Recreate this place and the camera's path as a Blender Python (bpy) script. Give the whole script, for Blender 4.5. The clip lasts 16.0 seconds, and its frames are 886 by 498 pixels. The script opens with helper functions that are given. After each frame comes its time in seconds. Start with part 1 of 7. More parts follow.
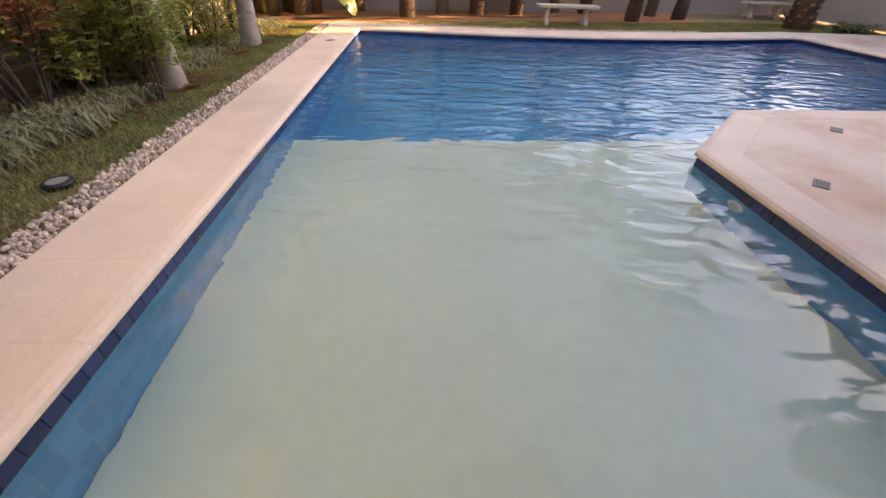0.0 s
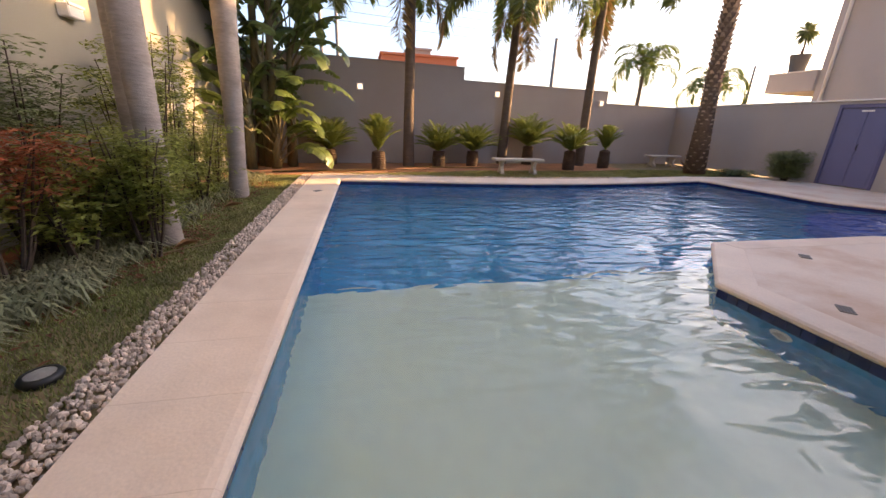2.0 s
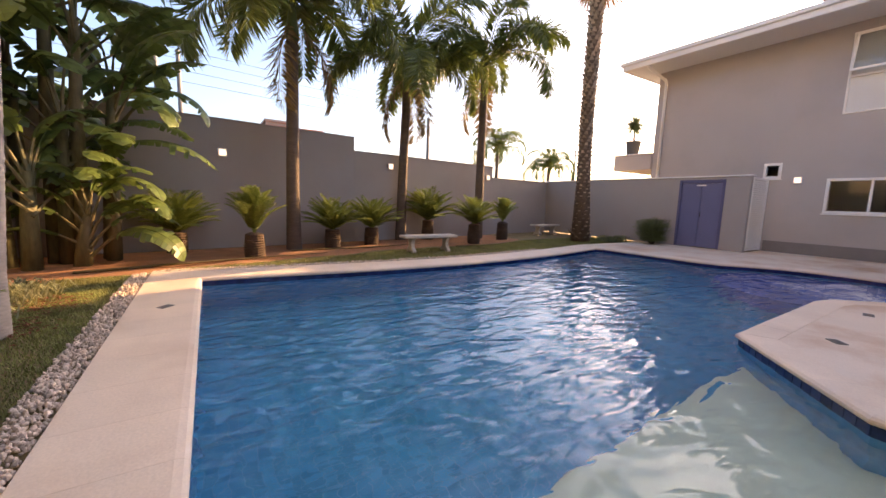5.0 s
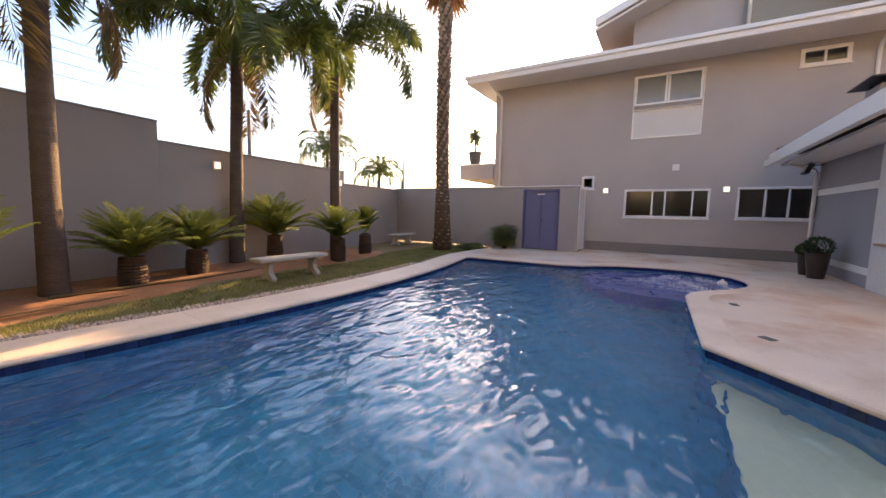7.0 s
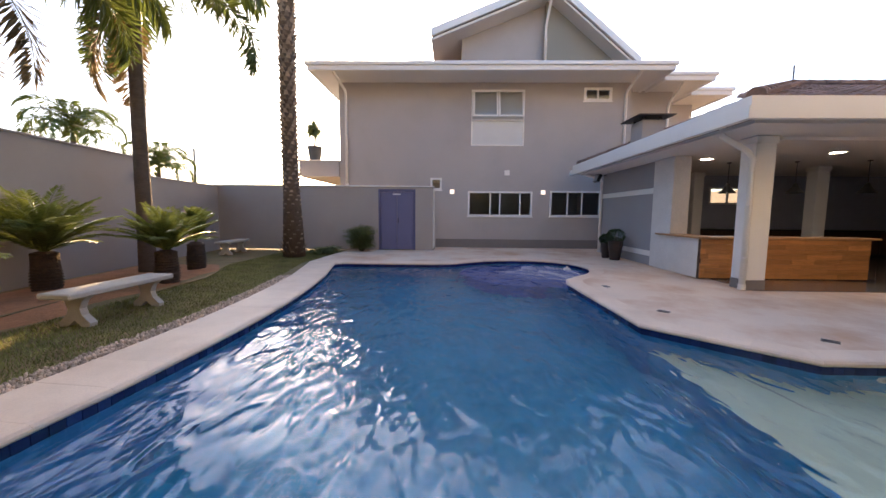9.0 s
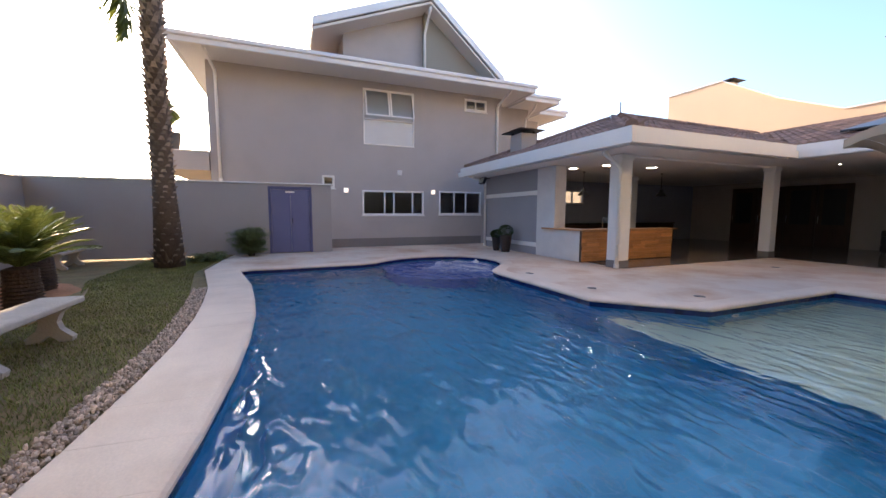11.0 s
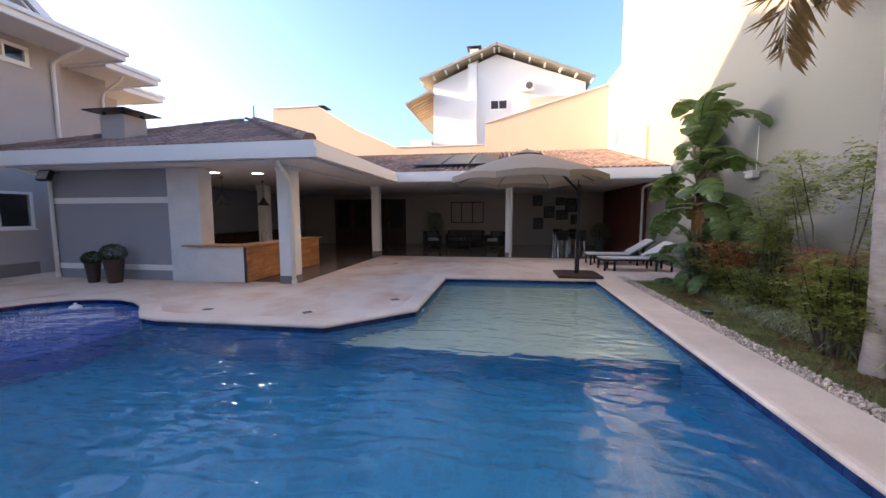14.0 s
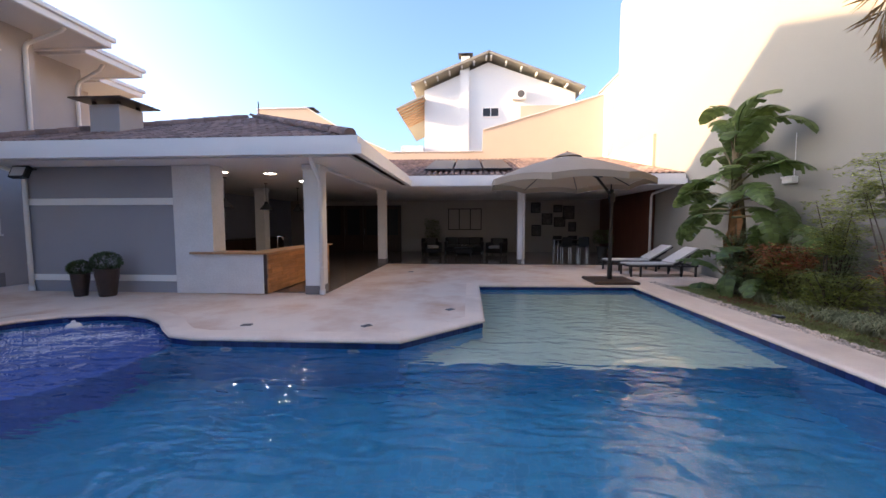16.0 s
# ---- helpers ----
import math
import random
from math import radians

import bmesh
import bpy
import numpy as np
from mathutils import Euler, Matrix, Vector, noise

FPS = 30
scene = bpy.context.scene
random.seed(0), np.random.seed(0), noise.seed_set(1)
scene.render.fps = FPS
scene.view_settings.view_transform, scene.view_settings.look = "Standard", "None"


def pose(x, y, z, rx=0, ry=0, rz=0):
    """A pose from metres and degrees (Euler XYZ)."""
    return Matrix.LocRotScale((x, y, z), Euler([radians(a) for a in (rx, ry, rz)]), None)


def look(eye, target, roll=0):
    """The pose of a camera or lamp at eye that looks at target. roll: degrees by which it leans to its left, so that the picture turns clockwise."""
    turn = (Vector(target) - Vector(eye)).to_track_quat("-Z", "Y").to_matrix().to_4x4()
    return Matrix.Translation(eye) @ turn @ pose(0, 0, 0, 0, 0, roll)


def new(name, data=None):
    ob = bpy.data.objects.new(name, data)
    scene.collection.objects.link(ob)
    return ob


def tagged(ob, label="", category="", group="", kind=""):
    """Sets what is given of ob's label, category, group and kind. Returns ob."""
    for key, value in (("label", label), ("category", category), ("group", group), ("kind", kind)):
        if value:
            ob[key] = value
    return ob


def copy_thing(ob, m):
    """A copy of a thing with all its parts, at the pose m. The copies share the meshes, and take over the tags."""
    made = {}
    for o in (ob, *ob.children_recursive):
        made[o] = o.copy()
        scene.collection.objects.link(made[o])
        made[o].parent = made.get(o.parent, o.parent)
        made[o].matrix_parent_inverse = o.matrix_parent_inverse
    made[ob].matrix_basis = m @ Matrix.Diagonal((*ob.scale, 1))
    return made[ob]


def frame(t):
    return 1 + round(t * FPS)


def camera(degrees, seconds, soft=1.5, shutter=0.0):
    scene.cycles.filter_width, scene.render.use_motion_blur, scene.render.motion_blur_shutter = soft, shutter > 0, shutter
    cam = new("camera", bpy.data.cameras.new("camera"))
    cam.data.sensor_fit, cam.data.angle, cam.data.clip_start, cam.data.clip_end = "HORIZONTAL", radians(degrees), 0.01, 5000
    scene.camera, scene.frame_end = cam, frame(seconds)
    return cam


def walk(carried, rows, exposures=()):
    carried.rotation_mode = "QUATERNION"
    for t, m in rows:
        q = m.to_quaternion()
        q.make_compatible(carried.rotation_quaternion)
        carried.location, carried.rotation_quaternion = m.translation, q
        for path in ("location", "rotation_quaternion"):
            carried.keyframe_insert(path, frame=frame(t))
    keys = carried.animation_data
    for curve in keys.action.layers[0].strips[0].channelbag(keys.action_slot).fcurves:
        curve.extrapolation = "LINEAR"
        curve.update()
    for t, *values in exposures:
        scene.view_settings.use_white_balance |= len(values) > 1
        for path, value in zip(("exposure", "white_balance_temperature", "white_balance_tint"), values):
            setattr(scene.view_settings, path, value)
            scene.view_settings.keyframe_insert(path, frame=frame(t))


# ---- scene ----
cam = camera(99.8, 16.0)
METRES, EYE, TILT, LEAN, TURN = 13.4, 1.25, 0.0, 0.0, -4.2
ROWS = [
    (0.0, 0.0, 0.0, 0.0, 1.28, -38.07, -1.63),
    (0.5, -0.0078, 0.0068, 0.0016, 0.5, -26.95, -1.72),
    (1.0, -0.0141, 0.0144, 0.0032, -0.7, -21.11, -1.8),
    (1.5, -0.0324, 0.019, 0.0042, -3.0, -19.13, -2.01),
    (2.0, -0.0599, 0.0239, 0.0034, -7.55, -18.61, -2.07),
    (2.5, -0.084, 0.0374, 0.0031, -9.82, -18.28, -2.0),
    (3.0, -0.1001, 0.0553, 0.0038, -11.16, -16.82, -1.93),
    (3.5, -0.1079, 0.0806, 0.0055, -13.06, -14.56, -1.83),
    (4.0, -0.1039, 0.1131, 0.0048, -16.93, -10.66, -1.75),
    (4.5, -0.1019, 0.1477, 0.0039, -22.25, -8.55, -1.74),
    (7.0, -0.1092, 0.3309, 0.006, -55.14, -5.75, -1.08),
    (7.5, -0.1142, 0.3662, 0.0059, -62.96, -5.54, -0.97),
    (8.0, -0.1112, 0.4002, 0.0082, -70.77, -5.61, -0.76),
    (8.5, -0.1123, 0.4364, 0.0083, -77.4, -5.45, -0.65),
    (9.0, -0.1146, 0.4742, 0.007, -84.4, -5.44, -0.52),
    (11.5, -0.1166, 0.652, 0.0075, -116.7, -5.77, 0.06),
    (12.0, -0.0989, 0.6727, 0.011, -127.71, -6.14, 0.22),
    (12.5, -0.0746, 0.6832, 0.0134, -139.37, -6.38, 0.3),
    (13.0, -0.0447, 0.6842, 0.0132, -152.9, -6.46, 0.35),
    (13.5, -0.0113, 0.6829, 0.0186, -163.37, -6.09, 0.22),
    (14.0, 0.0208, 0.6838, 0.0264, -166.72, -5.19, 0.16),
    (14.5, 0.0528, 0.6795, 0.0267, -168.87, -4.25, 0.14),
    (15.0, 0.0833, 0.6766, 0.0256, -170.68, -3.87, 0.12),
    (15.5, 0.1154, 0.675, 0.0217, -171.57, -3.82, 0.07),
    (16.0, 0.1487, 0.6694, 0.0187, -171.82, -3.84, 0.05),
]
walk(cam, [(t, pose(0, 0, EYE, TILT, LEAN, TURN) @ pose(METRES * x, METRES * y, METRES * z, 90 + pitch, roll, yaw)) for t, x, y, z, yaw, pitch, roll in ROWS], [(0.0, 2.42, 7250, 24), (1.5, 2.12, 7050, 24), (4.5, 1.98, 7100, 25), (9.0, 1.88, 6250, 18), (12.0, 1.92, 5800, 17), (16.0, 1.88, 5750, 20)])

# ---- world, sun ----
SUN_AZ, SUN_EL = 8.5, 14.0          # degrees from +x towards +y, and above the horizon
world = bpy.data.worlds.new("sky")
scene.world = world
world.use_nodes = True
wn = world.node_tree
sky = wn.nodes.new("ShaderNodeTexSky")
sky.sky_type, sky.sun_disc = "NISHITA", False
sky.sun_elevation, sky.sun_rotation = radians(SUN_EL), radians(90 - SUN_AZ)
sky.air_density, sky.dust_density, sky.ozone_density = 1.0, 3.5, 2.4
wn.links.new(sky.outputs[0], wn.nodes["Background"].inputs[0])
wn.nodes["Background"].inputs[1].default_value = 0.15
sun_data = bpy.data.lights.new("sun", "SUN")
sun_data.energy, sun_data.angle, sun_data.color = 4.0, radians(0.6), (1.0, 0.67, 0.31)
sun = new("sun", sun_data)
sun_from = Vector((math.cos(radians(SUN_AZ)) * math.cos(radians(SUN_EL)), math.sin(radians(SUN_AZ)) * math.cos(radians(SUN_EL)), math.sin(radians(SUN_EL))))
sun.matrix_world = look(sun_from * 60, (0, 0, 0))


# ---- materials ----
def mat(name, col, rough=0.6, metal=0.0, vary=0.15, scale=3.0, fine=40.0, bump=0.1, dirt=None, dirt_amount=0.4, trans=0.0, per_object=0.0, stretch=(1, 1, 1), spec=0.5):
    """Two scales of noise over a base colour, with fine relief."""
    m = bpy.data.materials.new(name)
    m.use_nodes = True
    nt = m.node_tree
    n, l = nt.nodes, nt.links
    p = n["Principled BSDF"]
    p.inputs["Roughness"].default_value, p.inputs["Metallic"].default_value = rough, metal
    p.inputs["Specular IOR Level"].default_value = spec
    tc, mp = n.new("ShaderNodeTexCoord"), n.new("ShaderNodeMapping")
    mp.inputs["Scale"].default_value = stretch
    l.new(tc.outputs["Object"], mp.inputs[0])
    big, small = n.new("ShaderNodeTexNoise"), n.new("ShaderNodeTexNoise")
    big.inputs["Scale"].default_value, big.inputs["Detail"].default_value = scale, 6
    small.inputs["Scale"].default_value, small.inputs["Detail"].default_value = fine, 4
    l.new(mp.outputs[0], big.inputs["Vector"]), l.new(mp.outputs[0], small.inputs["Vector"])
    mix = n.new("ShaderNodeMix")
    mix.data_type, mix.blend_type = "RGBA", "MIX"
    lo = [max(0, c * (1 - vary)) for c in col]
    hi = [min(1, c * (1 + vary)) for c in col]
    mix.inputs[6].default_value, mix.inputs[7].default_value = (*lo, 1), (*hi, 1)
    add = n.new("ShaderNodeMath")
    add.operation = "MULTIPLY_ADD"
    add.inputs[1].default_value, add.inputs[2].default_value = 0.5, 0.0
    add2 = n.new("ShaderNodeMath")
    add2.operation = "MULTIPLY_ADD"
    add2.inputs[1].default_value = 0.5
    l.new(big.outputs[0], add.inputs[0])
    l.new(small.outputs[0], add2.inputs[0]), l.new(add.outputs[0], add2.inputs[2])
    ramp = n.new("ShaderNodeMapRange")
    ramp.inputs[1].default_value, ramp.inputs[2].default_value = 0.3, 0.7
    l.new(add2.outputs[0], ramp.inputs[0])
    l.new(ramp.outputs[0], mix.inputs[0])
    last = mix.outputs[2]
    if dirt:
        dn = n.new("ShaderNodeTexNoise")
        dn.inputs["Scale"].default_value, dn.inputs["Detail"].default_value = scale * 0.45, 8
        dn.inputs["Roughness"].default_value = 0.65
        l.new(mp.outputs[0], dn.inputs["Vector"])
        dr = n.new("ShaderNodeMapRange")
        dr.inputs[1].default_value, dr.inputs[2].default_value, dr.inputs[4].default_value = 0.45, 0.72, dirt_amount
        l.new(dn.outputs[0], dr.inputs[0])
        dm = n.new("ShaderNodeMix")
        dm.data_type = "RGBA"
        dm.inputs[7].default_value = (*dirt, 1)
        l.new(dr.outputs[0], dm.inputs[0]), l.new(last, dm.inputs[6])
        last = dm.outputs[2]
    if per_object:
        oi = n.new("ShaderNodeObjectInfo")
        geo = n.new("ShaderNodeNewGeometry")
        both = n.new("ShaderNodeMath")
        both.operation = "ADD"
        l.new(oi.outputs["Random"], both.inputs[0]), l.new(geo.outputs["Random Per Island"], both.inputs[1])
        fr = n.new("ShaderNodeMath")
        fr.operation = "FRACT"
        l.new(both.outputs[0], fr.inputs[0])
        hs = n.new("ShaderNodeHueSaturation")
        vr = n.new("ShaderNodeMapRange")
        vr.inputs[3].default_value, vr.inputs[4].default_value = 1 - per_object, 1 + per_object
        l.new(fr.outputs[0], vr.inputs[0]), l.new(vr.outputs[0], hs.inputs["Value"]), l.new(last, hs.inputs["Color"])
        last = hs.outputs[0]
    l.new(last, p.inputs["Base Color"])
    if bump:
        b = n.new("ShaderNodeBump")
        b.inputs["Strength"].default_value, b.inputs["Distance"].default_value = bump, 0.02
        l.new(small.outputs[0], b.inputs["Height"]), l.new(b.outputs[0], p.inputs["Normal"])
    if trans:
        tr, ms = n.new("ShaderNodeBsdfTranslucent"), n.new("ShaderNodeMixShader")
        l.new(last, tr.inputs[0])
        ms.inputs[0].default_value = trans
        l.new(p.outputs[0], ms.inputs[1]), l.new(tr.outputs[0], ms.inputs[2])
        l.new(ms.outputs[0], n["Material Output"].inputs[0])
    return m


def tile_mat(name, col, joint, size, rough=0.15, vary=0.25):
    """Small square ceramic tiles with pale joints, on the dominant axes of the surface."""
    m = bpy.data.materials.new(name)
    m.use_nodes = True
    n, l = m.node_tree.nodes, m.node_tree.links
    p = n["Principled BSDF"]
    p.inputs["Roughness"].default_value = rough
    tc, sep = n.new("ShaderNodeTexCoord"), n.new("ShaderNodeSeparateXYZ")
    l.new(tc.outputs["Object"], sep.inputs[0])
    line = None
    for k in range(3):
        d = n.new("ShaderNodeMath")
        d.operation = "DIVIDE"
        d.inputs[1].default_value = size
        l.new(sep.outputs[k], d.inputs[0])
        fr = n.new("ShaderNodeMath")
        fr.operation = "FRACT"
        l.new(d.outputs[0], fr.inputs[0])
        c = n.new("ShaderNodeMath")
        c.operation = "LESS_THAN"
        c.inputs[1].default_value = 0.07
        l.new(fr.outputs[0], c.inputs[0])
        if line is None:
            line = c.outputs[0]
        else:
            mx = n.new("ShaderNodeMath")
            mx.operation = "MAXIMUM"
            l.new(line, mx.inputs[0]), l.new(c.outputs[0], mx.inputs[1])
            line = mx.outputs[0]
    vor = n.new("ShaderNodeTexWhiteNoise")
    fl = n.new("ShaderNodeVectorMath")
    fl.operation = "SNAP"
    fl.inputs[1].default_value = (size, size, size)
    l.new(tc.outputs["Object"], fl.inputs[0]), l.new(fl.outputs[0], vor.inputs[0])
    big = n.new("ShaderNodeTexNoise")
    big.inputs["Scale"].default_value = 0.8
    l.new(tc.outputs["Object"], big.inputs["Vector"])
    av = n.new("ShaderNodeMath")
    av.operation = "ADD"
    l.new(vor.outputs[0], av.inputs[0]), l.new(big.outputs[0], av.inputs[1])
    hv = n.new("ShaderNodeMath")
    hv.operation = "MULTIPLY"
    hv.inputs[1].default_value = 0.5
    l.new(av.outputs[0], hv.inputs[0])
    mix = n.new("ShaderNodeMix")
    mix.data_type = "RGBA"
    mix.inputs[6].default_value = (*[c * (1 - vary) for c in col], 1)
    mix.inputs[7].default_value = (*[min(1, c * (1 + vary)) for c in col], 1)
    l.new(hv.outputs[0], mix.inputs[0])
    m2 = n.new("ShaderNodeMix")
    m2.data_type = "RGBA"
    m2.inputs[7].default_value = (*joint, 1)
    l.new(line, m2.inputs[0]), l.new(mix.outputs[2], m2.inputs[6])
    l.new(m2.outputs[2], p.inputs["Base Color"])
    return m


def plain(name, col, rough=0.5, metal=0.0, emit=0.0):
    m = bpy.data.materials.new(name)
    m.use_nodes = True
    p = m.node_tree.nodes["Principled BSDF"]
    p.inputs["Base Color"].default_value = (*col, 1)
    p.inputs["Roughness"].default_value, p.inputs["Metallic"].default_value = rough, metal
    if emit:
        p.inputs["Emission Color"].default_value = (*col, 1)
        p.inputs["Emission Strength"].default_value = emit
    return m


STONE = mat("cream_stone", (0.82, 0.655, 0.52), 0.7, vary=0.09, scale=1.6, fine=60, bump=0.12, dirt=(0.60, 0.33, 0.17), dirt_amount=0.95, per_object=0.04)
NOSE = mat("cream_stone_edge", (0.87, 0.69, 0.54), 0.65, vary=0.10, scale=2.0, fine=55, bump=0.12, dirt=(0.60, 0.41, 0.28), dirt_amount=0.55, per_object=0.03)
GROUT = mat("grout", (0.58, 0.45, 0.35), 0.9)
GREYWALL = mat("grey_render", (0.46, 0.42, 0.395), 0.85, vary=0.05, scale=0.9, fine=120, bump=0.12, dirt=(0.27, 0.24, 0.22), dirt_amount=0.25)
GARDENWALL = mat("grey_garden_render", (0.38, 0.345, 0.325), 0.88, vary=0.06, scale=0.8, fine=90, bump=0.18, dirt=(0.31, 0.25, 0.21), dirt_amount=0.35)
PLINTH = mat("plinth_grey", (0.22, 0.20, 0.19), 0.85, vary=0.08)
WINGGREY = mat("blue_grey_paint", (0.34, 0.33, 0.345), 0.8, vary=0.05, scale=1.2, fine=130, bump=0.1)
WHITE = mat("white_paint", (0.84, 0.81, 0.77), 0.6, vary=0.04, scale=1.0, fine=80, bump=0.04)
ROUGHWHITE = mat("white_stone_cladding", (0.74, 0.71, 0.68), 0.85, vary=0.10, scale=2.5, fine=30, bump=0.5, dirt=(0.62, 0.57, 0.52), dirt_amount=0.3)
CEILING = mat("ceiling_white", (0.78, 0.75, 0.71), 0.8, vary=0.03, scale=0.7, bump=0.02)
CREAM = mat("cream_render", (0.63, 0.50, 0.37), 0.85, vary=0.05, scale=0.6, fine=60, bump=0.08, dirt=(0.56, 0.43, 0.29), dirt_amount=0.2)
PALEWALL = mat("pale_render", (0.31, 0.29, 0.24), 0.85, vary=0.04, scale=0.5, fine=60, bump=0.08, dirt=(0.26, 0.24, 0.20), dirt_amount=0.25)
NEIGHWHITE = mat("neighbour_white", (0.76, 0.77, 0.76), 0.8, vary=0.03, scale=0.5)
DOORBLUE = mat("blue_violet_door_paint", (0.135, 0.14, 0.26), 0.45, vary=0.06, scale=2, bump=0.03)
DOORFRAME = mat("door_frame_paint", (0.10, 0.10, 0.20), 0.45, vary=0.05)
WOOD = mat("honey_wood", (0.48, 0.22, 0.08), 0.5, vary=0.4, scale=2.2, fine=18, bump=0.1, stretch=(1, 0.35, 6), per_object=0.22)
WOODTOP = mat("wood_top", (0.48, 0.26, 0.12), 0.35, vary=0.3, scale=3, fine=20, bump=0.05, stretch=(1, 0.3, 1))
DARKWOOD = mat("dark_wood", (0.06, 0.03, 0.018), 0.45, vary=0.3, scale=3, fine=22, bump=0.06, stretch=(4, 4, 0.6))
REDWOOD = mat("red_brown_boards", (0.15, 0.055, 0.03), 0.55, vary=0.3, scale=2, fine=20, stretch=(3, 3, 0.5))
ROOFTILE = mat("roof_tile", (0.25, 0.165, 0.13), 0.8, vary=0.35, scale=1.2, fine=25, bump=0.2, dirt=(0.06, 0.05, 0.045), dirt_amount=0.6, per_object=0.35)
VFLOOR = tile_mat("veranda_floor_tile", (0.30, 0.24, 0.20), (0.2, 0.16, 0.13), 0.6, 0.12, 0.08)
DEEPTILE = tile_mat("pool_blue_tile", (0.05, 0.37, 0.60), (0.11, 0.41, 0.62), 0.1, 0.2)
WALLTILE = tile_mat("pool_wall_tile", (0.09, 0.33, 0.60), (0.13, 0.37, 0.62), 0.1, 0.2)
SHALLOW = mat("pale_pool_floor", (0.80, 0.88, 0.68), 0.5, vary=0.06, scale=1.2, fine=12, bump=0.05, dirt=(0.58, 0.69, 0.55), dirt_amount=0.35)
SPATILE = tile_mat("spa_violet_tile", (0.13, 0.22, 0.62), (0.18, 0.27, 0.64), 0.1, 0.2)
BANDTILE = mat("navy_tile", (0.02, 0.035, 0.14), 0.12, vary=0.2, scale=8, fine=60, bump=0.03, per_object=0.35)
SOIL = mat("red_soil", (0.42, 0.19, 0.09), 0.95, vary=0.3, scale=2.5, fine=25, bump=0.6, dirt=(0.2, 0.11, 0.06), dirt_amount=0.6)
LAWN = mat("lawn_soil", (0.22, 0.17, 0.075), 0.95, vary=0.4, scale=2.2, fine=30, bump=0.6, dirt=(0.26, 0.15, 0.075), dirt_amount=0.75)
BLADE = mat("grass_blade", (0.25, 0.26, 0.08), 0.7, vary=0.4, scale=1.5, fine=3, bump=0, dirt=(0.24, 0.19, 0.075), dirt_amount=0.7, trans=0.3, per_object=0.3)
DRYBLADE = mat("variegated_blade", (0.30, 0.31, 0.17), 0.6, vary=0.3, scale=4, fine=6, bump=0, dirt=(0.32, 0.25, 0.13), dirt_amount=0.5, trans=0.3, per_object=0.35)
PEBBLE = mat("pebble", (0.62, 0.49, 0.39), 0.8, vary=0.25, scale=14, fine=60, bump=0.15, per_object=0.4)
PALMTRUNK = mat("smooth_palm_bark", (0.34, 0.29, 0.26), 0.85, vary=0.22, scale=3, fine=14, bump=0.35, stretch=(1, 1, 3.5), dirt=(0.15, 0.12, 0.095), dirt_amount=0.5)
DARKTRUNK = mat("dark_palm_bark", (0.12, 0.085, 0.062), 0.9, vary=0.3, scale=3, fine=16, bump=0.5, stretch=(1, 1, 4))
STUB = mat("leaf_stub_bark", (0.38, 0.29, 0.215), 0.95, vary=0.4, scale=6, fine=22, bump=0.4, per_object=0.5)
BUSHLEAF = mat("clipped_bush_leaf", (0.05, 0.085, 0.026), 0.5, vary=0.3, scale=4, bump=0, trans=0.2, per_object=0.4)
ROUGHTRUNK = mat("rough_palm_bark", (0.16, 0.11, 0.075), 0.95, vary=0.4, scale=6, fine=22, bump=0.6, per_object=0.3)
CROWNSHAFT = mat("green_crownshaft", (0.10, 0.13, 0.04), 0.5, vary=0.25, scale=2, bump=0.1, stretch=(4, 4, 0.5))
FROND = mat("palm_leaf", (0.138, 0.175, 0.039), 0.42, vary=0.35, scale=1.2, fine=5, bump=0, trans=0.35, per_object=0.25)
DRYFROND = mat("dry_palm_leaf", (0.22, 0.15, 0.06), 0.6, vary=0.35, scale=2, fine=6, bump=0, trans=0.3, per_object=0.3)
LENSGLASS = mat("dull_lens", (0.30, 0.28, 0.25), 0.4, vary=0.2, scale=8, bump=0.05)
CYCLEAF = mat("cycad_leaf", (0.25, 0.30, 0.08), 0.26, vary=0.3, scale=2, fine=6, bump=0, trans=0.25, per_object=0.3)
CYCTRUNK = mat("cycad_trunk", (0.075, 0.045, 0.028), 0.95, vary=0.4, scale=9, fine=28, bump=0.8)
BANANALEAF = mat("banana_leaf", (0.13, 0.18, 0.05), 0.35, vary=0.3, scale=1.5, fine=9, bump=0.15, trans=0.45, per_object=0.3)
BANANASTEM = mat("banana_stem", (0.11, 0.10, 0.045), 0.7, vary=0.35, scale=3, fine=12, bump=0.3, stretch=(2, 2, 0.6), dirt=(0.22, 0.13, 0.06), dirt_amount=0.6)
LITTER = mat("leaf_litter", (0.24, 0.085, 0.04), 0.8, vary=0.4, scale=6, fine=20, bump=0.1, trans=0.1)
DRYLEAF = mat("dry_brown_leaf", (0.27, 0.135, 0.05), 0.8, vary=0.35, scale=4, fine=14, bump=0.3, trans=0.15)
SHRUBLEAF = mat("shrub_leaf", (0.28, 0.31, 0.075), 0.5, vary=0.35, scale=2.5, fine=8, bump=0, trans=0.5, per_object=0.4)
DARKLEAF = mat("dark_shrub_leaf", (0.18, 0.22, 0.08), 0.45, vary=0.35, scale=2.5, fine=8, bump=0, trans=0.25, per_object=0.4)
REDLEAF = mat("red_shrub_leaf", (0.44, 0.13, 0.06), 0.5, vary=0.4, scale=3, fine=8, bump=0, trans=0.3, per_object=0.4, dirt=(0.14, 0.12, 0.03), dirt_amount=0.7)
TWIG = mat("dark_twig", (0.085, 0.06, 0.045), 0.9, vary=0.3, scale=10, bump=0.3)
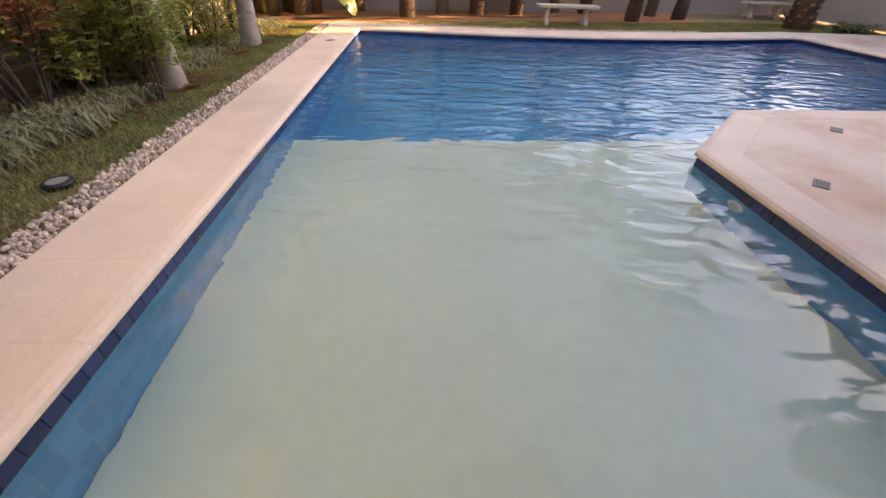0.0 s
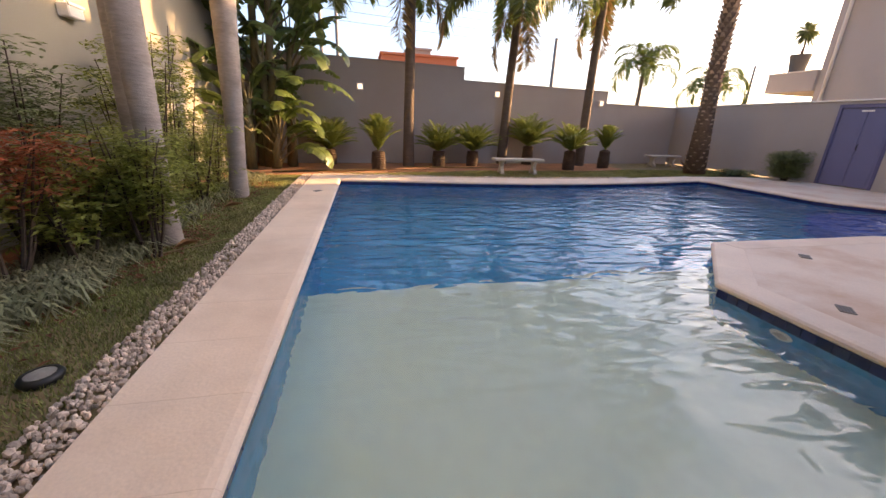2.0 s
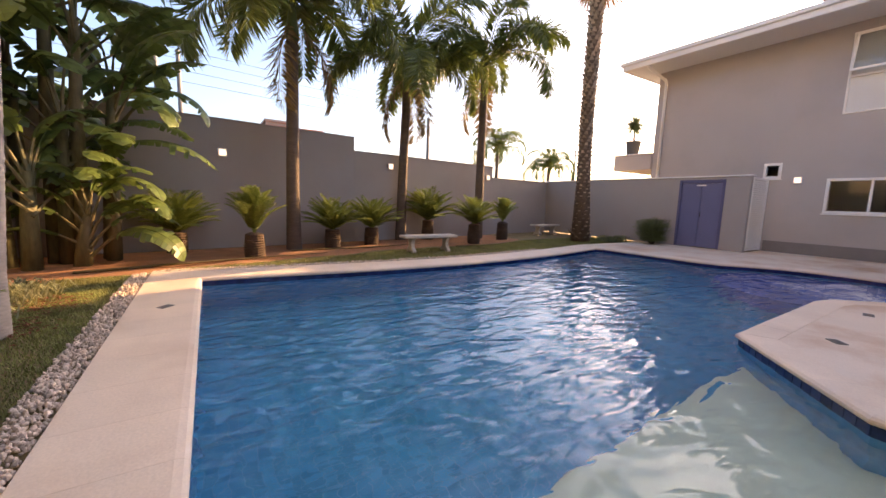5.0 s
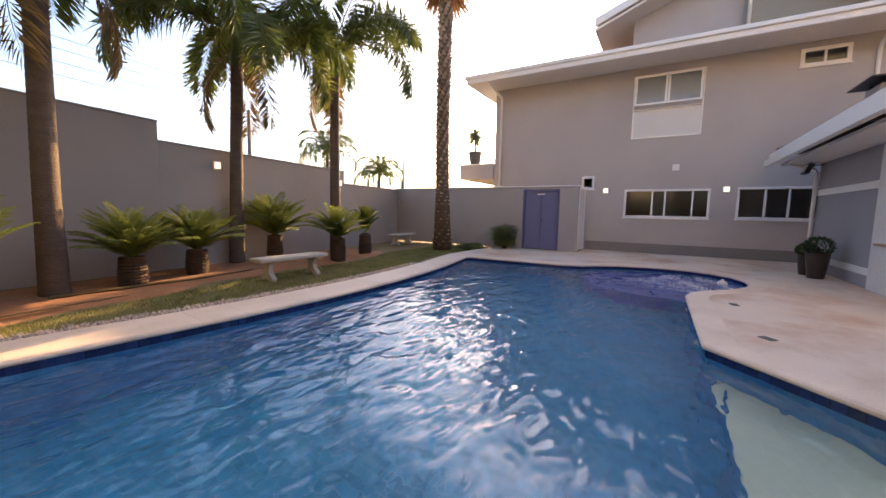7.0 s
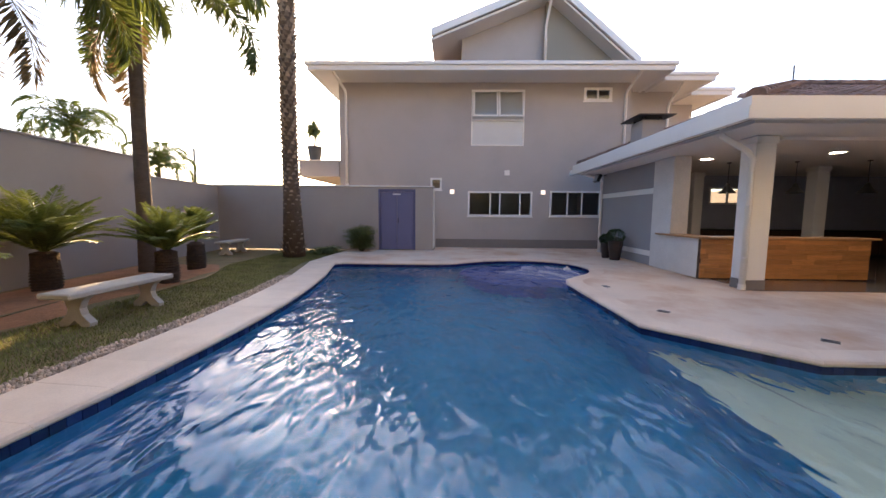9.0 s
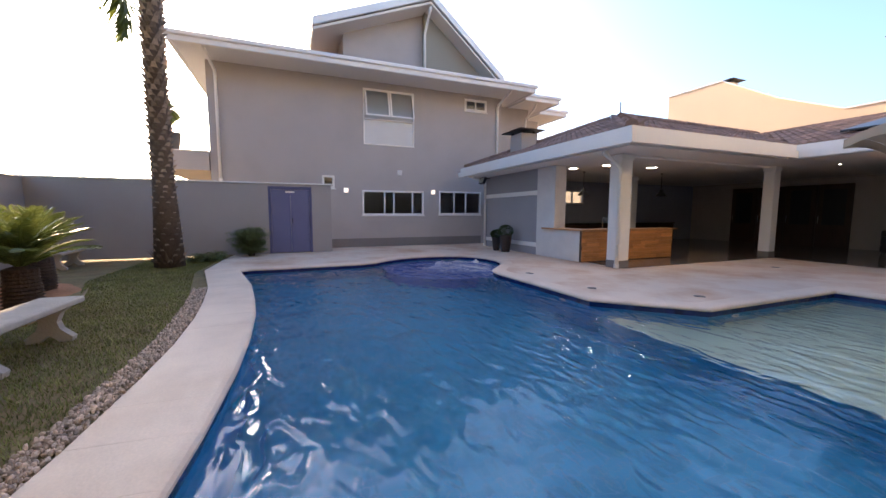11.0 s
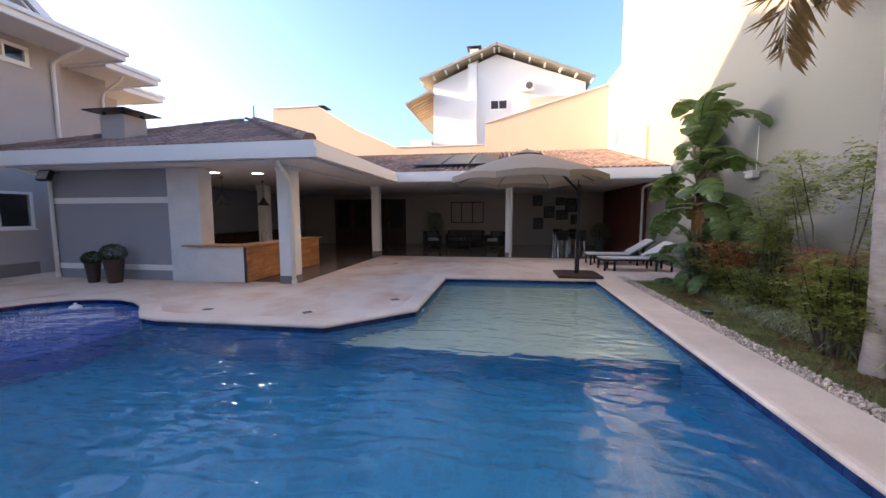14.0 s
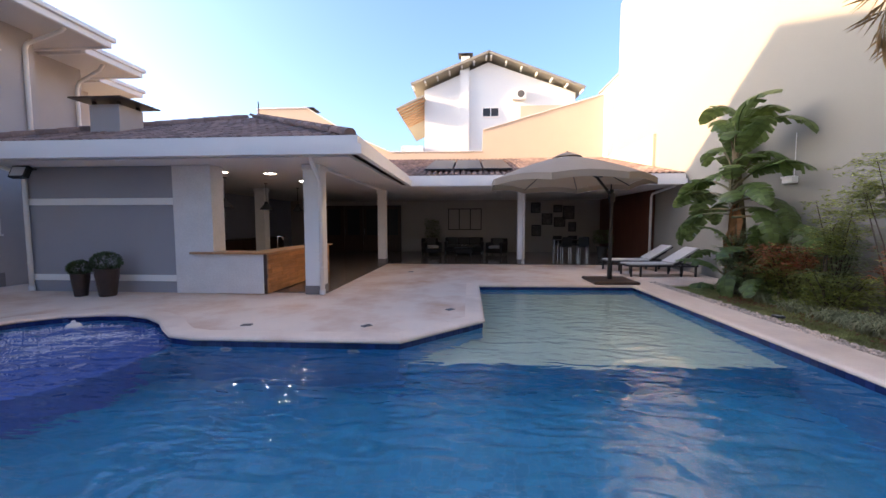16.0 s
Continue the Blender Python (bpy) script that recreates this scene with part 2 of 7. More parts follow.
CONCRETE = mat("pale_concrete", (0.56, 0.50, 0.43), 0.9, vary=0.12, scale=5, fine=60, bump=0.3, dirt=(0.33, 0.28, 0.22), dirt_amount=0.45)
CANVAS = mat("taupe_canvas", (0.37, 0.30, 0.225), 0.9, vary=0.06, scale=2, fine=300, bump=0.06, trans=0.12)
DARKMETAL = mat("dark_metal", (0.035, 0.030, 0.028), 0.45, metal=0.4, vary=0.15, bump=0.02)
BLACK = plain("black_plastic", (0.015, 0.015, 0.016), 0.4)
CHROME = plain("chrome", (0.75, 0.75, 0.76), 0.18, 1.0)
WICKER = mat("dark_wicker", (0.030, 0.022, 0.018), 0.6, vary=0.4, scale=20, fine=120, bump=0.5)
CUSHION = mat("pale_cushion", (0.62, 0.58, 0.54), 0.95, vary=0.06, scale=6, fine=200, bump=0.1)
GREYCUSHION = mat("grey_cushion", (0.13, 0.115, 0.10), 0.95, vary=0.1, scale=6, fine=200, bump=0.1)
FOAM = mat("jet_foam", (0.80, 0.82, 0.86), 0.4, vary=0.06, scale=8, bump=0)
POT = mat("dark_brown_pot", (0.045, 0.026, 0.020), 0.35, vary=0.25, scale=4, fine=20, bump=0.06)
GREYPOT = mat("grey_pot", (0.10, 0.095, 0.09), 0.7, vary=0.15)
STEEL = plain("galvanised_cable", (0.16, 0.16, 0.17), 0.6, 0.3)
INTERIOR = mat("interior_beige", (0.50, 0.45, 0.40), 0.85, vary=0.04, scale=0.8)
INTERIORGREY = mat("interior_grey", (0.40, 0.42, 0.50), 0.7, vary=0.06)
LAMPGLASS = plain("lit_lamp_glass", (1.0, 0.74, 0.48), 0.4, 0, 0.6)
DOWNLIGHT = plain("lit_downlight", (1.0, 0.86, 0.66), 0.4, 0, 14.0)
REDHOUSE = mat("red_orange_render", (0.50, 0.14, 0.06), 0.85, vary=0.06, scale=0.4)
PHOTO = mat("photo_print", (0.10, 0.09, 0.085), 0.4, vary=0.8, scale=5, fine=12, bump=0)
MARBLE = mat("drain_grate", (0.20, 0.165, 0.14), 0.6, vary=0.2)
PANEL = plain("solar_heater_panel", (0.02, 0.018, 0.018), 0.35)


def glass(name, tint=(1, 1, 1), ior=1.45):
    m = bpy.data.materials.new(name)
    m.use_nodes = True
    p = m.node_tree.nodes["Principled BSDF"]
    p.inputs["Base Color"].default_value = (*tint, 1)
    p.inputs["Roughness"].default_value, p.inputs["IOR"].default_value = 0.0, ior
    p.inputs["Transmission Weight"].default_value = 1.0
    return m


GLASS = glass("window_glass", (0.85, 0.9, 0.9))
FROSTED = mat("frosted_glass", (0.62, 0.63, 0.63), 0.25, vary=0.05, scale=2, bump=0.05)

WATER_LEVEL = -0.13
WATER = glass("pool_water", (0.93, 0.99, 1.0), 1.33)
nt = WATER.node_tree
tc = nt.nodes.new("ShaderNodeTexCoord")
heights = []
for sc, det, dist, sx, sy, rz in ((1.2, 0.4, 0.6, 1.0, 1.0, 0.4), (3.6, 0.5, 0.9, 0.65, 1.45, 0.9), (8.0, 0.6, 1.0, 0.6, 1.6, 0.7)):
    mp, no = nt.nodes.new("ShaderNodeMapping"), nt.nodes.new("ShaderNodeTexNoise")
    mp.inputs["Scale"].default_value, mp.inputs["Rotation"].default_value = (sx, sy, 1), (0, 0, rz)
    no.inputs["Scale"].default_value, no.inputs["Detail"].default_value, no.inputs["Distortion"].default_value = sc, det, dist
    nt.links.new(tc.outputs["Object"], mp.inputs[0]), nt.links.new(mp.outputs[0], no.inputs["Vector"])
    heights.append(no)
# the finest ripples come in patches
gust, patch, gusts = nt.nodes.new("ShaderNodeTexNoise"), nt.nodes.new("ShaderNodeMapRange"), nt.nodes.new("ShaderNodeMath")
gust.inputs["Scale"].default_value, gust.inputs["Detail"].default_value = 0.9, 2.0
patch.inputs[1].default_value, patch.inputs[2].default_value, patch.inputs[3].default_value, patch.inputs[4].default_value = 0.45, 0.62, 0.4, 1.7
gusts.operation = "MULTIPLY"
nt.links.new(tc.outputs["Object"], gust.inputs["Vector"]), nt.links.new(gust.outputs[0], patch.inputs[0])
nt.links.new(heights[2].outputs[0], gusts.inputs[0]), nt.links.new(patch.outputs[0], gusts.inputs[1])
heights[2] = gusts
# calmer water over the shallow end
sep = nt.nodes.new("ShaderNodeSeparateXYZ")
calm = nt.nodes.new("ShaderNodeMapRange")
calm.inputs[1].default_value, calm.inputs[2].default_value, calm.inputs[3].default_value, calm.inputs[4].default_value = 0.0, 5.0, 0.3, 1.0
nt.links.new(tc.outputs["Object"], sep.inputs[0]), nt.links.new(sep.outputs[1], calm.inputs[0])
# the spa's jets stir the water above them
away = nt.nodes.new("ShaderNodeVectorMath")
away.operation = "DISTANCE"
away.inputs[1].default_value = (8.75, 4.2, WATER_LEVEL)
nt.links.new(tc.outputs["Object"], away.inputs[0])
stir = nt.nodes.new("ShaderNodeMapRange")
stir.inputs[1].default_value, stir.inputs[2].default_value, stir.inputs[3].default_value, stir.inputs[4].default_value = 0.6, 2.4, 2.6, 0.0
nt.links.new(away.outputs["Value"], stir.inputs[0])
lively = nt.nodes.new("ShaderNodeMath")
lively.operation = "ADD"
nt.links.new(calm.outputs[0], lively.inputs[0]), nt.links.new(stir.outputs[0], lively.inputs[1])
calm = lively
prev = None
for no, dist in zip(heights, (0.03, 0.037, 0.006)):
    b = nt.nodes.new("ShaderNodeBump")
    b.inputs["Distance"].default_value = dist
    nt.links.new(calm.outputs[0], b.inputs["Strength"])
    nt.links.new(no.outputs[0], b.inputs["Height"])
    if prev:
        nt.links.new(prev.outputs[0], b.inputs["Normal"])
    prev = b
nt.links.new(prev.outputs[0], nt.nodes["Principled BSDF"].inputs["Normal"])


# ---- mesh helpers ----
class Geo:
    """A list of vertices and faces that grows by pieces."""

    def __init__(self):
        self.v, self.f = [], []

    def add(self, verts, faces):
        k = len(self.v)
        self.v += [tuple(p) for p in verts]
        self.f += [tuple(k + i for i in q) for q in faces]
        return self

    def box(self, x0, x1, y0, y1, z0, z1, b=0.0):
        if b <= 0:
            c = [(x, y, z) for x in (x0, x1) for y in (y0, y1) for z in (z0, z1)]
            return self.add(c, [(0, 1, 3, 2), (4, 6, 7, 5), (0, 4, 5, 1), (2, 3, 7, 6), (0, 2, 6, 4), (1, 5, 7, 3)])
        b = min(b, (x1 - x0) * 0.49, (y1 - y0) * 0.49, (z1 - z0) * 0.49)
        ids, vs = {}, []
        lim = ((x0, x1), (y0, y1), (z0, z1))
        for sx in (0, 1):
            for sy in (0, 1):
                for sz in (0, 1):
                    s = (sx, sy, sz)
                    for a in range(3):
                        p = [lim[k][s[k]] + (0 if k == a else (b if s[k] == 0 else -b)) for k in range(3)]
                        ids[(s, a)] = len(vs)
                        vs.append(p)
        fs = []
        for a in range(3):
            u, w = (a + 1) % 3, (a + 2) % 3
            for side in (0, 1):
                q = []
                for su, sw in ((0, 0), (1, 0), (1, 1), (0, 1)):
                    s = [0, 0, 0]
                    s[a], s[u], s[w] = side, su, sw
                    q.append(ids[(tuple(s), a)])
                fs.append(q if side else q[::-1])
            for su in (0, 1):
                for sw in (0, 1):
                    lo, hi = [0, 0, 0], [0, 0, 0]
                    lo[u], lo[w], hi[u], hi[w], hi[a] = su, sw, su, sw, 1
                    lo, hi = tuple(lo), tuple(hi)
                    q = [ids[(lo, u)], ids[(hi, u)], ids[(hi, w)], ids[(lo, w)]]
                    fs.append(q if su == sw else q[::-1])
        for sx in (0, 1):
            for sy in (0, 1):
                for sz in (0, 1):
                    s = (sx, sy, sz)
                    q = [ids[(s, 0)], ids[(s, 1)], ids[(s, 2)]]
                    fs.append(q if (sx + sy + sz) % 2 else q[::-1])
        return self.add(vs, fs)

    def prism(self, outline, z0, z1):
        n = len(outline)
        vs = [(x, y, z0) for x, y in outline] + [(x, y, z1) for x, y in outline]
        return self.add(vs, [tuple(range(n))[::-1], tuple(range(n, 2 * n))] + [(i, (i + 1) % n, n + (i + 1) % n, n + i) for i in range(n)])

    def slab(self, corners, thick):
        """A flat or sloping panel from its corners, thickened along its normal to the back."""
        c = [Vector(p) for p in corners]
        nrm = (c[1] - c[0]).cross(c[2] - c[0]).normalized()
        n = len(c)
        vs = c + [p - nrm * thick for p in c]
        return self.add(vs, [tuple(range(n)), tuple(range(n, 2 * n))[::-1]] + [(i, n + i, n + (i + 1) % n, (i + 1) % n) for i in range(n)])

    def tube(self, pts, radii, n=8, cap=True, squash=1.0):
        pts = [Vector(p) for p in pts]
        if not hasattr(radii, "__len__"):
            radii = [radii] * len(pts)
        rings, side = [], None
        for i, p in enumerate(pts):
            d = (pts[min(i + 1, len(pts) - 1)] - pts[max(i - 1, 0)]).normalized()
            if side is None:
                side = d.cross(Vector((0.13, 0.02, 1)) if abs(d.z) < 0.95 else Vector((1, 0.1, 0))).normalized()
            else:
                side = (side - d * side.dot(d)).normalized()
            up = side.cross(d)
            rings.append([p + (side * math.cos(2 * math.pi * k / n) + up * math.sin(2 * math.pi * k / n) * squash) * radii[i] for k in range(n)])
        vs = [q for r in rings for q in r]
        fs = [(i * n + k, i * n + (k + 1) % n, (i + 1) * n + (k + 1) % n, (i + 1) * n + k) for i in range(len(pts) - 1) for k in range(n)]
        if cap:
            fs += [tuple(range(n))[::-1], tuple((len(pts) - 1) * n + k for k in range(n))]
        return self.add(vs, fs)

    def lathe(self, prof, n=20, at=(0, 0, 0), cap=True):
        vs = [(at[0] + r * math.cos(2 * math.pi * k / n), at[1] + r * math.sin(2 * math.pi * k / n), at[2] + z) for r, z in prof for k in range(n)]
        fs = [(i * n + k, i * n + (k + 1) % n, (i + 1) * n + (k + 1) % n, (i + 1) * n + k) for i in range(len(prof) - 1) for k in range(n)]
        if cap:
            fs += [tuple(range(n))[::-1], tuple((len(prof) - 1) * n + k for k in range(n))]
        return self.add(vs, fs)

    def mesh(self, name, material, smooth=False, fix=True):
        me = bpy.data.meshes.new(name)
        me.from_pydata(self.v, [], self.f)
        me.materials.append(material)
        if fix and len(self.f) < 6000:
            bm = bmesh.new()
            bm.from_mesh(me)
            bmesh.ops.recalc_face_normals(bm, faces=bm.faces)
            bm.to_mesh(me)
            bm.free()
        if smooth:
            me.shade_smooth()
        return me


def part(name, geo, material, parent=None, label="", smooth=False, fix=True):
    ob = new(name, geo.mesh(name, material, smooth, fix) if isinstance(geo, Geo) else geo)
    if parent:
        ob.parent = parent
    return tagged(ob, label)


def thing(name, label, category, group="", at=None):
    ob = new(name)
    ob.empty_display_size = 0.2
    if at is not None:
        ob.matrix_basis = at
    return tagged(ob, label, category, group)


def structure(name, geo, material, label="", category="", smooth=False, fix=True):
    return tagged(part(name, geo, material, None, label, smooth, fix), category=category, kind="structure")


def wall_with_holes(axis, at, thick, u0, u1, z0, z1, holes):
    """A wall in the plane axis = at, reaching thick further, with rectangular openings (u0, u1, z0, z1)."""
    us = sorted({u0, u1, *[h[0] for h in holes], *[h[1] for h in holes]})
    zs = sorted({z0, z1, *[h[2] for h in holes], *[h[3] for h in holes]})
    us, zs = [u for u in us if u0 <= u <= u1], [z for z in zs if z0 <= z <= z1]

    def solid(i, j):
        if not (0 <= i < len(us) - 1 and 0 <= j < len(zs) - 1):
            return False
        u, z = (us[i] + us[i + 1]) / 2, (zs[j] + zs[j + 1]) / 2
        return not any(h[0] < u < h[1] and h[2] < z < h[3] for h in holes)

    g = Geo()

    def pt(d, u, z):
        return (at + d, u, z) if axis == "x" else (u, at + d, z)

    for i in range(len(us) - 1):
        for j in range(len(zs) - 1):
            if not solid(i, j):
                continue
            a, b, c, d = us[i], us[i + 1], zs[j], zs[j + 1]
            for w in (0, thick):
                g.add([pt(w, a, c), pt(w, b, c), pt(w, b, d), pt(w, a, d)], [(0, 1, 2, 3)])
            for di, dj, e in ((-1, 0, ((a, c), (a, d))), (1, 0, ((b, c), (b, d))), (0, -1, ((a, c), (b, c))), (0, 1, ((a, d), (b, d)))):
                if not solid(i + di, j + dj):
                    (p, q), (r, s) = e
                    g.add([pt(0, p, q), pt(thick, p, q), pt(thick, r, s), pt(0, r, s)], [(0, 1, 2, 3)])
    return weld(g)


def weld(g):
    ids, vs, remap = {}, [], []
    for p in g.v:
        key = (round(p[0], 4), round(p[1], 4), round(p[2], 4))
        if key not in ids:
            ids[key] = len(vs)
            vs.append(p)
        remap.append(ids[key])
    g.v, g.f = vs, [tuple(remap[i] for i in q) for q in g.f]
    return g


def rnd(a, b):
    return random.uniform(a, b)


def cells(name, polygon, thick, top):
    """A flat slab with an outline that may turn inwards."""
    g = Geo()
    n = len(polygon)
    g.add([(x, y, top) for x, y in polygon] + [(x, y, top - thick) for x, y in polygon],
          [tuple(range(n)), tuple(range(n, 2 * n))[::-1]] + [(i, n + i, n + (i + 1) % n, (i + 1) % n) for i in range(n)])
    return g


def leaflet(g, base, tip, width, up, fold=0.3):
    """A narrow folded leaf: two halves along its midrib, widest before the middle."""
    base, tip = Vector(base), Vector(tip)
    d = tip - base
    side = d.cross(up)
    if side.length < 1e-6:
        return
    side.normalize()
    nrm = side.cross(d).normalized()
    mid = base + d * 0.45
    lift = nrm * (width * fold)
    g.add([base, mid - side * width * 0.5 + lift, tip, mid + side * width * 0.5 + lift, mid], [(0, 1, 2, 4), (0, 4, 2, 3)])


# ---- pool outline, counterclockwise ----
def spa_arc():
    pts = []
    for a in range(205, 400, 13):
        r = radians(a)
        pts.append((8.55 + 1.62 * math.cos(r), 4.55 + 1.62 * math.sin(r)))
    return pts


POOL = [(-1.36, -0.55), (2.41, -0.42), (2.41, 2.95), (3.55, 4.08), (6.35, 4.12), (6.75, 4.02)]
for px, py in ((7.1, 3.72), (7.45, 3.38), (7.9, 3.10), (8.4, 2.95), (8.9, 2.97), (9.4, 3.14), (9.78, 3.48), (10.0, 3.95), (10.06, 4.5), (10.0, 5.05), (9.82, 5.55), (9.5, 6.02), (9.2, 6.35)):
    POOL.append((px, py))
POOL += [(9.05, 6.8), (9.0, 8.5), (9.0, 9.45), (8.85, 9.62)]
NFAR = len(POOL)
POOL += [(6.9, 9.22), (5.6, 9.06), (4.6, 8.97), (3.5, 8.94), (2.6, 8.96), (1.6, 9.03), (0.6, 9.15), (-0.4, 9.27), (-1.30, 9.36)]


def offset(poly, width):
    out = []
    n = len(poly)
    for i in range(n):
        a, b, c = Vector(poly[i - 1]), Vector(poly[i]), Vector(poly[(i + 1) % n])
        n1 = Vector(((b - a).y, -(b - a).x)).normalized()
        n2 = Vector(((c - b).y, -(c - b).x)).normalized()
        m = (n1 + n2).normalized()
        w = width[i] if hasattr(width, "__len__") else width
        out.append(tuple(b + m * (w / max(0.5, m.dot(n1)))))
    return out


WATER_Z, SHALLOW_Z, DEEP_Z, SPA_Z, STEP_Y = WATER_LEVEL, -0.69, -1.45, -0.48, 3.98

# ground to the horizon, with the pool's pit left open
hole = offset(POOL, 0.12)
far = [(-400, -400), (400, -400), (400, 400), (-400, 400)]
gv = [(x, y, -0.05) for x, y in far] + [(x, y, -0.05) for x, y in hole]
gm = bpy.data.meshes.new("ground")
gb = bmesh.new()
outer = [gb.verts.new(p) for p in gv[:4]]
inner = [gb.verts.new(p) for p in gv[4:]]
ge = [gb.edges.new((outer[i], outer[(i + 1) % 4])) for i in range(4)] + [gb.edges.new((inner[i], inner[(i + 1) % len(inner)])) for i in range(len(inner))]
bmesh.ops.triangle_fill(gb, use_beauty=True, edges=ge)
bmesh.ops.recalc_face_normals(gb, faces=gb.faces)
gb.to_mesh(gm)
gb.free()
gm.materials.append(LAWN)
ground = tagged(new("ground", gm), "worn short lawn and brown earth round the pool", "ground", kind="structure")

# pool shell
shell = Geo()
pit = offset(POOL, 0.015)
n = len(pit)
shell.add([(x, y, -0.05) for x, y in pit] + [(x, y, DEEP_Z) for x, y in pit], [(i, (i + 1) % n, n + (i + 1) % n, n + i) for i in range(n)])
structure("pool_wall", shell, WALLTILE, "blue tiled pool walls", "pool", fix=False)
structure("pool_floor_deep", cells("f", pit, 0.1, DEEP_Z), DEEPTILE, "deep blue tiled pool floor", "pool")
structure("pool_shelf_base", Geo().box(-1.37, 3.6, -0.6, STEP_Y, DEEP_Z, SHALLOW_Z - 0.03, 0.01), DEEPTILE, "blue tiled drop below the bathing shelf", "pool")
shelf = Geo().box(-1.37, 3.6, -0.6, STEP_Y - 0.004, SHALLOW_Z - 0.029, SHALLOW_Z, 0.01)
structure("pool_floor_shallow", shelf, SHALLOW, "pale shallow bathing shelf under water", "pool")
structure("spa_floor", Geo().lathe([(1.85, DEEP_Z), (1.85, SPA_Z - 0.02), (1.83, SPA_Z)], 48, (8.7, 4.35, 0)), SPATILE, "violet blue tiled raised floor of the spa corner", "pool floor")
structure("spa_step", Geo().prism([(6.72, 3.98), (7.06, 3.66), (7.22, 4.08), (6.86, 4.4)], DEEP_Z, SPA_Z - 0.04), WALLTILE, "blue tiled step up to the spa corner", "pool step")

water = Geo()
water.add([(x, y, WATER_Z) for x, y in offset(POOL, 0.012)], [tuple(range(n))])
surface = structure("water", water, WATER, "clear rippled pool water reflecting the sky", "water", fix=False)
surface.visible_shadow = False

# deck of cream stone, open along the pool
LASTDECK = NFAR
deck_edge = offset(POOL, 0.30)[0:LASTDECK]
deck_poly = [(-4.22, -11.4), (13.85, -11.4), (13.85, 7.12), (12.49, 7.12), (12.49, 10.15), (11.2, 10.28), (9.0, 10.36)] + [deck_edge[i] for i in range(LASTDECK - 1, -1, -1)][1:] + [(-2.0, -0.62), (-4.22, -0.72)]
structure("deck", cells("d", deck_poly, 0.09, -0.003), STONE, "pale cream stone pool deck with rusty water stains", "deck")


# coping pieces: rounded nose over the water
def profile(w):
    return [(w, -0.055), (w, -0.004), (w - 0.004, 0.0), (0.04, 0.002), (0.0, -0.006), (-0.022, -0.024), (-0.026, -0.042), (-0.014, -0.058), (0.02, -0.062)]


def lerp_edge(poly, widths, step):
    """Stations along the outline: point, outward normal, width."""
    out = []
    n = len(poly)
    inn, off = poly, offset(poly, widths)
    for i in range(n):
        a, b = Vector(inn[i]), Vector(inn[(i + 1) % n])
        oa, ob = Vector(off[i]), Vector(off[(i + 1) % n])
        k = max(1, round((b - a).length / step))
        u = (b - a).normalized()
        nrm = Vector((u.y, -u.x))

        def station(j):
            p = a.lerp(b, j / k)
            if j in (0, k) or (b - a).length < 1.5:
                return p, oa.lerp(ob, j / k)
            w = widths[i] + (widths[(i + 1) % n] - widths[i]) * j / k
            return p, p + nrm * w
        out += [[station(j), station(j + 1), i] for j in range(k)]
    return out


widths = [0.30] * len(POOL)
for i in range(NFAR - 1, len(POOL)):
    widths[i] = 0.68
widths[0] = 0.62
coping = thing("pool_coping", "cream stone coping slabs with a rounded pale edge around the pool", "coping")
coping["kind"] = "structure"
for (a, oa), (b, ob), i in lerp_edge(POOL, widths, 0.53):
    g = Geo()
    d = (b - a).normalized() * 0.0007
    rows = []
    for p, q in ((a + d, oa + d), (b - d, ob - d)):
        w = (q - p).length
        u = (q - p) / w
        rows.append([(*(p + u * s), z + 0.001 * math.sin(i * 7 + a.x * 3)) for s, z in profile(w)])
    m = len(rows[0])
    g.add(rows[0] + rows[1], [(k, (k + 1) % m, m + (k + 1) % m, m + k) for k in range(m)] + [tuple(range(m))[::-1], tuple(range(m, 2 * m))])
    part("slab", g, NOSE, coping)
bed = Geo()
n = len(POOL)
ins, outs = offset(POOL, 0.03), offset(POOL, [w - 0.01 for w in widths])
bed.add([(x, y, -0.012) for x, y in ins] + [(x, y, -0.012) for x, y in outs] + [(x, y, -0.09) for x, y in ins] + [(x, y, -0.09) for x, y in outs],
        [(i, (i + 1) % n, n + (i + 1) % n, n + i) for i in range(n)] + [(i, (i + 1) % n, 2 * n + (i + 1) % n, 2 * n + i) for i in range(n)])
part("mortar", bed, GROUT, coping)

# house wall towards the pool
HX = 13.83
WIN1, WIN2, WUP, WSM, WSQ = (3.30, 5.84, 1.245, 2.235), (0.62, 2.62, 1.26, 2.27), (3.70, 5.75, 3.98, 6.10), (0.39, 1.46, 5.67, 6.18), (6.87, 7.32, 2.26, 2.74)
structure("wall_house", wall_with_holes("x", HX, 0.2, -0.36, 10.9, 0, 6.42, [WIN1, WIN2, WUP, WSM, WSQ]), GREYWALL, "grey rendered two-storey house wall", "wall")
structure("wall_house_side", Geo().box(HX + 0.2, 24, 10.7, 10.9, 0, 6.42), GREYWALL, "grey rendered house wall", "wall")
structure("wall_house_return", Geo().box(HX + 0.2, 24, -0.36, -0.16, 0, 6.42), GREYWALL, "grey rendered house wall", "wall")
structure("wall_house_second", Geo().box(14.9, 24, -2.5, -0.362, 0, 6.4), GREYWALL, "grey rendered house wall set back", "wall")
structure("wall_house_third", Geo().box(16.7, 24, -4.4, -2.502, 0, 6.4), GREYWALL, "grey rendered house wall set back", "wall")
structure("wall_house_inner", Geo().box(19.0, 19.2, -0.15, 10.69, 0, 6.42), INTERIOR, "plain inner wall", "wall")
structure("floor_house", Geo().box(HX + 0.2, 19, -0.15, 10.69, -0.04, 0.0), INTERIOR, "plain inner floor", "floor")
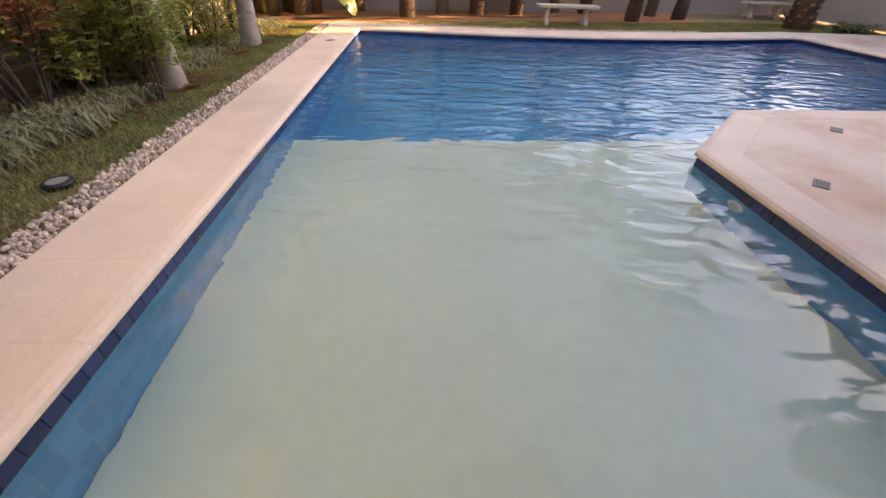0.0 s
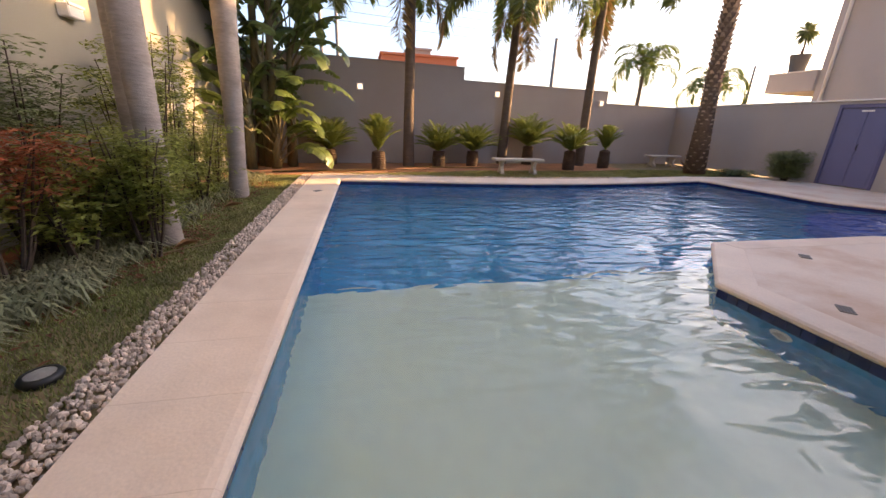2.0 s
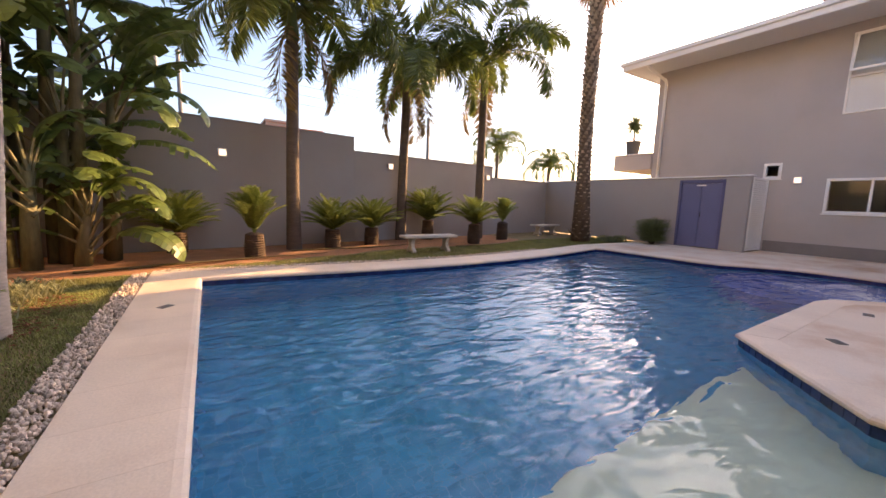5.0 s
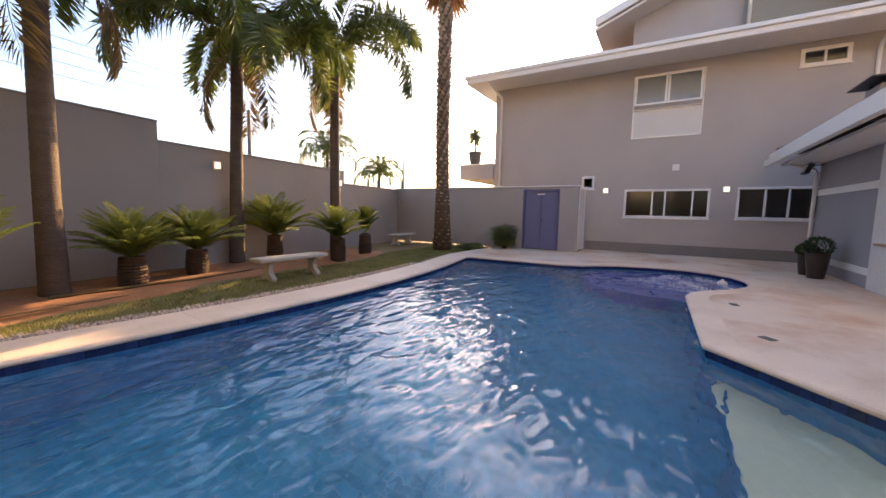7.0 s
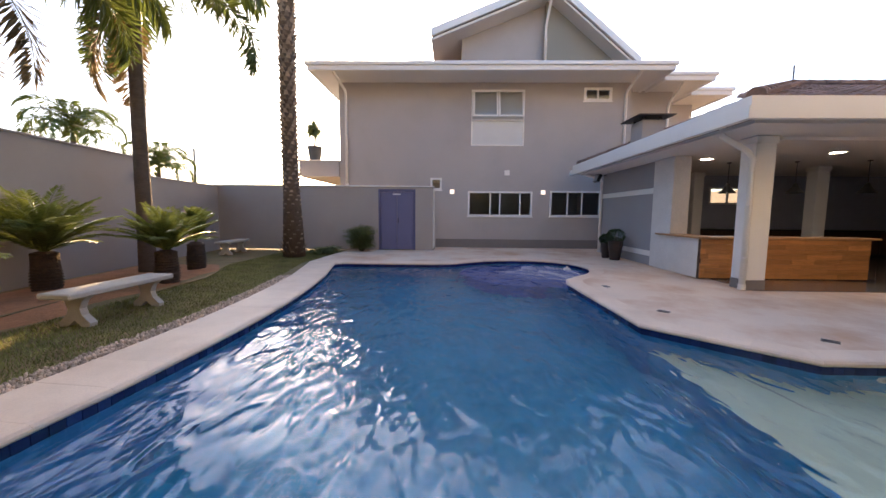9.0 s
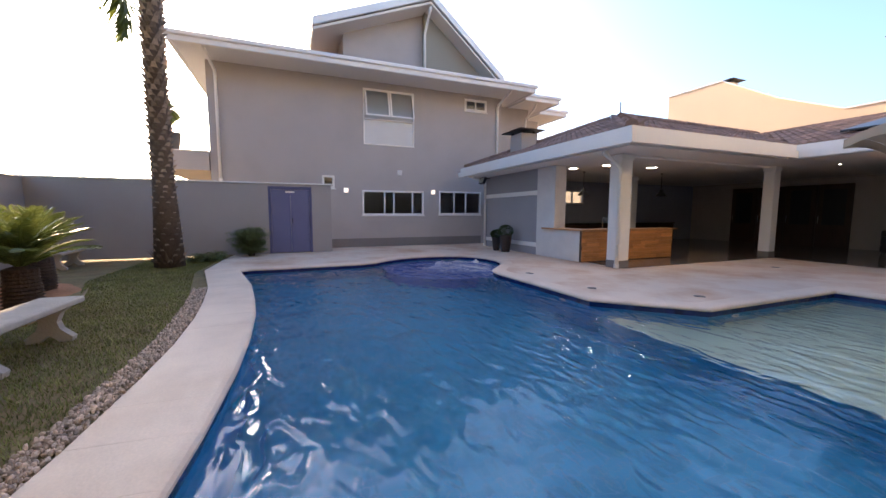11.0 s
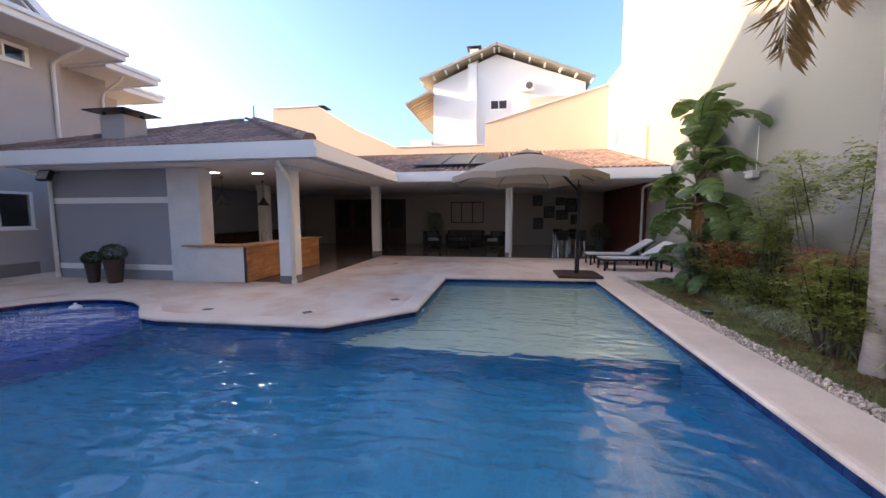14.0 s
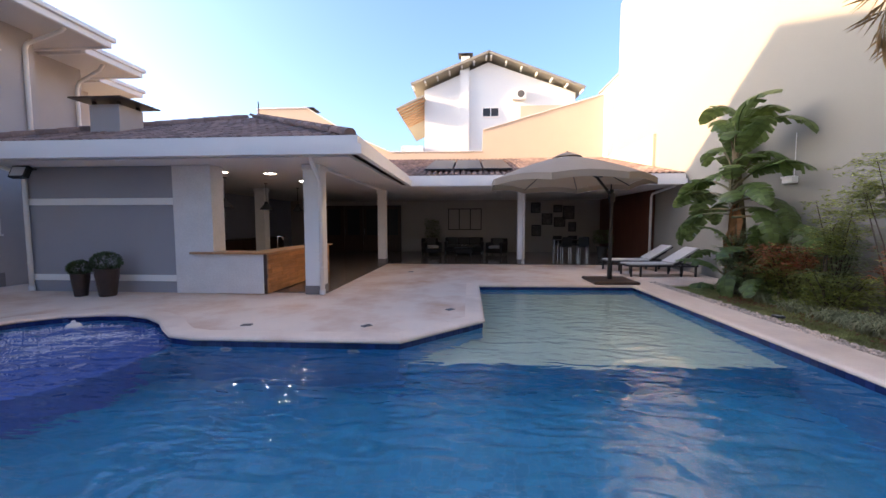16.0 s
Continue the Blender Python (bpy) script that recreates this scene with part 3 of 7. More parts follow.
structure("floor_house_upper", Geo().box(HX + 0.21, 18.99, -0.15, 10.69, 2.95, 3.2), CEILING, "plain inner floor", "floor")
structure("plinth_house", Geo().box(HX - 0.012, HX - 0.001, 0.6, 7.1, 0, 0.34, 0.004), PLINTH, "dark grey painted plinth band", "plinth")


def eave_roof(name, x0, x1, y0, y1, z, slope, label):
    """Soffit, fascia with a stepped white gutter, and the roof plane above them."""
    ob = thing(name, label, "roof")
    ob["kind"] = "structure"
    part("soffit", Geo().box(x0 + 0.1, x1, y0 + 0.1, y1 - 0.1, z - 0.24, z - 0.2), CEILING, ob)
    for nm, e, zz0, zz1 in (("fascia", 0.07, z - 0.27, z - 0.06), ("gutter", 0.0, z - 0.10, z + 0.03)):
        part(nm, Geo().box(x0 + e, x0 + e + 0.12, y0 + e, y1 - e, zz0, zz1, 0.02), WHITE, ob)
        part(nm, Geo().box(x0 + e + 0.12, x1, y0 + e, y0 + e + 0.12, zz0, zz1, 0.02), WHITE, ob)
        part(nm, Geo().box(x0 + e + 0.12, x1, y1 - e - 0.12, y1 - e, zz0, zz1, 0.02), WHITE, ob)
    d = 6.0
    rise = d * slope
    g = Geo()
    xa, ya, yb = x0 + 0.15, y0 + 0.15, y1 - 0.15
    d = min(d, (yb - ya) / 2 - 0.05)
    rise = d * slope
    g.add([(xa, ya, z), (xa, yb, z), (x1, yb, z), (x1, ya, z), (xa + d, ya + d, z + rise), (xa + d, yb - d, z + rise), (x1, yb - d, z + rise), (x1, ya + d, z + rise)],
          [(0, 1, 5, 4), (1, 2, 6, 5), (3, 0, 4, 7), (4, 5, 6, 7), (0, 3, 2, 1), (2, 3, 7, 6)])
    part("roof_plane", g, ROOFTILE, ob)
    return ob


eave_roof("roof_house", 12.42, 24, -1.27, 11.7, 6.6, 0.32, "white boxed eave with gutter over the grey house")
eave_roof("roof_house_second", 13.4, 24, -3.3, -1.29, 6.6, 0.32, "white boxed eave with gutter")
eave_roof("roof_house_third", 15.1, 24, -5.15, -3.32, 6.6, 0.32, "white boxed eave with gutter")

# attic gable
gab = Geo()
gab.add([(16.3, 6.1, 6.7), (16.3, 2.48, 6.7), (16.3, 2.48, 10.75), (16.3, 6.1, 9.4), (24, 6.1, 6.7), (24, 2.48, 6.7), (24, 2.48, 10.75), (24, 6.1, 9.4)],
        [(0, 1, 2, 3), (4, 7, 6, 5), (0, 3, 7, 4), (3, 2, 6, 7), (1, 5, 6, 2), (0, 4, 5, 1)])
structure("wall_attic", gab, GREYWALL, "grey rendered attic gable wall", "wall")
gab2 = Geo()
gab2.add([(16.0, 2.478, 6.7), (16.0, -1.0, 6.7), (16.0, -1.0, 7.6), (16.0, 2.478, 10.7), (24, 2.478, 6.7), (24, -1.0, 6.7), (24, -1.0, 7.6), (24, 2.478, 10.7)],
         [(0, 1, 2, 3), (4, 7, 6, 5), (0, 3, 7, 4), (3, 2, 6, 7), (1, 5, 6, 2), (0, 4, 5, 1)])
structure("wall_attic_light", gab2, PALEWALL, "pale rendered attic gable wall", "wall")
attic = thing("roof_attic", "white edged gable roof over the attic", "roof")
attic["kind"] = "structure"
for y0, z0, y1, z1 in ((7.4, 8.78, 2.45, 10.72), (2.45, 10.72, -1.25, 7.62)):
    for nm, x0, x1, e, m in (("verge_board", 15.1, 15.22, 0.30, WHITE), ("soffit", 15.22, 24, 0.10, CEILING), ("roof_plane", 15.15, 24, 0.06, ROOFTILE)):
        up = 0.0 if nm != "roof_plane" else 0.07
        dn = 0.26 if nm == "soffit" else (0.12 if nm == "verge_board" else 0)
        g = Geo()
        g.add([(x, y, z + o) for x in (x0, x1) for y, z, o in ((y0, z0, up - dn), (y1, z1, up - dn), (y1, z1, up - dn + e), (y0, z0, up - dn + e))],
              [(0, 1, 2, 3), (4, 7, 6, 5), (0, 4, 5, 1), (3, 2, 6, 7), (0, 3, 7, 4), (1, 5, 6, 2)])
        part(nm, g, m, attic)

# garden walls
structure("wall_garden_east", wall_with_holes("x", 12.47, 0.16, 7.15, 15.15, 0, 2.28, [(7.78, 9.12, 0, 2.2)]), GARDENWALL, "grey rendered garden wall", "wall")
structure("cap_garden_east", Geo().box(12.43, 12.67, 7.1, 15.15, 2.281, 2.325, 0.008), WHITE, "thin pale wall cap", "wall cap")


def far_wall(x0, x1, z):
    def yy(x):
        return 13.80 + 0.123 * (x - 2.7)
    g = Geo().prism([(x0, yy(x0)), (x1, yy(x1)), (x1, yy(x1) + 0.18), (x0, yy(x0) + 0.18)], -0.05, z)
    c = Geo().prism([(x0, yy(x0) - 0.03), (x1, yy(x1) - 0.03), (x1, yy(x1) + 0.21), (x0, yy(x0) + 0.21)], z + 0.001, z + 0.035)
    return g, c


for k, (x0, x1, z) in enumerate(((-4.3, 2.70, 3.08), (2.702, 8.75, 2.68), (8.752, 12.45, 2.24))):
    g, c = far_wall(x0, x1, z)
    structure(f"wall_garden_north_{k + 1}", g, GARDENWALL, "tall grey rendered garden wall stepped in height", "wall")
    structure(f"cap_garden_north_{k + 1}", c, GARDENWALL, "thin cement wall cap", "wall cap")

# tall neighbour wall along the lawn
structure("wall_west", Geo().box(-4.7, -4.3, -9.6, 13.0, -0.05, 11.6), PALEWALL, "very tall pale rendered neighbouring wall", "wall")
structure("wall_west_low", Geo().box(-4.32, -4.18, -11.4, -5.85, 2.9, 4.85, 0.01), CREAM, "cream rendered low parapet wall", "wall")

# cream wall behind the veranda
cw = Geo()
prof = [(14.3, -0.05), (14.3, 7.8), (11.5, 7.8), (9.1, 6.35), (6.92, 5.36), (1.95, 5.35), (1.92, 6.47), (-4.3, 8.16), (-4.3, -0.05)]
m = len(prof)
cw.add([(x, -11.45, z) for x, z in prof] + [(x, -11.7, z) for x, z in prof], [tuple(range(m)), tuple(range(m, 2 * m))[::-1]] + [(i, (i + 1) % m, m + (i + 1) % m, m + i) for i in range(m)])
structure("wall_cream_south", cw, CREAM, "cream rendered boundary wall with a stepped sloping top", "wall")
capg = Geo()
for (xa, za), (xb, zb) in zip(prof[1:-2], prof[2:-1]):
    if abs(xa - xb) > 0.2:
        capg.add([(x, y, z + o) for o in (0.002, 0.05) for x, y, z in ((xa, -11.40, za), (xb, -11.40, zb), (xb, -11.75, zb), (xa, -11.75, za))],
                 [(0, 1, 2, 3), (4, 7, 6, 5), (0, 4, 5, 1), (1, 5, 6, 2), (2, 6, 7, 3), (3, 7, 4, 0)])
structure("cap_cream_south", capg, WHITE, "pale cement cap of the cream wall", "wall cap")
structure("wall_south_end", Geo().box(14.302, 30, -11.7, -11.45, -0.05, 3.0), CREAM, "cream rendered boundary wall", "wall")

# ---- veranda and bar wing ----
structure("floor_veranda", Geo().prism([(-4.18, -11.4), (12.45, -11.4), (12.45, 0.95), (5.72, 0.95), (5.72, -5.12), (-4.18, -5.12)], -0.001, 0.012), VFLOOR, "glossy brown floor tiles of the veranda", "floor")
structure("ceiling_veranda", Geo().prism([(-4.2, -11.44), (12.7, -11.44), (12.7, 1.85), (4.9, 1.85), (4.9, -3.88), (-4.2, -3.88)], 2.76, 2.82), CEILING, "white plaster veranda ceiling", "ceiling")
structure("wall_veranda_back", Geo().box(-4.18, 12.6, -11.43, -11.25, 0, 2.755), INTERIOR, "beige inner wall of the veranda", "wall")
structure("wall_veranda_west", Geo().box(-4.29, -4.16, -11.24, -5.75, 0, 2.755), REDWOOD, "red brown boarded end wall of the veranda", "wall")
wing = thing("wall_wing_front", "blue grey bar wall with white horizontal bands", "wall")
wing["kind"] = "structure"
part("wall", Geo().box(9.0, 12.45, 0.95, 1.10, 0, 2.755), WINGGREY, wing)
for z0, z1 in ((1.92, 2.07), (0.25, 0.39)):
    part("band", Geo().box(9.001, 12.47, 1.101, 1.125, z0, z1, 0.006), WHITE, wing)
structure("wall_wing_east", wall_with_holes("x", 12.45, 0.15, -11.24, 1.0, 0, 2.755, [(-3.9, -2.6, 1.75, 2.35)]), INTERIORGREY, "blue grey inner wall of the bar", "wall")
structure("pier_wing", Geo().box(8.12, 8.998, 0.75, 1.16, 0, 2.755, 0.01), ROUGHWHITE, "white rough stone pier", "pier")


def column(x, y, s, grp="white veranda columns"):
    ob = thing("column", "square white painted column on a grey base", "column", grp, pose(x, y, 0))
    part("shaft", Geo().box(-s / 2, s / 2, -s / 2, s / 2, 0.18, 2.755, 0.012), WHITE, ob)
    part("base", Geo().box(-s / 2 - 0.006, s / 2 + 0.006, -s / 2 - 0.006, s / 2 + 0.006, 0, 0.185, 0.006), PLINTH, ob, "grey base")
    part("capital", Geo().box(-s / 2 - 0.02, s / 2 + 0.02, -s / 2 - 0.02, s / 2 + 0.02, 2.62, 2.75, 0.01), WHITE, ob)
    return ob


for x, y, s in ((5.95, 0.93, 0.36), (5.92, -5.20, 0.30), (0.72, -5.25, 0.26), (9.9, -3.9, 0.34), (11.6, -1.6, 0.3)):
    column(x, y, s)


def downpipe(pts, r=0.045):
    ob = thing("downpipe", "white painted rain pipe with an elbow", "pipe", "rain pipes")
    part("pipe", Geo().tube(pts, r, 10), WHITE, ob, smooth=True)
    foot = pts[-1]
    part("shoe", Geo().tube([(foot[0], foot[1], foot[2] + 0.1), (foot[0], foot[1], foot[2])], r * 1.25, 10), WHITE, ob)
    for k in (0.35, 0.75):
        a, b = Vector(pts[-2]), Vector(pts[-1])
        c = a.lerp(b, k)
        part("clip", Geo().tube([c + Vector((0, 0, 0.015)), c - Vector((0, 0, 0.015))], r * 1.15, 10), WHITE, ob)
    return ob


downpipe([(5.62, 1.82, 2.86), (5.66, 1.80, 2.72), (5.72, 1.28, 2.46), (5.72, 1.20, 2.34), (5.72, 1.20, 0.02)], 0.05)
downpipe([(0.66, -3.92, 2.9), (0.66, -4.0, 2.74), (0.66, -5.0, 2.72), (0.66, -5.06, 2.6), (0.66, -5.06, 0.02)], 0.045)
downpipe([(12.4, 1.8, 2.88), (12.4, 1.75, 2.74), (12.40, 1.22, 2.6), (12.40, 1.18, 2.5), (12.40, 1.18, 0.02)])
downpipe([(-4.05, -3.95, 2.9), (-4.05, -4.0, 2.74), (-4.08, -5.5, 2.6), (-4.08, -5.6, 2.5), (-4.08, -5.6, 0.02)])
downpipe([(12.6, 10.75, 6.4), (12.75, 10.72, 6.28), (13.7, 10.62, 6.02), (13.77, 10.62, 5.9), (13.77, 10.62, 2.4)], 0.05)
downpipe([(12.6, -0.1, 6.4), (12.75, -0.1, 6.28), (13.7, -0.12, 6.02), (13.77, -0.12, 5.9), (13.77, -0.12, 0.02)], 0.05)
downpipe([(13.8, -2.2, 6.4), (13.95, -2.2, 6.2), (14.75, -2.3, 5.9), (14.83, -2.3, 5.7), (14.83, -2.3, 0.02)], 0.05)
downpipe([(15.2, 2.45, 10.3), (15.4, 2.46, 10.1), (15.9, 2.47, 9.6), (15.95, 2.49, 9.4), (15.95, 2.49, 7.9)], 0.06)


# gutter along the wing and the veranda
def gutter_run(name, path, label):
    ob = thing(name, label, "gutter")
    ob["kind"] = "structure"
    prof = {"fascia": [(0.20, 2.75), (0.15, 2.755), (0.15, 2.80), (0.19, 2.81), (0.19, 2.924), (0.28, 2.924), (0.28, 2.75)],
            "gutter": [(0.14, 2.925), (0.08, 2.925), (0.045, 2.94), (0.03, 2.965), (0.03, 2.985), (0.0, 2.99), (0.0, 3.035), (-0.02, 3.04), (-0.05, 3.05), (-0.06, 3.062), (-0.06, 3.085), (0.02, 3.097), (0.18, 3.097), (0.18, 2.925)]}
    for nm, pr in prof.items():
        m = len(pr)
        rows = []
        for i, (x, y) in enumerate(path):
            a = Vector(path[max(i - 1, 0)])
            b, c = Vector((x, y)), Vector(path[min(i + 1, len(path) - 1)])
            d1 = (b - a).normalized() if i else (c - b).normalized()
            d2 = (c - b).normalized() if i < len(path) - 1 else d1
            n1, n2 = Vector((d1.y, -d1.x)), Vector((d2.y, -d2.x))
            mt = (n1 + n2).normalized()
            mt = mt / mt.dot(n1)
            rows.append([(*(b - mt * s), z) for s, z in pr])
        g = Geo()
        g.add([p for r in rows for p in r], [(i * m + k, i * m + (k + 1) % m, (i + 1) * m + (k + 1) % m, (i + 1) * m + k) for i in range(len(rows) - 1) for k in range(m)] + [tuple(range(m))[::-1], tuple((len(rows) - 1) * m + k for k in range(m))])
        part(nm, g, WHITE, ob)


gutter_run("gutter_veranda", [(-4.2, -3.81), (4.83, -3.81), (4.83, 1.93), (12.78, 1.93)], "white stepped gutter and fascia along the tiled roof")

# roofs of wing and veranda
roofs = Geo()
ROOF_Z = 3.07
roofs.add([(4.85, 1.9, ROOF_Z), (12.75, 1.9, ROOF_Z), (8.85, -2.05, 4.55), (4.85, -3.8, ROOF_Z), (12.75, -11.4, ROOF_Z), (8.85, -11.4, 4.55), (4.85, -11.4, ROOF_Z), (-4.25, -3.8, ROOF_Z), (-4.25, -11.4, 4.9), (9.8, -11.4, 4.9)],
          [(0, 1, 2), (0, 2, 5, 6), (1, 4, 5, 2), (7, 3, 9, 8)])
structure("roof_deck", roofs, ROOFTILE, "dark underlay of the tiled veranda roof", "roof", fix=False)


# ---- roof tiles ----
def half_barrel(r, l, up=1):
    g = Geo()
    n = 5
    for s, rr in ((0, r), (l, r * 0.86)):
        for k in range(n + 1):
            a = math.pi * k / n
            g.v.append((rr * math.cos(a), s, rr * math.sin(a) * up))
    for k in range(n):
        g.f.append((k, k + 1, n + 2 + k, n + 1 + k))
    k0 = len(g.v)
    g.v += [(0, 0, 0)]
    for k in range(n):
        g.f.append((k, k0, k + 1))
    return g


TILE = half_barrel(0.088, 0.43)
TILE_ME = TILE.mesh("roof_tile", ROOFTILE, fix=False)
rooftiles = thing("tile_roof", "brown clay barrel tiles weathered dark on the veranda roof", "roof")
rooftiles["kind"] = "structure"
rest, single = Geo(), 0


def west_z(x):
    return ROOF_Z + 0.37 * (x - 4.85)


def south_z(y):
    return ROOF_Z + 0.2408 * (-3.8 - y)


def front_z(y):
    return ROOF_Z + 0.375 * (1.9 - y)


def lay(origin, along, up, rise, n_along, n_up, keep, as_parts):
    global single
    along, up = Vector(along), Vector(up)
    tilt = Vector((up.x, up.y, rise)).normalized()
    nrm = along.cross(tilt)
    if nrm.z < 0:
        nrm, along = -nrm, -along
    run = 0.36 / math.sqrt(1 + rise * rise)
    for i in range(n_along):
        for j in range(n_up):
            p = Vector(origin[:3]) + (Vector(origin[3:]) * i) + up.to_3d() * (run * j) + Vector((0, 0, rise * run * j))
            if not keep(p):
                continue
            m = Matrix.Identity(4)
            for c, v in enumerate((along, tilt, nrm)):
                m[0][c], m[1][c], m[2][c] = v.x, v.y, v.z
            m.translation = p + nrm * (0.012 + random.uniform(-0.004, 0.004))
            if as_parts and single < 290:
                t = new("tile", TILE_ME)
                t.parent = rooftiles
                t.matrix_basis = m
                single += 1
            else:
                rest.add([m @ Vector(v) for v in TILE.v], TILE.f)


random.seed(41)
lay((4.95, 1.93, ROOF_Z, 0.2, 0, 0), (1, 0, 0), (0, -1, 0), 0.375, 39, 12, lambda p: p.z <= min(west_z(p.x), ROOF_Z + 0.37 * (12.75 - p.x)) + 0.02, True)
lay((4.82, 1.85, ROOF_Z, 0, -0.2, 0), (0, 1, 0), (1, 0, 0), 0.37, 66, 12, lambda p: p.z <= front_z(p.y) + 0.02 and (p.y > -3.8 or p.z >= south_z(p.y) - 0.02) and p.x < 8.9, True)
lay((-4.15, -3.77, ROOF_Z, 0.2, 0, 0), (1, 0, 0), (0, -1, 0), 0.2408, 69, 21, lambda p: (p.x < 4.85 or p.z >= west_z(p.x) - 0.02) and p.y > -11.4, False)
tagged(part("tile_courses", rest, ROOFTILE, rooftiles, fix=False), kind="stuff")
cap = half_barrel(0.13, 0.42)
for a, b in (((4.85, 1.9, ROOF_Z + 0.03), (8.85, -2.05, 4.58)), ((12.75, 1.9, ROOF_Z + 0.03), (8.85, -2.05, 4.58)), ((8.85, -2.05, 4.58), (8.85, -9.9, 4.58))):
    a, b = Vector(a), Vector(b)
    d = (b - a).normalized()
    s = d.cross(Vector((0, 0, 1))).normalized()
    u = s.cross(d)
    me = cap.mesh("ridge_tile", ROOFTILE, fix=False)
    for k in range(int((b - a).length / 0.36)):
        m = Matrix.Identity(4)
        for c, v in enumerate((s, d, u)):
            m[0][c], m[1][c], m[2][c] = v.x, v.y, v.z
        m.translation = a + d * 0.36 * k + u * 0.05
        t = new("ridge_tile", me)
        t.parent = rooftiles
        t.matrix_basis = m
for x0 in (1.15, 2.2, 3.25):
    p = thing("solar_panel", "black solar water heating panel on the tiled roof", "solar panel", "solar panels on the veranda roof")
    y0, y1 = -4.6, -8.6
    part("panel", Geo().slab([(x0, y0, south_z(y0) + 0.16), (x0 + 0.98, y0, south_z(y0) + 0.16), (x0 + 0.98, y1, south_z(y1) + 0.16), (x0, y1, south_z(y1) + 0.16)], 0.04), PANEL, p)
    for yy in (y0, (y0 + y1) / 2, y1):
        part("pipe", Geo().tube([(x0, yy, south_z(yy) + 0.165), (x0 + 0.98, yy, south_z(yy) + 0.165)], 0.025, 6), BLACK, p)
ant = thing("roof_finial", "thin dark metal rod on the roof hip", "roof rod")
part("rod", Geo().tube([(8.85, -2.05, 4.6), (8.85, -2.05, 5.1)], 0.018, 6), STEEL, ant)
part("knob", Geo().lathe([(0.05, 0), (0.06, 0.05), (0.02, 0.1)], 8, (8.85, -2.05, 4.66)), STEEL, ant)


def chimney(at, w, d, h, body, label):
    c = thing("chimney", label, "chimney", "", pose(*at))
    part("flue", Geo().box(-w / 2, w / 2, -d / 2, d / 2, 0, h, 0.01), body, c)
    for sx in (-1, 1):
        for sy in (-1, 1):
            part("post", Geo().box(sx * w * 0.4 - 0.03, sx * w * 0.4 + 0.03, sy * d * 0.4 - 0.03, sy * d * 0.4 + 0.03, h, h + 0.08), DARKMETAL, c)
    g = Geo()
    W, D = w * 0.85, d * 0.85
    g.add([(-W, -D, h + 0.08), (W, -D, h + 0.08), (W, D, h + 0.08), (-W, D, h + 0.08), (-W, -D, h + 0.11), (W, -D, h + 0.11), (W, D, h + 0.11), (-W, D, h + 0.11), (0, 0, h + 0.2)],
          [(3, 2, 1, 0), (0, 1, 5, 4), (1, 2, 6, 5), (2, 3, 7, 6), (3, 0, 4, 7), (4, 5, 8), (5, 6, 8), (6, 7, 8), (7, 4, 8)])
    part("cowl", g, DARKMETAL, c, "dark metal rain cowl")
    return c


chimney((10.75, 0.55, 3.5), 0.72, 0.62, 0.66, GREYWALL, "grey barbecue chimney with a dark metal cowl")
chimney((11.9, -12.6, -0.05), 0.6, 0.6, 8.0, CREAM, "cream neighbour chimney with a dark cowl")

# ---- windows ----
def window(name, y0, y1, z0, z1, splits, label, lights=None, fr=0.075):
    """A white framed window in the house wall; splits are the mullions as shares of its width."""
    w = thing(name, label, "window")
    w["kind"] = "structure"
    x = HX
    for a in ((y0, y1, z0, z0 + fr), (y0, y1, z1 - fr, z1), (y0, y0 + fr, z0 + fr, z1 - fr), (y1 - fr, y1, z0 + fr, z1 - fr)):
        part("window_frame", Geo().box(x - 0.025, x + 0.09, a[0] + 0.001, a[1] - 0.001, a[2] + 0.001, a[3] - 0.001, 0.006), WHITE, w)
    part("window_sill", Geo().box(x - 0.05, x - 0.002, y0 - 0.03, y1 + 0.03, z0 - 0.035, z0 - 0.001, 0.006), WHITE, w)
    edges = [0.0] + splits + [1.0]
    for k in range(len(edges) - 1):
        ya, yb = y0 + fr + (y1 - y0 - 2 * fr) * edges[k], y0 + fr + (y1 - y0 - 2 * fr) * edges[k + 1]
        if k:
            part("mullion", Geo().box(x - 0.012, x + 0.07, ya - 0.028, ya + 0.028, z0 + fr, z1 - fr, 0.006), WHITE, w)
        pane = part("pane", Geo().box(x + 0.03 + 0.006 * (k % 2), x + 0.035 + 0.006 * (k % 2), ya + 0.001, yb - 0.001, z0 + fr, z1 - fr), GLASS, w)
        pane.visible_shadow = False
    return w


window("window_1", *WIN1, [0.17, 0.5, 0.66], "white aluminium sliding window with dark panes")
window("window_2", *WIN2, [0.36, 0.66], "white aluminium sliding window with dark panes")
window("window_3", *WSM, [0.5], "small white framed bathroom window", fr=0.10)
window("window_4", *WSQ, [], "small square white framed window", fr=0.08)
up = thing("window_5", "upstairs window with two tilted open sashes over a frosted panel", "window")
up["kind"] = "structure"
y0, y1, z0, z1 = WUP
zm = z0 + 0.98
for a in ((y0, y1, z0, z0 + 0.05), (y0, y1, z1 - 0.05, z1), (y0, y0 + 0.05, z0 + 0.05, z1 - 0.05), (y1 - 0.05, y1, z0 + 0.05, z1 - 0.05), (y0 + 0.05, y1 - 0.05, zm - 0.03, zm + 0.03)):
    part("window_frame", Geo().box(HX - 0.02, HX + 0.08, a[0] + 0.001, a[1] - 0.001, a[2] + 0.001, a[3] - 0.001, 0.006), WHITE, up)
part("pane", Geo().box(HX + 0.02, HX + 0.03, y0 + 0.05, y1 - 0.05, z0 + 0.05, zm - 0.03), FROSTED, up, "frosted white pane")
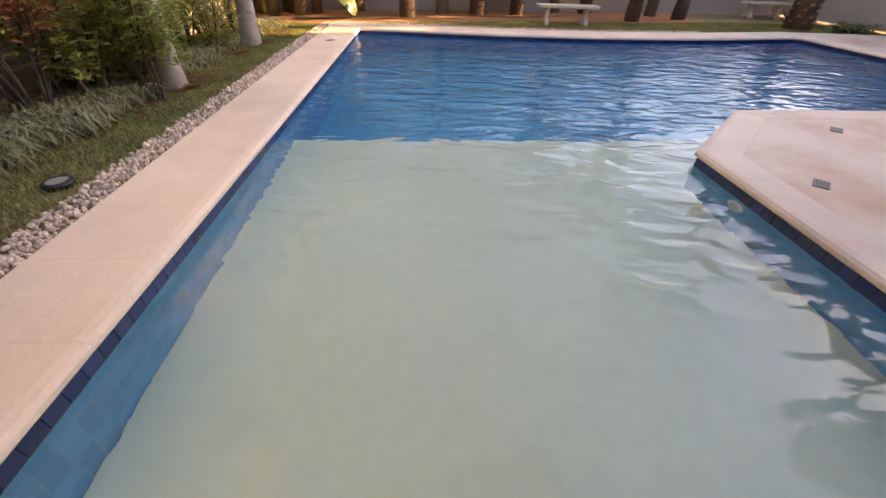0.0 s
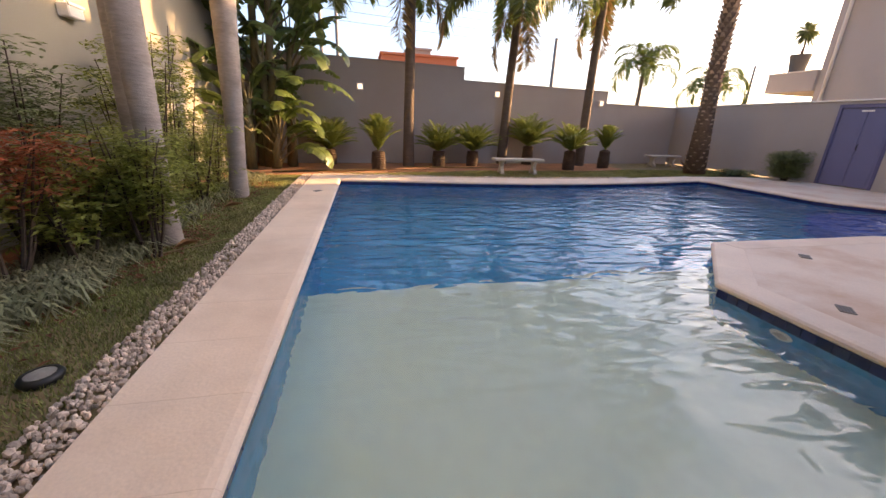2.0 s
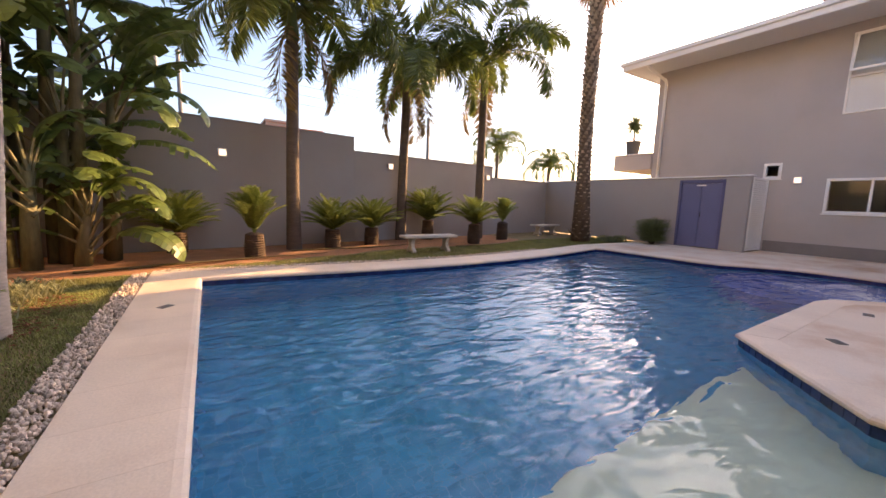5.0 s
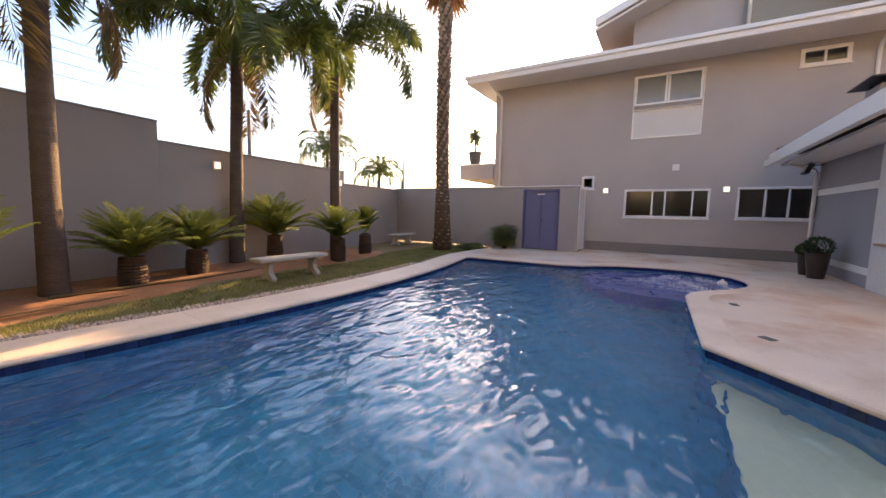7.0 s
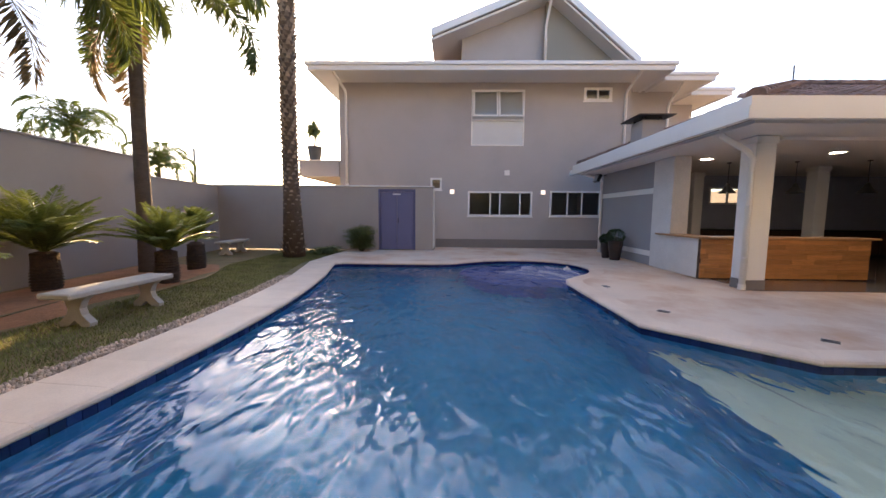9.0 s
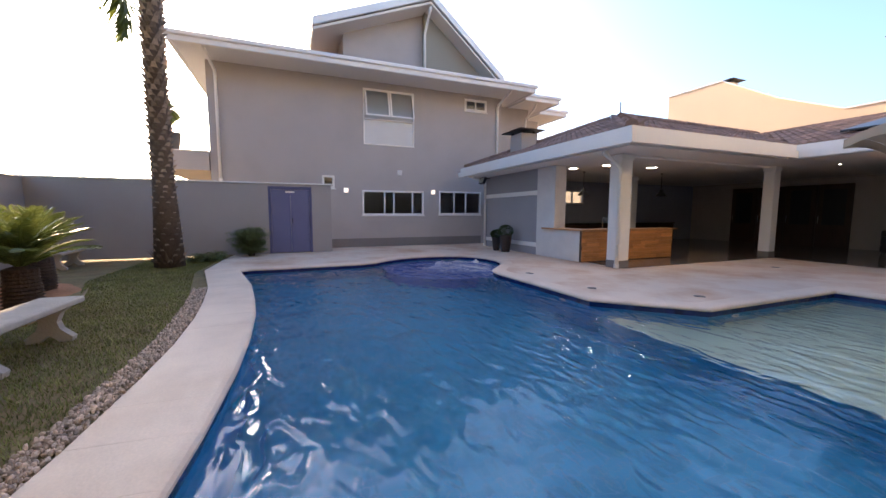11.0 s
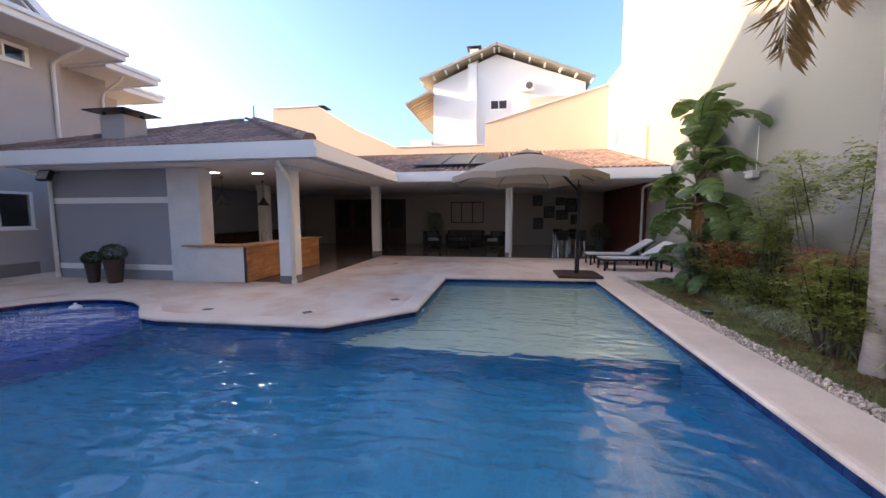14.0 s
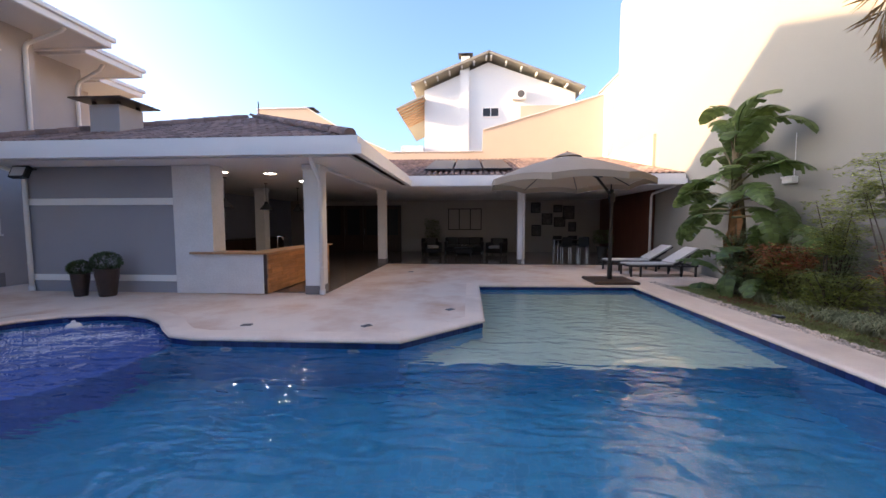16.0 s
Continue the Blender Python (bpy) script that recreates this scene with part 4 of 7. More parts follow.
for ya, yb in ((y0 + 0.06, (y0 + y1) / 2 - 0.012), ((y0 + y1) / 2 + 0.012, y1 - 0.06)):
    h, dx = z1 - zm - 0.12, 0.26
    sash = part("sash", Geo(), WHITE, up)
    g = Geo()

    def tilt(s, z):
        return HX - 0.03 - dx * (1 - z / h) + s, zm + 0.08 + z
    for (a, b, c, d) in ((ya, yb, 0, 0.06), (ya, yb, h - 0.06, h), (ya, ya + 0.06, 0.06, h - 0.06), (yb - 0.06, yb, 0.06, h - 0.06)):
        vs = []
        for s in (0, 0.04):
            for y, z in ((a, c), (b, c), (b, d), (a, d)):
                X, Z = tilt(s, z)
                vs.append((X, y, Z))
        g.add(vs, [(0, 1, 2, 3), (4, 7, 6, 5), (0, 4, 5, 1), (1, 5, 6, 2), (2, 6, 7, 3), (3, 7, 4, 0)])
    sash.data = g.mesh("sash", WHITE)
    vs = []
    for y, z in ((ya + 0.05, 0.05), (yb - 0.05, 0.05), (yb - 0.05, h - 0.05), (ya + 0.05, h - 0.05)):
        X, Z = tilt(0.02, z)
        vs.append((X, y, Z))
    g2 = Geo()
    g2.slab(vs, 0.004)
    pn = part("pane", g2, GLASS, sash)
    pn.visible_shadow = False
part("blind", Geo().box(HX + 0.12, HX + 0.125, y0 + 0.05, y1 - 0.05, zm, z1 - 0.05), CUSHION, up, "pale roller blind")

# blue door in the garden wall
door = thing("door_1", "blue violet metal double door in the garden wall", "door")
door["kind"] = "structure"
for a in ((7.78, 7.86, 0, 2.2), (9.04, 9.12, 0, 2.2), (7.86, 9.04, 2.1, 2.2)):
    part("door_frame", Geo().box(12.45, 12.6, a[0] + 0.001, a[1] - 0.001, a[2] + 0.003, a[3] - 0.002, 0.008), DOORFRAME, door)
for ya, yb in ((7.865, 8.445), (8.455, 9.035)):
    lf = part("door_leaf", Geo().box(12.49, 12.535, ya, yb, 0.02, 2.095, 0.006), DOORBLUE, door)
    part("rib", Geo().box(12.483, 12.489, ya + 0.07, yb - 0.07, 0.1, 2.0, 0.003), DOORBLUE, lf)
part("handle", Geo().tube([(12.46, 8.40, 1.0), (12.44, 8.40, 1.02), (12.44, 8.40, 1.14), (12.46, 8.40, 1.16)], 0.012, 6), DARKMETAL, door, "dark handle")
part("sign_plate", Geo().box(12.48, 12.487, 8.32, 8.6, 2.0, 2.045, 0.002), WHITE, door, "small white name plate")

# white louvred gate between garden wall and house
gate = thing("louvred_gate", "white louvred gate between the garden wall and the house", "gate")
for a in ((12.65, 12.72), (13.74, 13.81)):
    part("stile", Geo().box(a[0], a[1], 7.14, 7.19, 0.02, 2.26, 0.006), WHITE, gate)
for z in (0.03, 2.19):
    part("rail", Geo().box(12.72, 13.74, 7.145, 7.185, z, z + 0.06, 0.006), WHITE, gate)
for k in range(34):
    z = 0.11 + k * 0.061
    part("slat", Geo().slab([(12.725, 7.14, z), (13.735, 7.14, z), (13.735, 7.185, z + 0.05), (12.725, 7.185, z + 0.05)], 0.006), WHITE, gate)


def wall_lamp(m, label="small square white wall lamp, lit", lens=None):
    ob = thing("wall_lamp", label, "wall lamp", "square wall lamps", m)
    part("housing", Geo().box(-0.10, 0.10, -0.06, 0.0, -0.10, 0.10, 0.01), WHITE, ob)
    part("lens", Geo().box(-0.07, 0.07, -0.066, -0.061, -0.07, 0.07, 0.002), lens or LAMPGLASS, ob)
    return ob


for y in (6.46, 2.9):
    wall_lamp(pose(HX - 0.001, y, 2.2, 0, 0, -90))
for x, z in ((-0.78, 2.3), (3.95, 2.33), (8.45, 2.25)):
    wall_lamp(pose(x, 13.795 + 0.123 * (x - 2.7), z, 0, 0, 7), "small square pale wall lamp, lit, on the garden wall")
for y in (0.2, 6.5):
    lamp = thing("wall_spotlight", "white box lamp fixed to the tall pale wall", "wall lamp", "box lamps on the tall wall", pose(-4.3, y, 2.43))
    part("box", Geo().box(0.0, 0.13, -0.14, 0.14, -0.07, 0.08, 0.012), WHITE, lamp)
    part("lip", Geo().box(0.131, 0.15, -0.15, 0.15, 0.05, 0.09, 0.006), WHITE, lamp)
    part("cable", Geo().tube([(0.01, 0.03, 0.08), (0.01, 0.04, 0.5), (0.01, 0.03, 1.0)], 0.008, 5), WHITE, lamp)
vent = thing("wall_vent", "small white square vent plate on the house wall", "vent")
part("plate", Geo().box(HX - 0.02, HX - 0.001, 4.22, 4.42, 2.85, 3.05, 0.006), WHITE, vent)
for k in range(4):
    part("slat", Geo().box(HX - 0.028, HX - 0.021, 4.25, 4.39, 2.88 + 0.04 * k, 2.9 + 0.04 * k), WHITE, vent)
fl = thing("floodlight", "black floodlight under the bar eave", "floodlight")
part("bracket", Geo().tube([(12.15, 1.13, 2.70), (12.15, 1.3, 2.68), (12.15, 1.36, 2.62)], 0.014, 6), BLACK, fl)
part("housing", Geo().slab([(11.96, 1.42, 2.74), (12.34, 1.42, 2.74), (12.34, 1.52, 2.50), (11.96, 1.52, 2.50)], 0.09), BLACK, fl)
part("glass", Geo().slab([(12.0, 1.446, 2.715), (12.30, 1.446, 2.715), (12.30, 1.526, 2.525), (12.0, 1.526, 2.525)], 0.004), FROSTED, fl, "pale reflector glass")

# balcony and potted plant on the house corner
bal = thing("balcony", "grey rendered balcony parapet at the house corner", "balcony")
part("parapet", Geo().box(13.75, 19, 10.92, 12.5, 2.75, 3.36, 0.01), GREYWALL, bal)
part("cap", Geo().box(13.72, 19, 10.92, 12.53, 3.361, 3.40, 0.006), WHITE, bal)


def spiky_plant(at, h, label, pot_h, pot_r, potmat, trunk):
    p = thing("potted_plant", label, "potted plant", "", pose(*at))
    part("pot", Geo().lathe([(pot_r * 0.72, 0), (pot_r * 0.95, pot_h * 0.85), (pot_r, pot_h * 0.9), (pot_r, pot_h), (pot_r * 0.86, pot_h), (pot_r * 0.84, pot_h * 0.88)], 20), potmat, p, smooth=False)
    part("soil", Geo().lathe([(pot_r * 0.84, pot_h * 0.87), (0.02, pot_h * 0.89)], 16), SOIL, p)
    part("trunk", Geo().tube([(0, 0, pot_h * 0.85), (0.02, 0, pot_h + trunk * 0.5), (0, 0.02, pot_h + trunk)], [0.06, 0.03, 0.025], 8), TWIG, p)
    g = Geo()
    for k in range(320):
        a, e = random.uniform(0, 6.283), radians(random.uniform(-55, 85))
        l = h * random.uniform(0.6, 1)
        b = Vector((0, 0.02, pot_h + trunk))
        d = Vector((math.cos(a) * math.cos(e), math.sin(a) * math.cos(e), math.sin(e)))
        leaflet(g, b, b + d * l + Vector((0, 0, -0.35 * l)), 0.04, Vector((0.1, 0.1, 1)))
    part("leaves", g, DARKLEAF, p, fix=False)
    return p


random.seed(51)
spiky_plant((14.4, 12.1, 3.40), 0.62, "ponytail palm in a tall grey pot on the balcony", 0.62, 0.3, GREYPOT, 0.75)


def clipped_pot(at, pot_h, pot_r, ball):
    p = thing("potted_bush", "clipped round green bush in a tall dark brown glazed pot", "potted bush", "potted bushes by the bar wall", pose(*at))
    part("pot", Geo().lathe([(pot_r * 0.66, 0), (pot_r * 0.7, 0.02), (pot_r * 0.98, pot_h * 0.8), (pot_r, pot_h * 0.95), (pot_r * 1.04, pot_h * 0.96), (pot_r * 1.04, pot_h), (pot_r * 0.9, pot_h), (pot_r * 0.86, pot_h * 0.9)], 24), POT, p, smooth=False)
    part("soil", Geo().lathe([(pot_r * 0.86, pot_h * 0.9), (0.02, pot_h * 0.92)], 16), SOIL, p)
    part("stem", Geo().tube([(0, 0, pot_h * 0.88), (0.01, 0, pot_h + ball * 0.5)], [0.03, 0.015], 6), TWIG, p)
    g = Geo()
    for k in range(900):
        d = Vector((random.gauss(0, 1), random.gauss(0, 1), random.gauss(0, 1))).normalized()
        c = Vector((0, 0, pot_h + ball * 0.55)) + Vector((d.x, d.y, d.z * 0.8)) * ball * random.uniform(0.75, 1.0)
        t = c + (d + Vector((random.gauss(0, 0.6), random.gauss(0, 0.6), random.gauss(0, 0.6)))).normalized() * 0.055
        leaflet(g, c, t, 0.03, Vector((random.random(), random.random(), 1)))
    part("bush", g, BUSHLEAF, p, fix=False)
    return p


clipped_pot((10.75, 1.6, 0.0), 0.48, 0.16, 0.19)
clipped_pot((10.2, 1.55, 0.0), 0.58, 0.21, 0.25)

# ---- waterline tiles ----
TW = 0.1
band = thing("waterline_band", "navy blue glazed tile band at the waterline of the pool", "tile band")
band["kind"] = "structure"
tile_me = Geo().box(-TW / 2 + 0.0015, TW / 2 - 0.0015, -0.006, 0.0, -0.056, 0.05, 0.002).mesh("tile", BANDTILE)
pit2 = offset(POOL, 0.013)
backing = Geo()
back_line = offset(POOL, 0.0142)
nb_ = len(back_line)
backing.add([(x, y, -0.06) for x, y in back_line] + [(x, y, -0.178) for x, y in back_line], [(i, (i + 1) % nb_, nb_ + (i + 1) % nb_, nb_ + i) for i in range(nb_)])
part("grout_bed", backing, BANDTILE, band, fix=False)
count = 0
joined = Geo()
order = list(range(NFAR, len(POOL))) + list(range(0, NFAR))
for i in order:
    a, b = Vector(pit2[i]), Vector(pit2[(i + 1) % len(pit2)])
    d = b - a
    m = max(1, int(d.length / TW))
    u = d / d.length
    nin = Vector((-u.y, u.x))
    for k in range(m):
        c = a + u * (d.length * (k + 0.5) / m)
        for row in (-0.118,):
            M = Matrix(((u.x, -nin.x, 0, c.x), (u.y, -nin.y, 0, c.y), (0, 0, 1, row), (0, 0, 0, 1)))
            if row > -0.2 and count < 290:
                t = new("tile", tile_me)
                t.parent = band
                t.matrix_basis = M
                count += 1
            else:
                joined.add([M @ v.co for v in tile_me.vertices], [tuple(p.vertices) for p in tile_me.polygons])
tagged(part("tile_rest", joined, BANDTILE, band, fix=False), kind="stuff")

# drains in the deck and return fitting in the spa
for x, y in ((4.15, 3.46), (2.97, 2.33), (5.95, 3.53), (4.47, -2.8), (-1.62, 7.75)):
    dr = thing("deck_drain", "small dark bronze drain cover set in the deck", "drain", "deck drains", pose(x, y, 0.0, 0, 0, 45 if x < 4.2 else 10))
    part("rim", Geo().box(-0.075, 0.075, -0.05, 0.05, -0.004, 0.006, 0.002), MARBLE, dr)
    for k in range(4):
        part("slot", Geo().box(-0.06, 0.06, -0.036 + 0.02 * k, -0.026 + 0.02 * k, 0.0061, 0.0068), BLACK, dr)
float_ob = thing("pool_float", "small round white chlorine float on the water", "pool float", "", pose(8.95, 3.35, WATER_Z))
part("body", Geo().lathe([(0.05, -0.04), (0.10, -0.01), (0.10, 0.02), (0.07, 0.045), (0.03, 0.06)], 20), WHITE, float_ob, smooth=True)
part("knob", Geo().lathe([(0.03, 0.06), (0.032, 0.085), (0.01, 0.095)], 12), WHITE, float_ob)

# foam of the spa's jets, drifting in streaks
random.seed(91)
foam = Geo()
for x0, y0, x1, y1, wide, many in ((7.25, 3.62, 9.3, 4.25, 0.10, 420), (7.6, 3.32, 8.7, 4.6, 0.07, 220), (8.2, 3.2, 9.6, 3.75, 0.09, 300), (9.6, 4.1, 8.3, 5.1, 0.08, 240), (7.3, 3.75, 8.3, 4.75, 0.06, 150)):
    for _ in range(many):
        t = random.random()
        u, v = (x1 - x0), (y1 - y0)
        l = math.hypot(u, v)
        off = random.gauss(0, wide * (0.35 + 0.9 * t)) + 0.08 * math.sin(t * 7 + x0)
        p = (x0 + u * t - v / l * off, y0 + v * t + u / l * off)
        rr = random.uniform(0.004, 0.011)
        foam.lathe([(rr, 0.0), (rr * 0.7, rr * 0.5), (rr * 0.1, rr * 0.75)], 6, (p[0], p[1], WATER_Z + 0.001), cap=False)
tagged(part("foam", foam, FOAM, None, "white bubbles stirred up by the spa jets", fix=False), category="foam", kind="stuff")


def wall_fitting(m):
    p = thing("pool_inlet", "round white plastic inlet on the pool wall under water", "pool inlet", "pool inlets", m)
    part("flange", Geo().lathe([(0.085, 0), (0.085, 0.008), (0.05, 0.016)], 20, cap=False), WHITE, p)
    part("nozzle", Geo().lathe([(0.05, 0.014), (0.03, 0.02), (0.028, 0.01)], 16), CUSHION, p)


for m in (pose(2.424, 2.35, -0.31, 0, -90, 0), pose(4.15, 4.1, -0.25, -90, 0, 0), pose(5.88, 4.126, -0.25, -90, 0, 0)):
    wall_fitting(m)

# ---- bar counter ----
bar = thing("bar_counter", "bar counter with honey wood boards and a wooden top", "bar counter")
part("white_base", Geo().box(7.0, 8.118, 0.86, 1.2, 0.012, 0.86, 0.008), ROUGHWHITE, bar, "rough white stone front")
part("core", Geo().box(6.93, 7.2, -2.3, 1.19, 0.012, 0.86), DARKWOOD, bar)
part("top", Geo().box(6.84, 7.4, -2.45, 1.27, 0.862, 0.905, 0.01), WOODTOP, bar, "pale wooden top")
part("top", Geo().box(7.402, 8.6, 0.72, 1.27, 0.862, 0.905, 0.01), WOODTOP, bar, "pale wooden top")
random.seed(61)
for r in range(8):
    y = -2.3
    while y < 1.16:
        l = min(rnd(0.35, 0.9), 1.19 - y)
        part("board", Geo().box(6.905 - rnd(0, 0.008), 6.929, y + 0.002, y + l - 0.002, 0.03 + r * 0.103, 0.03 + r * 0.103 + 0.1, 0.003), WOOD, bar)
        y += l
back = thing("kitchen_worktop", "dark stone worktop with cabinet doors along the inner wall", "worktop")
part("top", Geo().box(11.7, 12.44, -9.0, 0.9, 0.86, 0.9, 0.006), BLACK, back)
for k in range(9):
    part("cabinet_door", Geo().box(11.74, 11.78, -8.95 + k * 1.09, -7.9 + k * 1.09, 0.1, 0.85, 0.006), DARKWOOD, back)
part("plinth", Geo().box(11.8, 12.43, -8.95, 0.85, 0.012, 0.1), BLACK, back)
part("carcass", Geo().box(11.785, 12.43, -8.95, 0.85, 0.101, 0.858), DARKWOOD, back)
fa = thing("faucet", "curved chrome faucet on the bar", "faucet")
part("spout", Geo().tube([(7.2, 0.2, 0.905), (7.2, 0.2, 1.15), (7.16, 0.2, 1.22), (7.08, 0.2, 1.2), (7.06, 0.2, 1.12)], 0.013, 8), CHROME, fa, smooth=True)
part("base", Geo().lathe([(0.028, 0), (0.028, 0.02), (0.016, 0.03)], 12, (7.2, 0.2, 0.905)), CHROME, fa)
wf = thing("window_6", "small white framed window in the bar wall", "window")
wf["kind"] = "structure"
for a in ((-3.9, -2.6, 1.75, 1.81), (-3.9, -2.6, 2.29, 2.35), (-3.9, -3.84, 1.81, 2.29), (-2.66, -2.6, 1.81, 2.29), (-3.28, -3.22, 1.81, 2.29)):
    part("window_frame", Geo().box(12.43, 12.5, a[0] + 0.001, a[1] - 0.001, a[2] + 0.001, a[3] - 0.001, 0.005), WHITE, wf)
pane = part("pane", Geo().box(12.47, 12.475, -3.84, -2.66, 1.81, 2.29), GLASS, wf)
pane.visible_shadow = False


def pendant(x, y, z):
    p = thing("pendant_lamp", "black conical pendant lamp over the bar", "pendant lamp", "pendant lamps over the bar", pose(x, y, z))
    part("shade", Geo().lathe([(0.19, 0), (0.185, 0.02), (0.07, 0.16), (0.04, 0.24), (0.03, 0.25)], 20, cap=False), BLACK, p)
    part("cord", Geo().tube([(0, 0, 0.24), (0, 0, 2.755 - z)], 0.008, 5), BLACK, p)
    part("rose", Geo().lathe([(0.05, 2.735 - z), (0.05, 2.756 - z)], 12), BLACK, p)
    part("bulb", Geo().lathe([(0.02, 0.12), (0.035, 0.07), (0.02, 0.03)], 10), WHITE, p)


for x, y in ((9.2, -0.9), (8.9, -2.4), (8.6, -3.9)):
    pendant(x, y, 1.95)


def downlight(x, y, r=0.09, z=2.758):
    p = thing("recessed_light", "round recessed ceiling light, lit warm", "ceiling light", "recessed ceiling lights", pose(x, y, z))
    part("ring", Geo().lathe([(r * 1.25, 0), (r * 1.25, -0.008), (r, -0.008), (r, 0)], 20, cap=False), WHITE, p)
    part("diffuser", Geo().lathe([(r, -0.004), (0.01, -0.005)], 16), DOWNLIGHT, p, "glowing diffuser")


for x, y in ((7.6, -0.3), (8.6, 0.1), (7.5, -2.0)):
    downlight(x, y, 0.13)
for x, y in ((4.8, -6.2), (3.2, -6.2), (1.6, -6.2), (-0.2, -6.2), (-2.0, -6.2), (3.9, -8.6), (1.2, -8.6)):
    downlight(x, y, 0.035)
rail = thing("ceiling_track", "thin white curtain track on the veranda ceiling", "ceiling track")
part("track", Geo().box(5.85, 5.89, -4.9, 0.6, 2.70, 2.757, 0.004), WHITE, rail)
part("end_cap", Geo().box(5.84, 5.90, 0.601, 0.62, 2.695, 2.757, 0.003), WHITE, rail)

# ---- veranda furniture ----
slid = thing("sliding_door", "dark wooden sliding doors closing the inner rooms", "door")
for k in range(4):
    lf = part("door_leaf", Geo().box(6.3 + k * 1.05, 7.33 + k * 1.05, -11.24, -11.18 + 0.01 * (k % 2), 0.013, 2.5, 0.008), DARKWOOD, slid)
    part("pane", Geo().box(6.48 + k * 1.05, 7.15 + k * 1.05, -11.178 + 0.01 * (k % 2), -11.172 + 0.01 * (k % 2), 0.9, 2.3, 0.002), PANEL, lf)
    part("handle", Geo().box(7.24 + k * 1.05, 7.27 + k * 1.05, -11.165, -11.14, 0.95, 1.25, 0.004), CHROME, lf)


def frame_picture(x, z, w, h, n, label, grp=""):
    p = thing("framed_picture", label, "picture", grp, pose(x, -11.249, z))
    t = 0.045
    for a in ((-w / 2, w / 2, -h / 2, -h / 2 + t), (-w / 2, w / 2, h / 2 - t, h / 2), (-w / 2, -w / 2 + t, -h / 2 + t, h / 2 - t), (w / 2 - t, w / 2, -h / 2 + t, h / 2 - t)):
        part("frame", Geo().box(a[0], a[1], 0.001, 0.04, a[2], a[3], 0.004), BLACK, p)
    for k in range(1, n):
        xx = -w / 2 + w * k / n
        part("frame", Geo().box(xx - 0.025, xx + 0.025, 0.001, 0.04, -h / 2 + t, h / 2 - t, 0.004), BLACK, p)
    part("print", Geo().box(-w / 2 + t, w / 2 - t, 0.001, 0.012, -h / 2 + t, h / 2 - t), INTERIOR if n > 1 else PHOTO, p)


frame_picture(2.87, 1.75, 1.78, 1.14, 3, "black framed triptych with pale panels")
for x, z, w, h in ((-0.85, 2.35, 0.5, 0.55), (-1.45, 1.75, 0.55, 0.6), (-0.9, 1.15, 0.5, 0.6), (-2.1, 1.6, 0.6, 0.5), (-2.55, 2.1, 0.6, 0.7), (-2.0, 2.3, 0.45, 0.4), (-2.75, 1.35, 0.4, 0.5)):
    frame_picture(x, z, w, h, 1, "small dark framed picture on the veranda wall", "gallery of small pictures")


def armchair(at, w, label, seats=1):
    ob = thing("sofa" if seats > 1 else "armchair", label, "sofa" if seats > 1 else "armchair", "" if seats > 1 else "wicker armchairs", at)
    part("base", Geo().box(-w / 2, w / 2, -0.4, 0.4, 0.08, 0.30, 0.02), WICKER, ob)
    part("backrest", Geo().box(-w / 2, w / 2, -0.42, -0.28, 0.301, 0.78, 0.03), WICKER, ob)
    for s in (-1, 1):
        part("armrest", Geo().box(s * (w / 2 - 0.07) - 0.07, s * (w / 2 - 0.07) + 0.07, -0.279, 0.4, 0.301, 0.6, 0.03), WICKER, ob)
        for sy in (-0.34, 0.34):
            part("leg", Geo().lathe([(0.03, 0), (0.035, 0.08)], 10, (s * (w / 2 - 0.07), sy, 0)), CHROME, ob, "chrome foot")
    sw = (w - 0.3) / seats
    for k in range(seats):
        x0 = -w / 2 + 0.15 + sw * k
        part("seat_cushion", Geo().box(x0 + 0.005, x0 + sw - 0.005, -0.27, 0.41, 0.305, 0.44, 0.04), CUSHION if seats == 1 else GREYCUSHION, ob)
        part("back_cushion", Geo().box(x0 + 0.01, x0 + sw - 0.01, -0.27, -0.13, 0.445, 0.80, 0.05), GREYCUSHION, ob)


armchair(pose(4.5, -9.6, 0.012, 0, 0, 20), 0.85, "dark wicker armchair with a pale seat cushion")
armchair(pose(1.3, -9.5, 0.012, 0, 0, -25), 0.85, "dark wicker armchair with a pale seat cushion")
armchair(pose(2.9, -10.6, 0.012), 2.0, "dark wicker sofa with brown grey cushions", 3)
ct = thing("coffee_table", "low dark wicker coffee table with a glass top", "coffee table", "", pose(2.9, -9.3, 0.012))
part("body", Geo().box(-0.4, 0.4, -0.3, 0.3, 0.06, 0.32, 0.02), WICKER, ct)
part("top", Geo().box(-0.45, 0.45, -0.35, 0.35, 0.322, 0.34, 0.004), BLACK, ct)
for sx in (-0.35, 0.35):
    for sy in (-0.25, 0.25):
        part("leg", Geo().lathe([(0.025, 0), (0.03, 0.06)], 10, (sx, sy, 0)), CHROME, ct, "chrome foot")
for x in (-0.1, 0.08):
    cup = thing("candle_holder", "small chrome candle holder on the coffee table", "candle holder", "candle holders", pose(2.9 + x, -9.25, 0.352))
    part("cup", Geo().lathe([(0.03, 0), (0.02, 0.03), (0.035, 0.1)], 12), CHROME, cup)
    part("candle", Geo().lathe([(0.025, 0.08), (0.025, 0.13), (0.004, 0.14)], 10), WHITE, cup)
dt = thing("dining_table", "small dark table with chrome legs", "table", "", pose(-2.1, -9.2, 0.012))
part("tabletop", Geo().box(-0.7, 0.7, -0.45, 0.45, 0.70, 0.74, 0.01), DARKWOOD, dt)
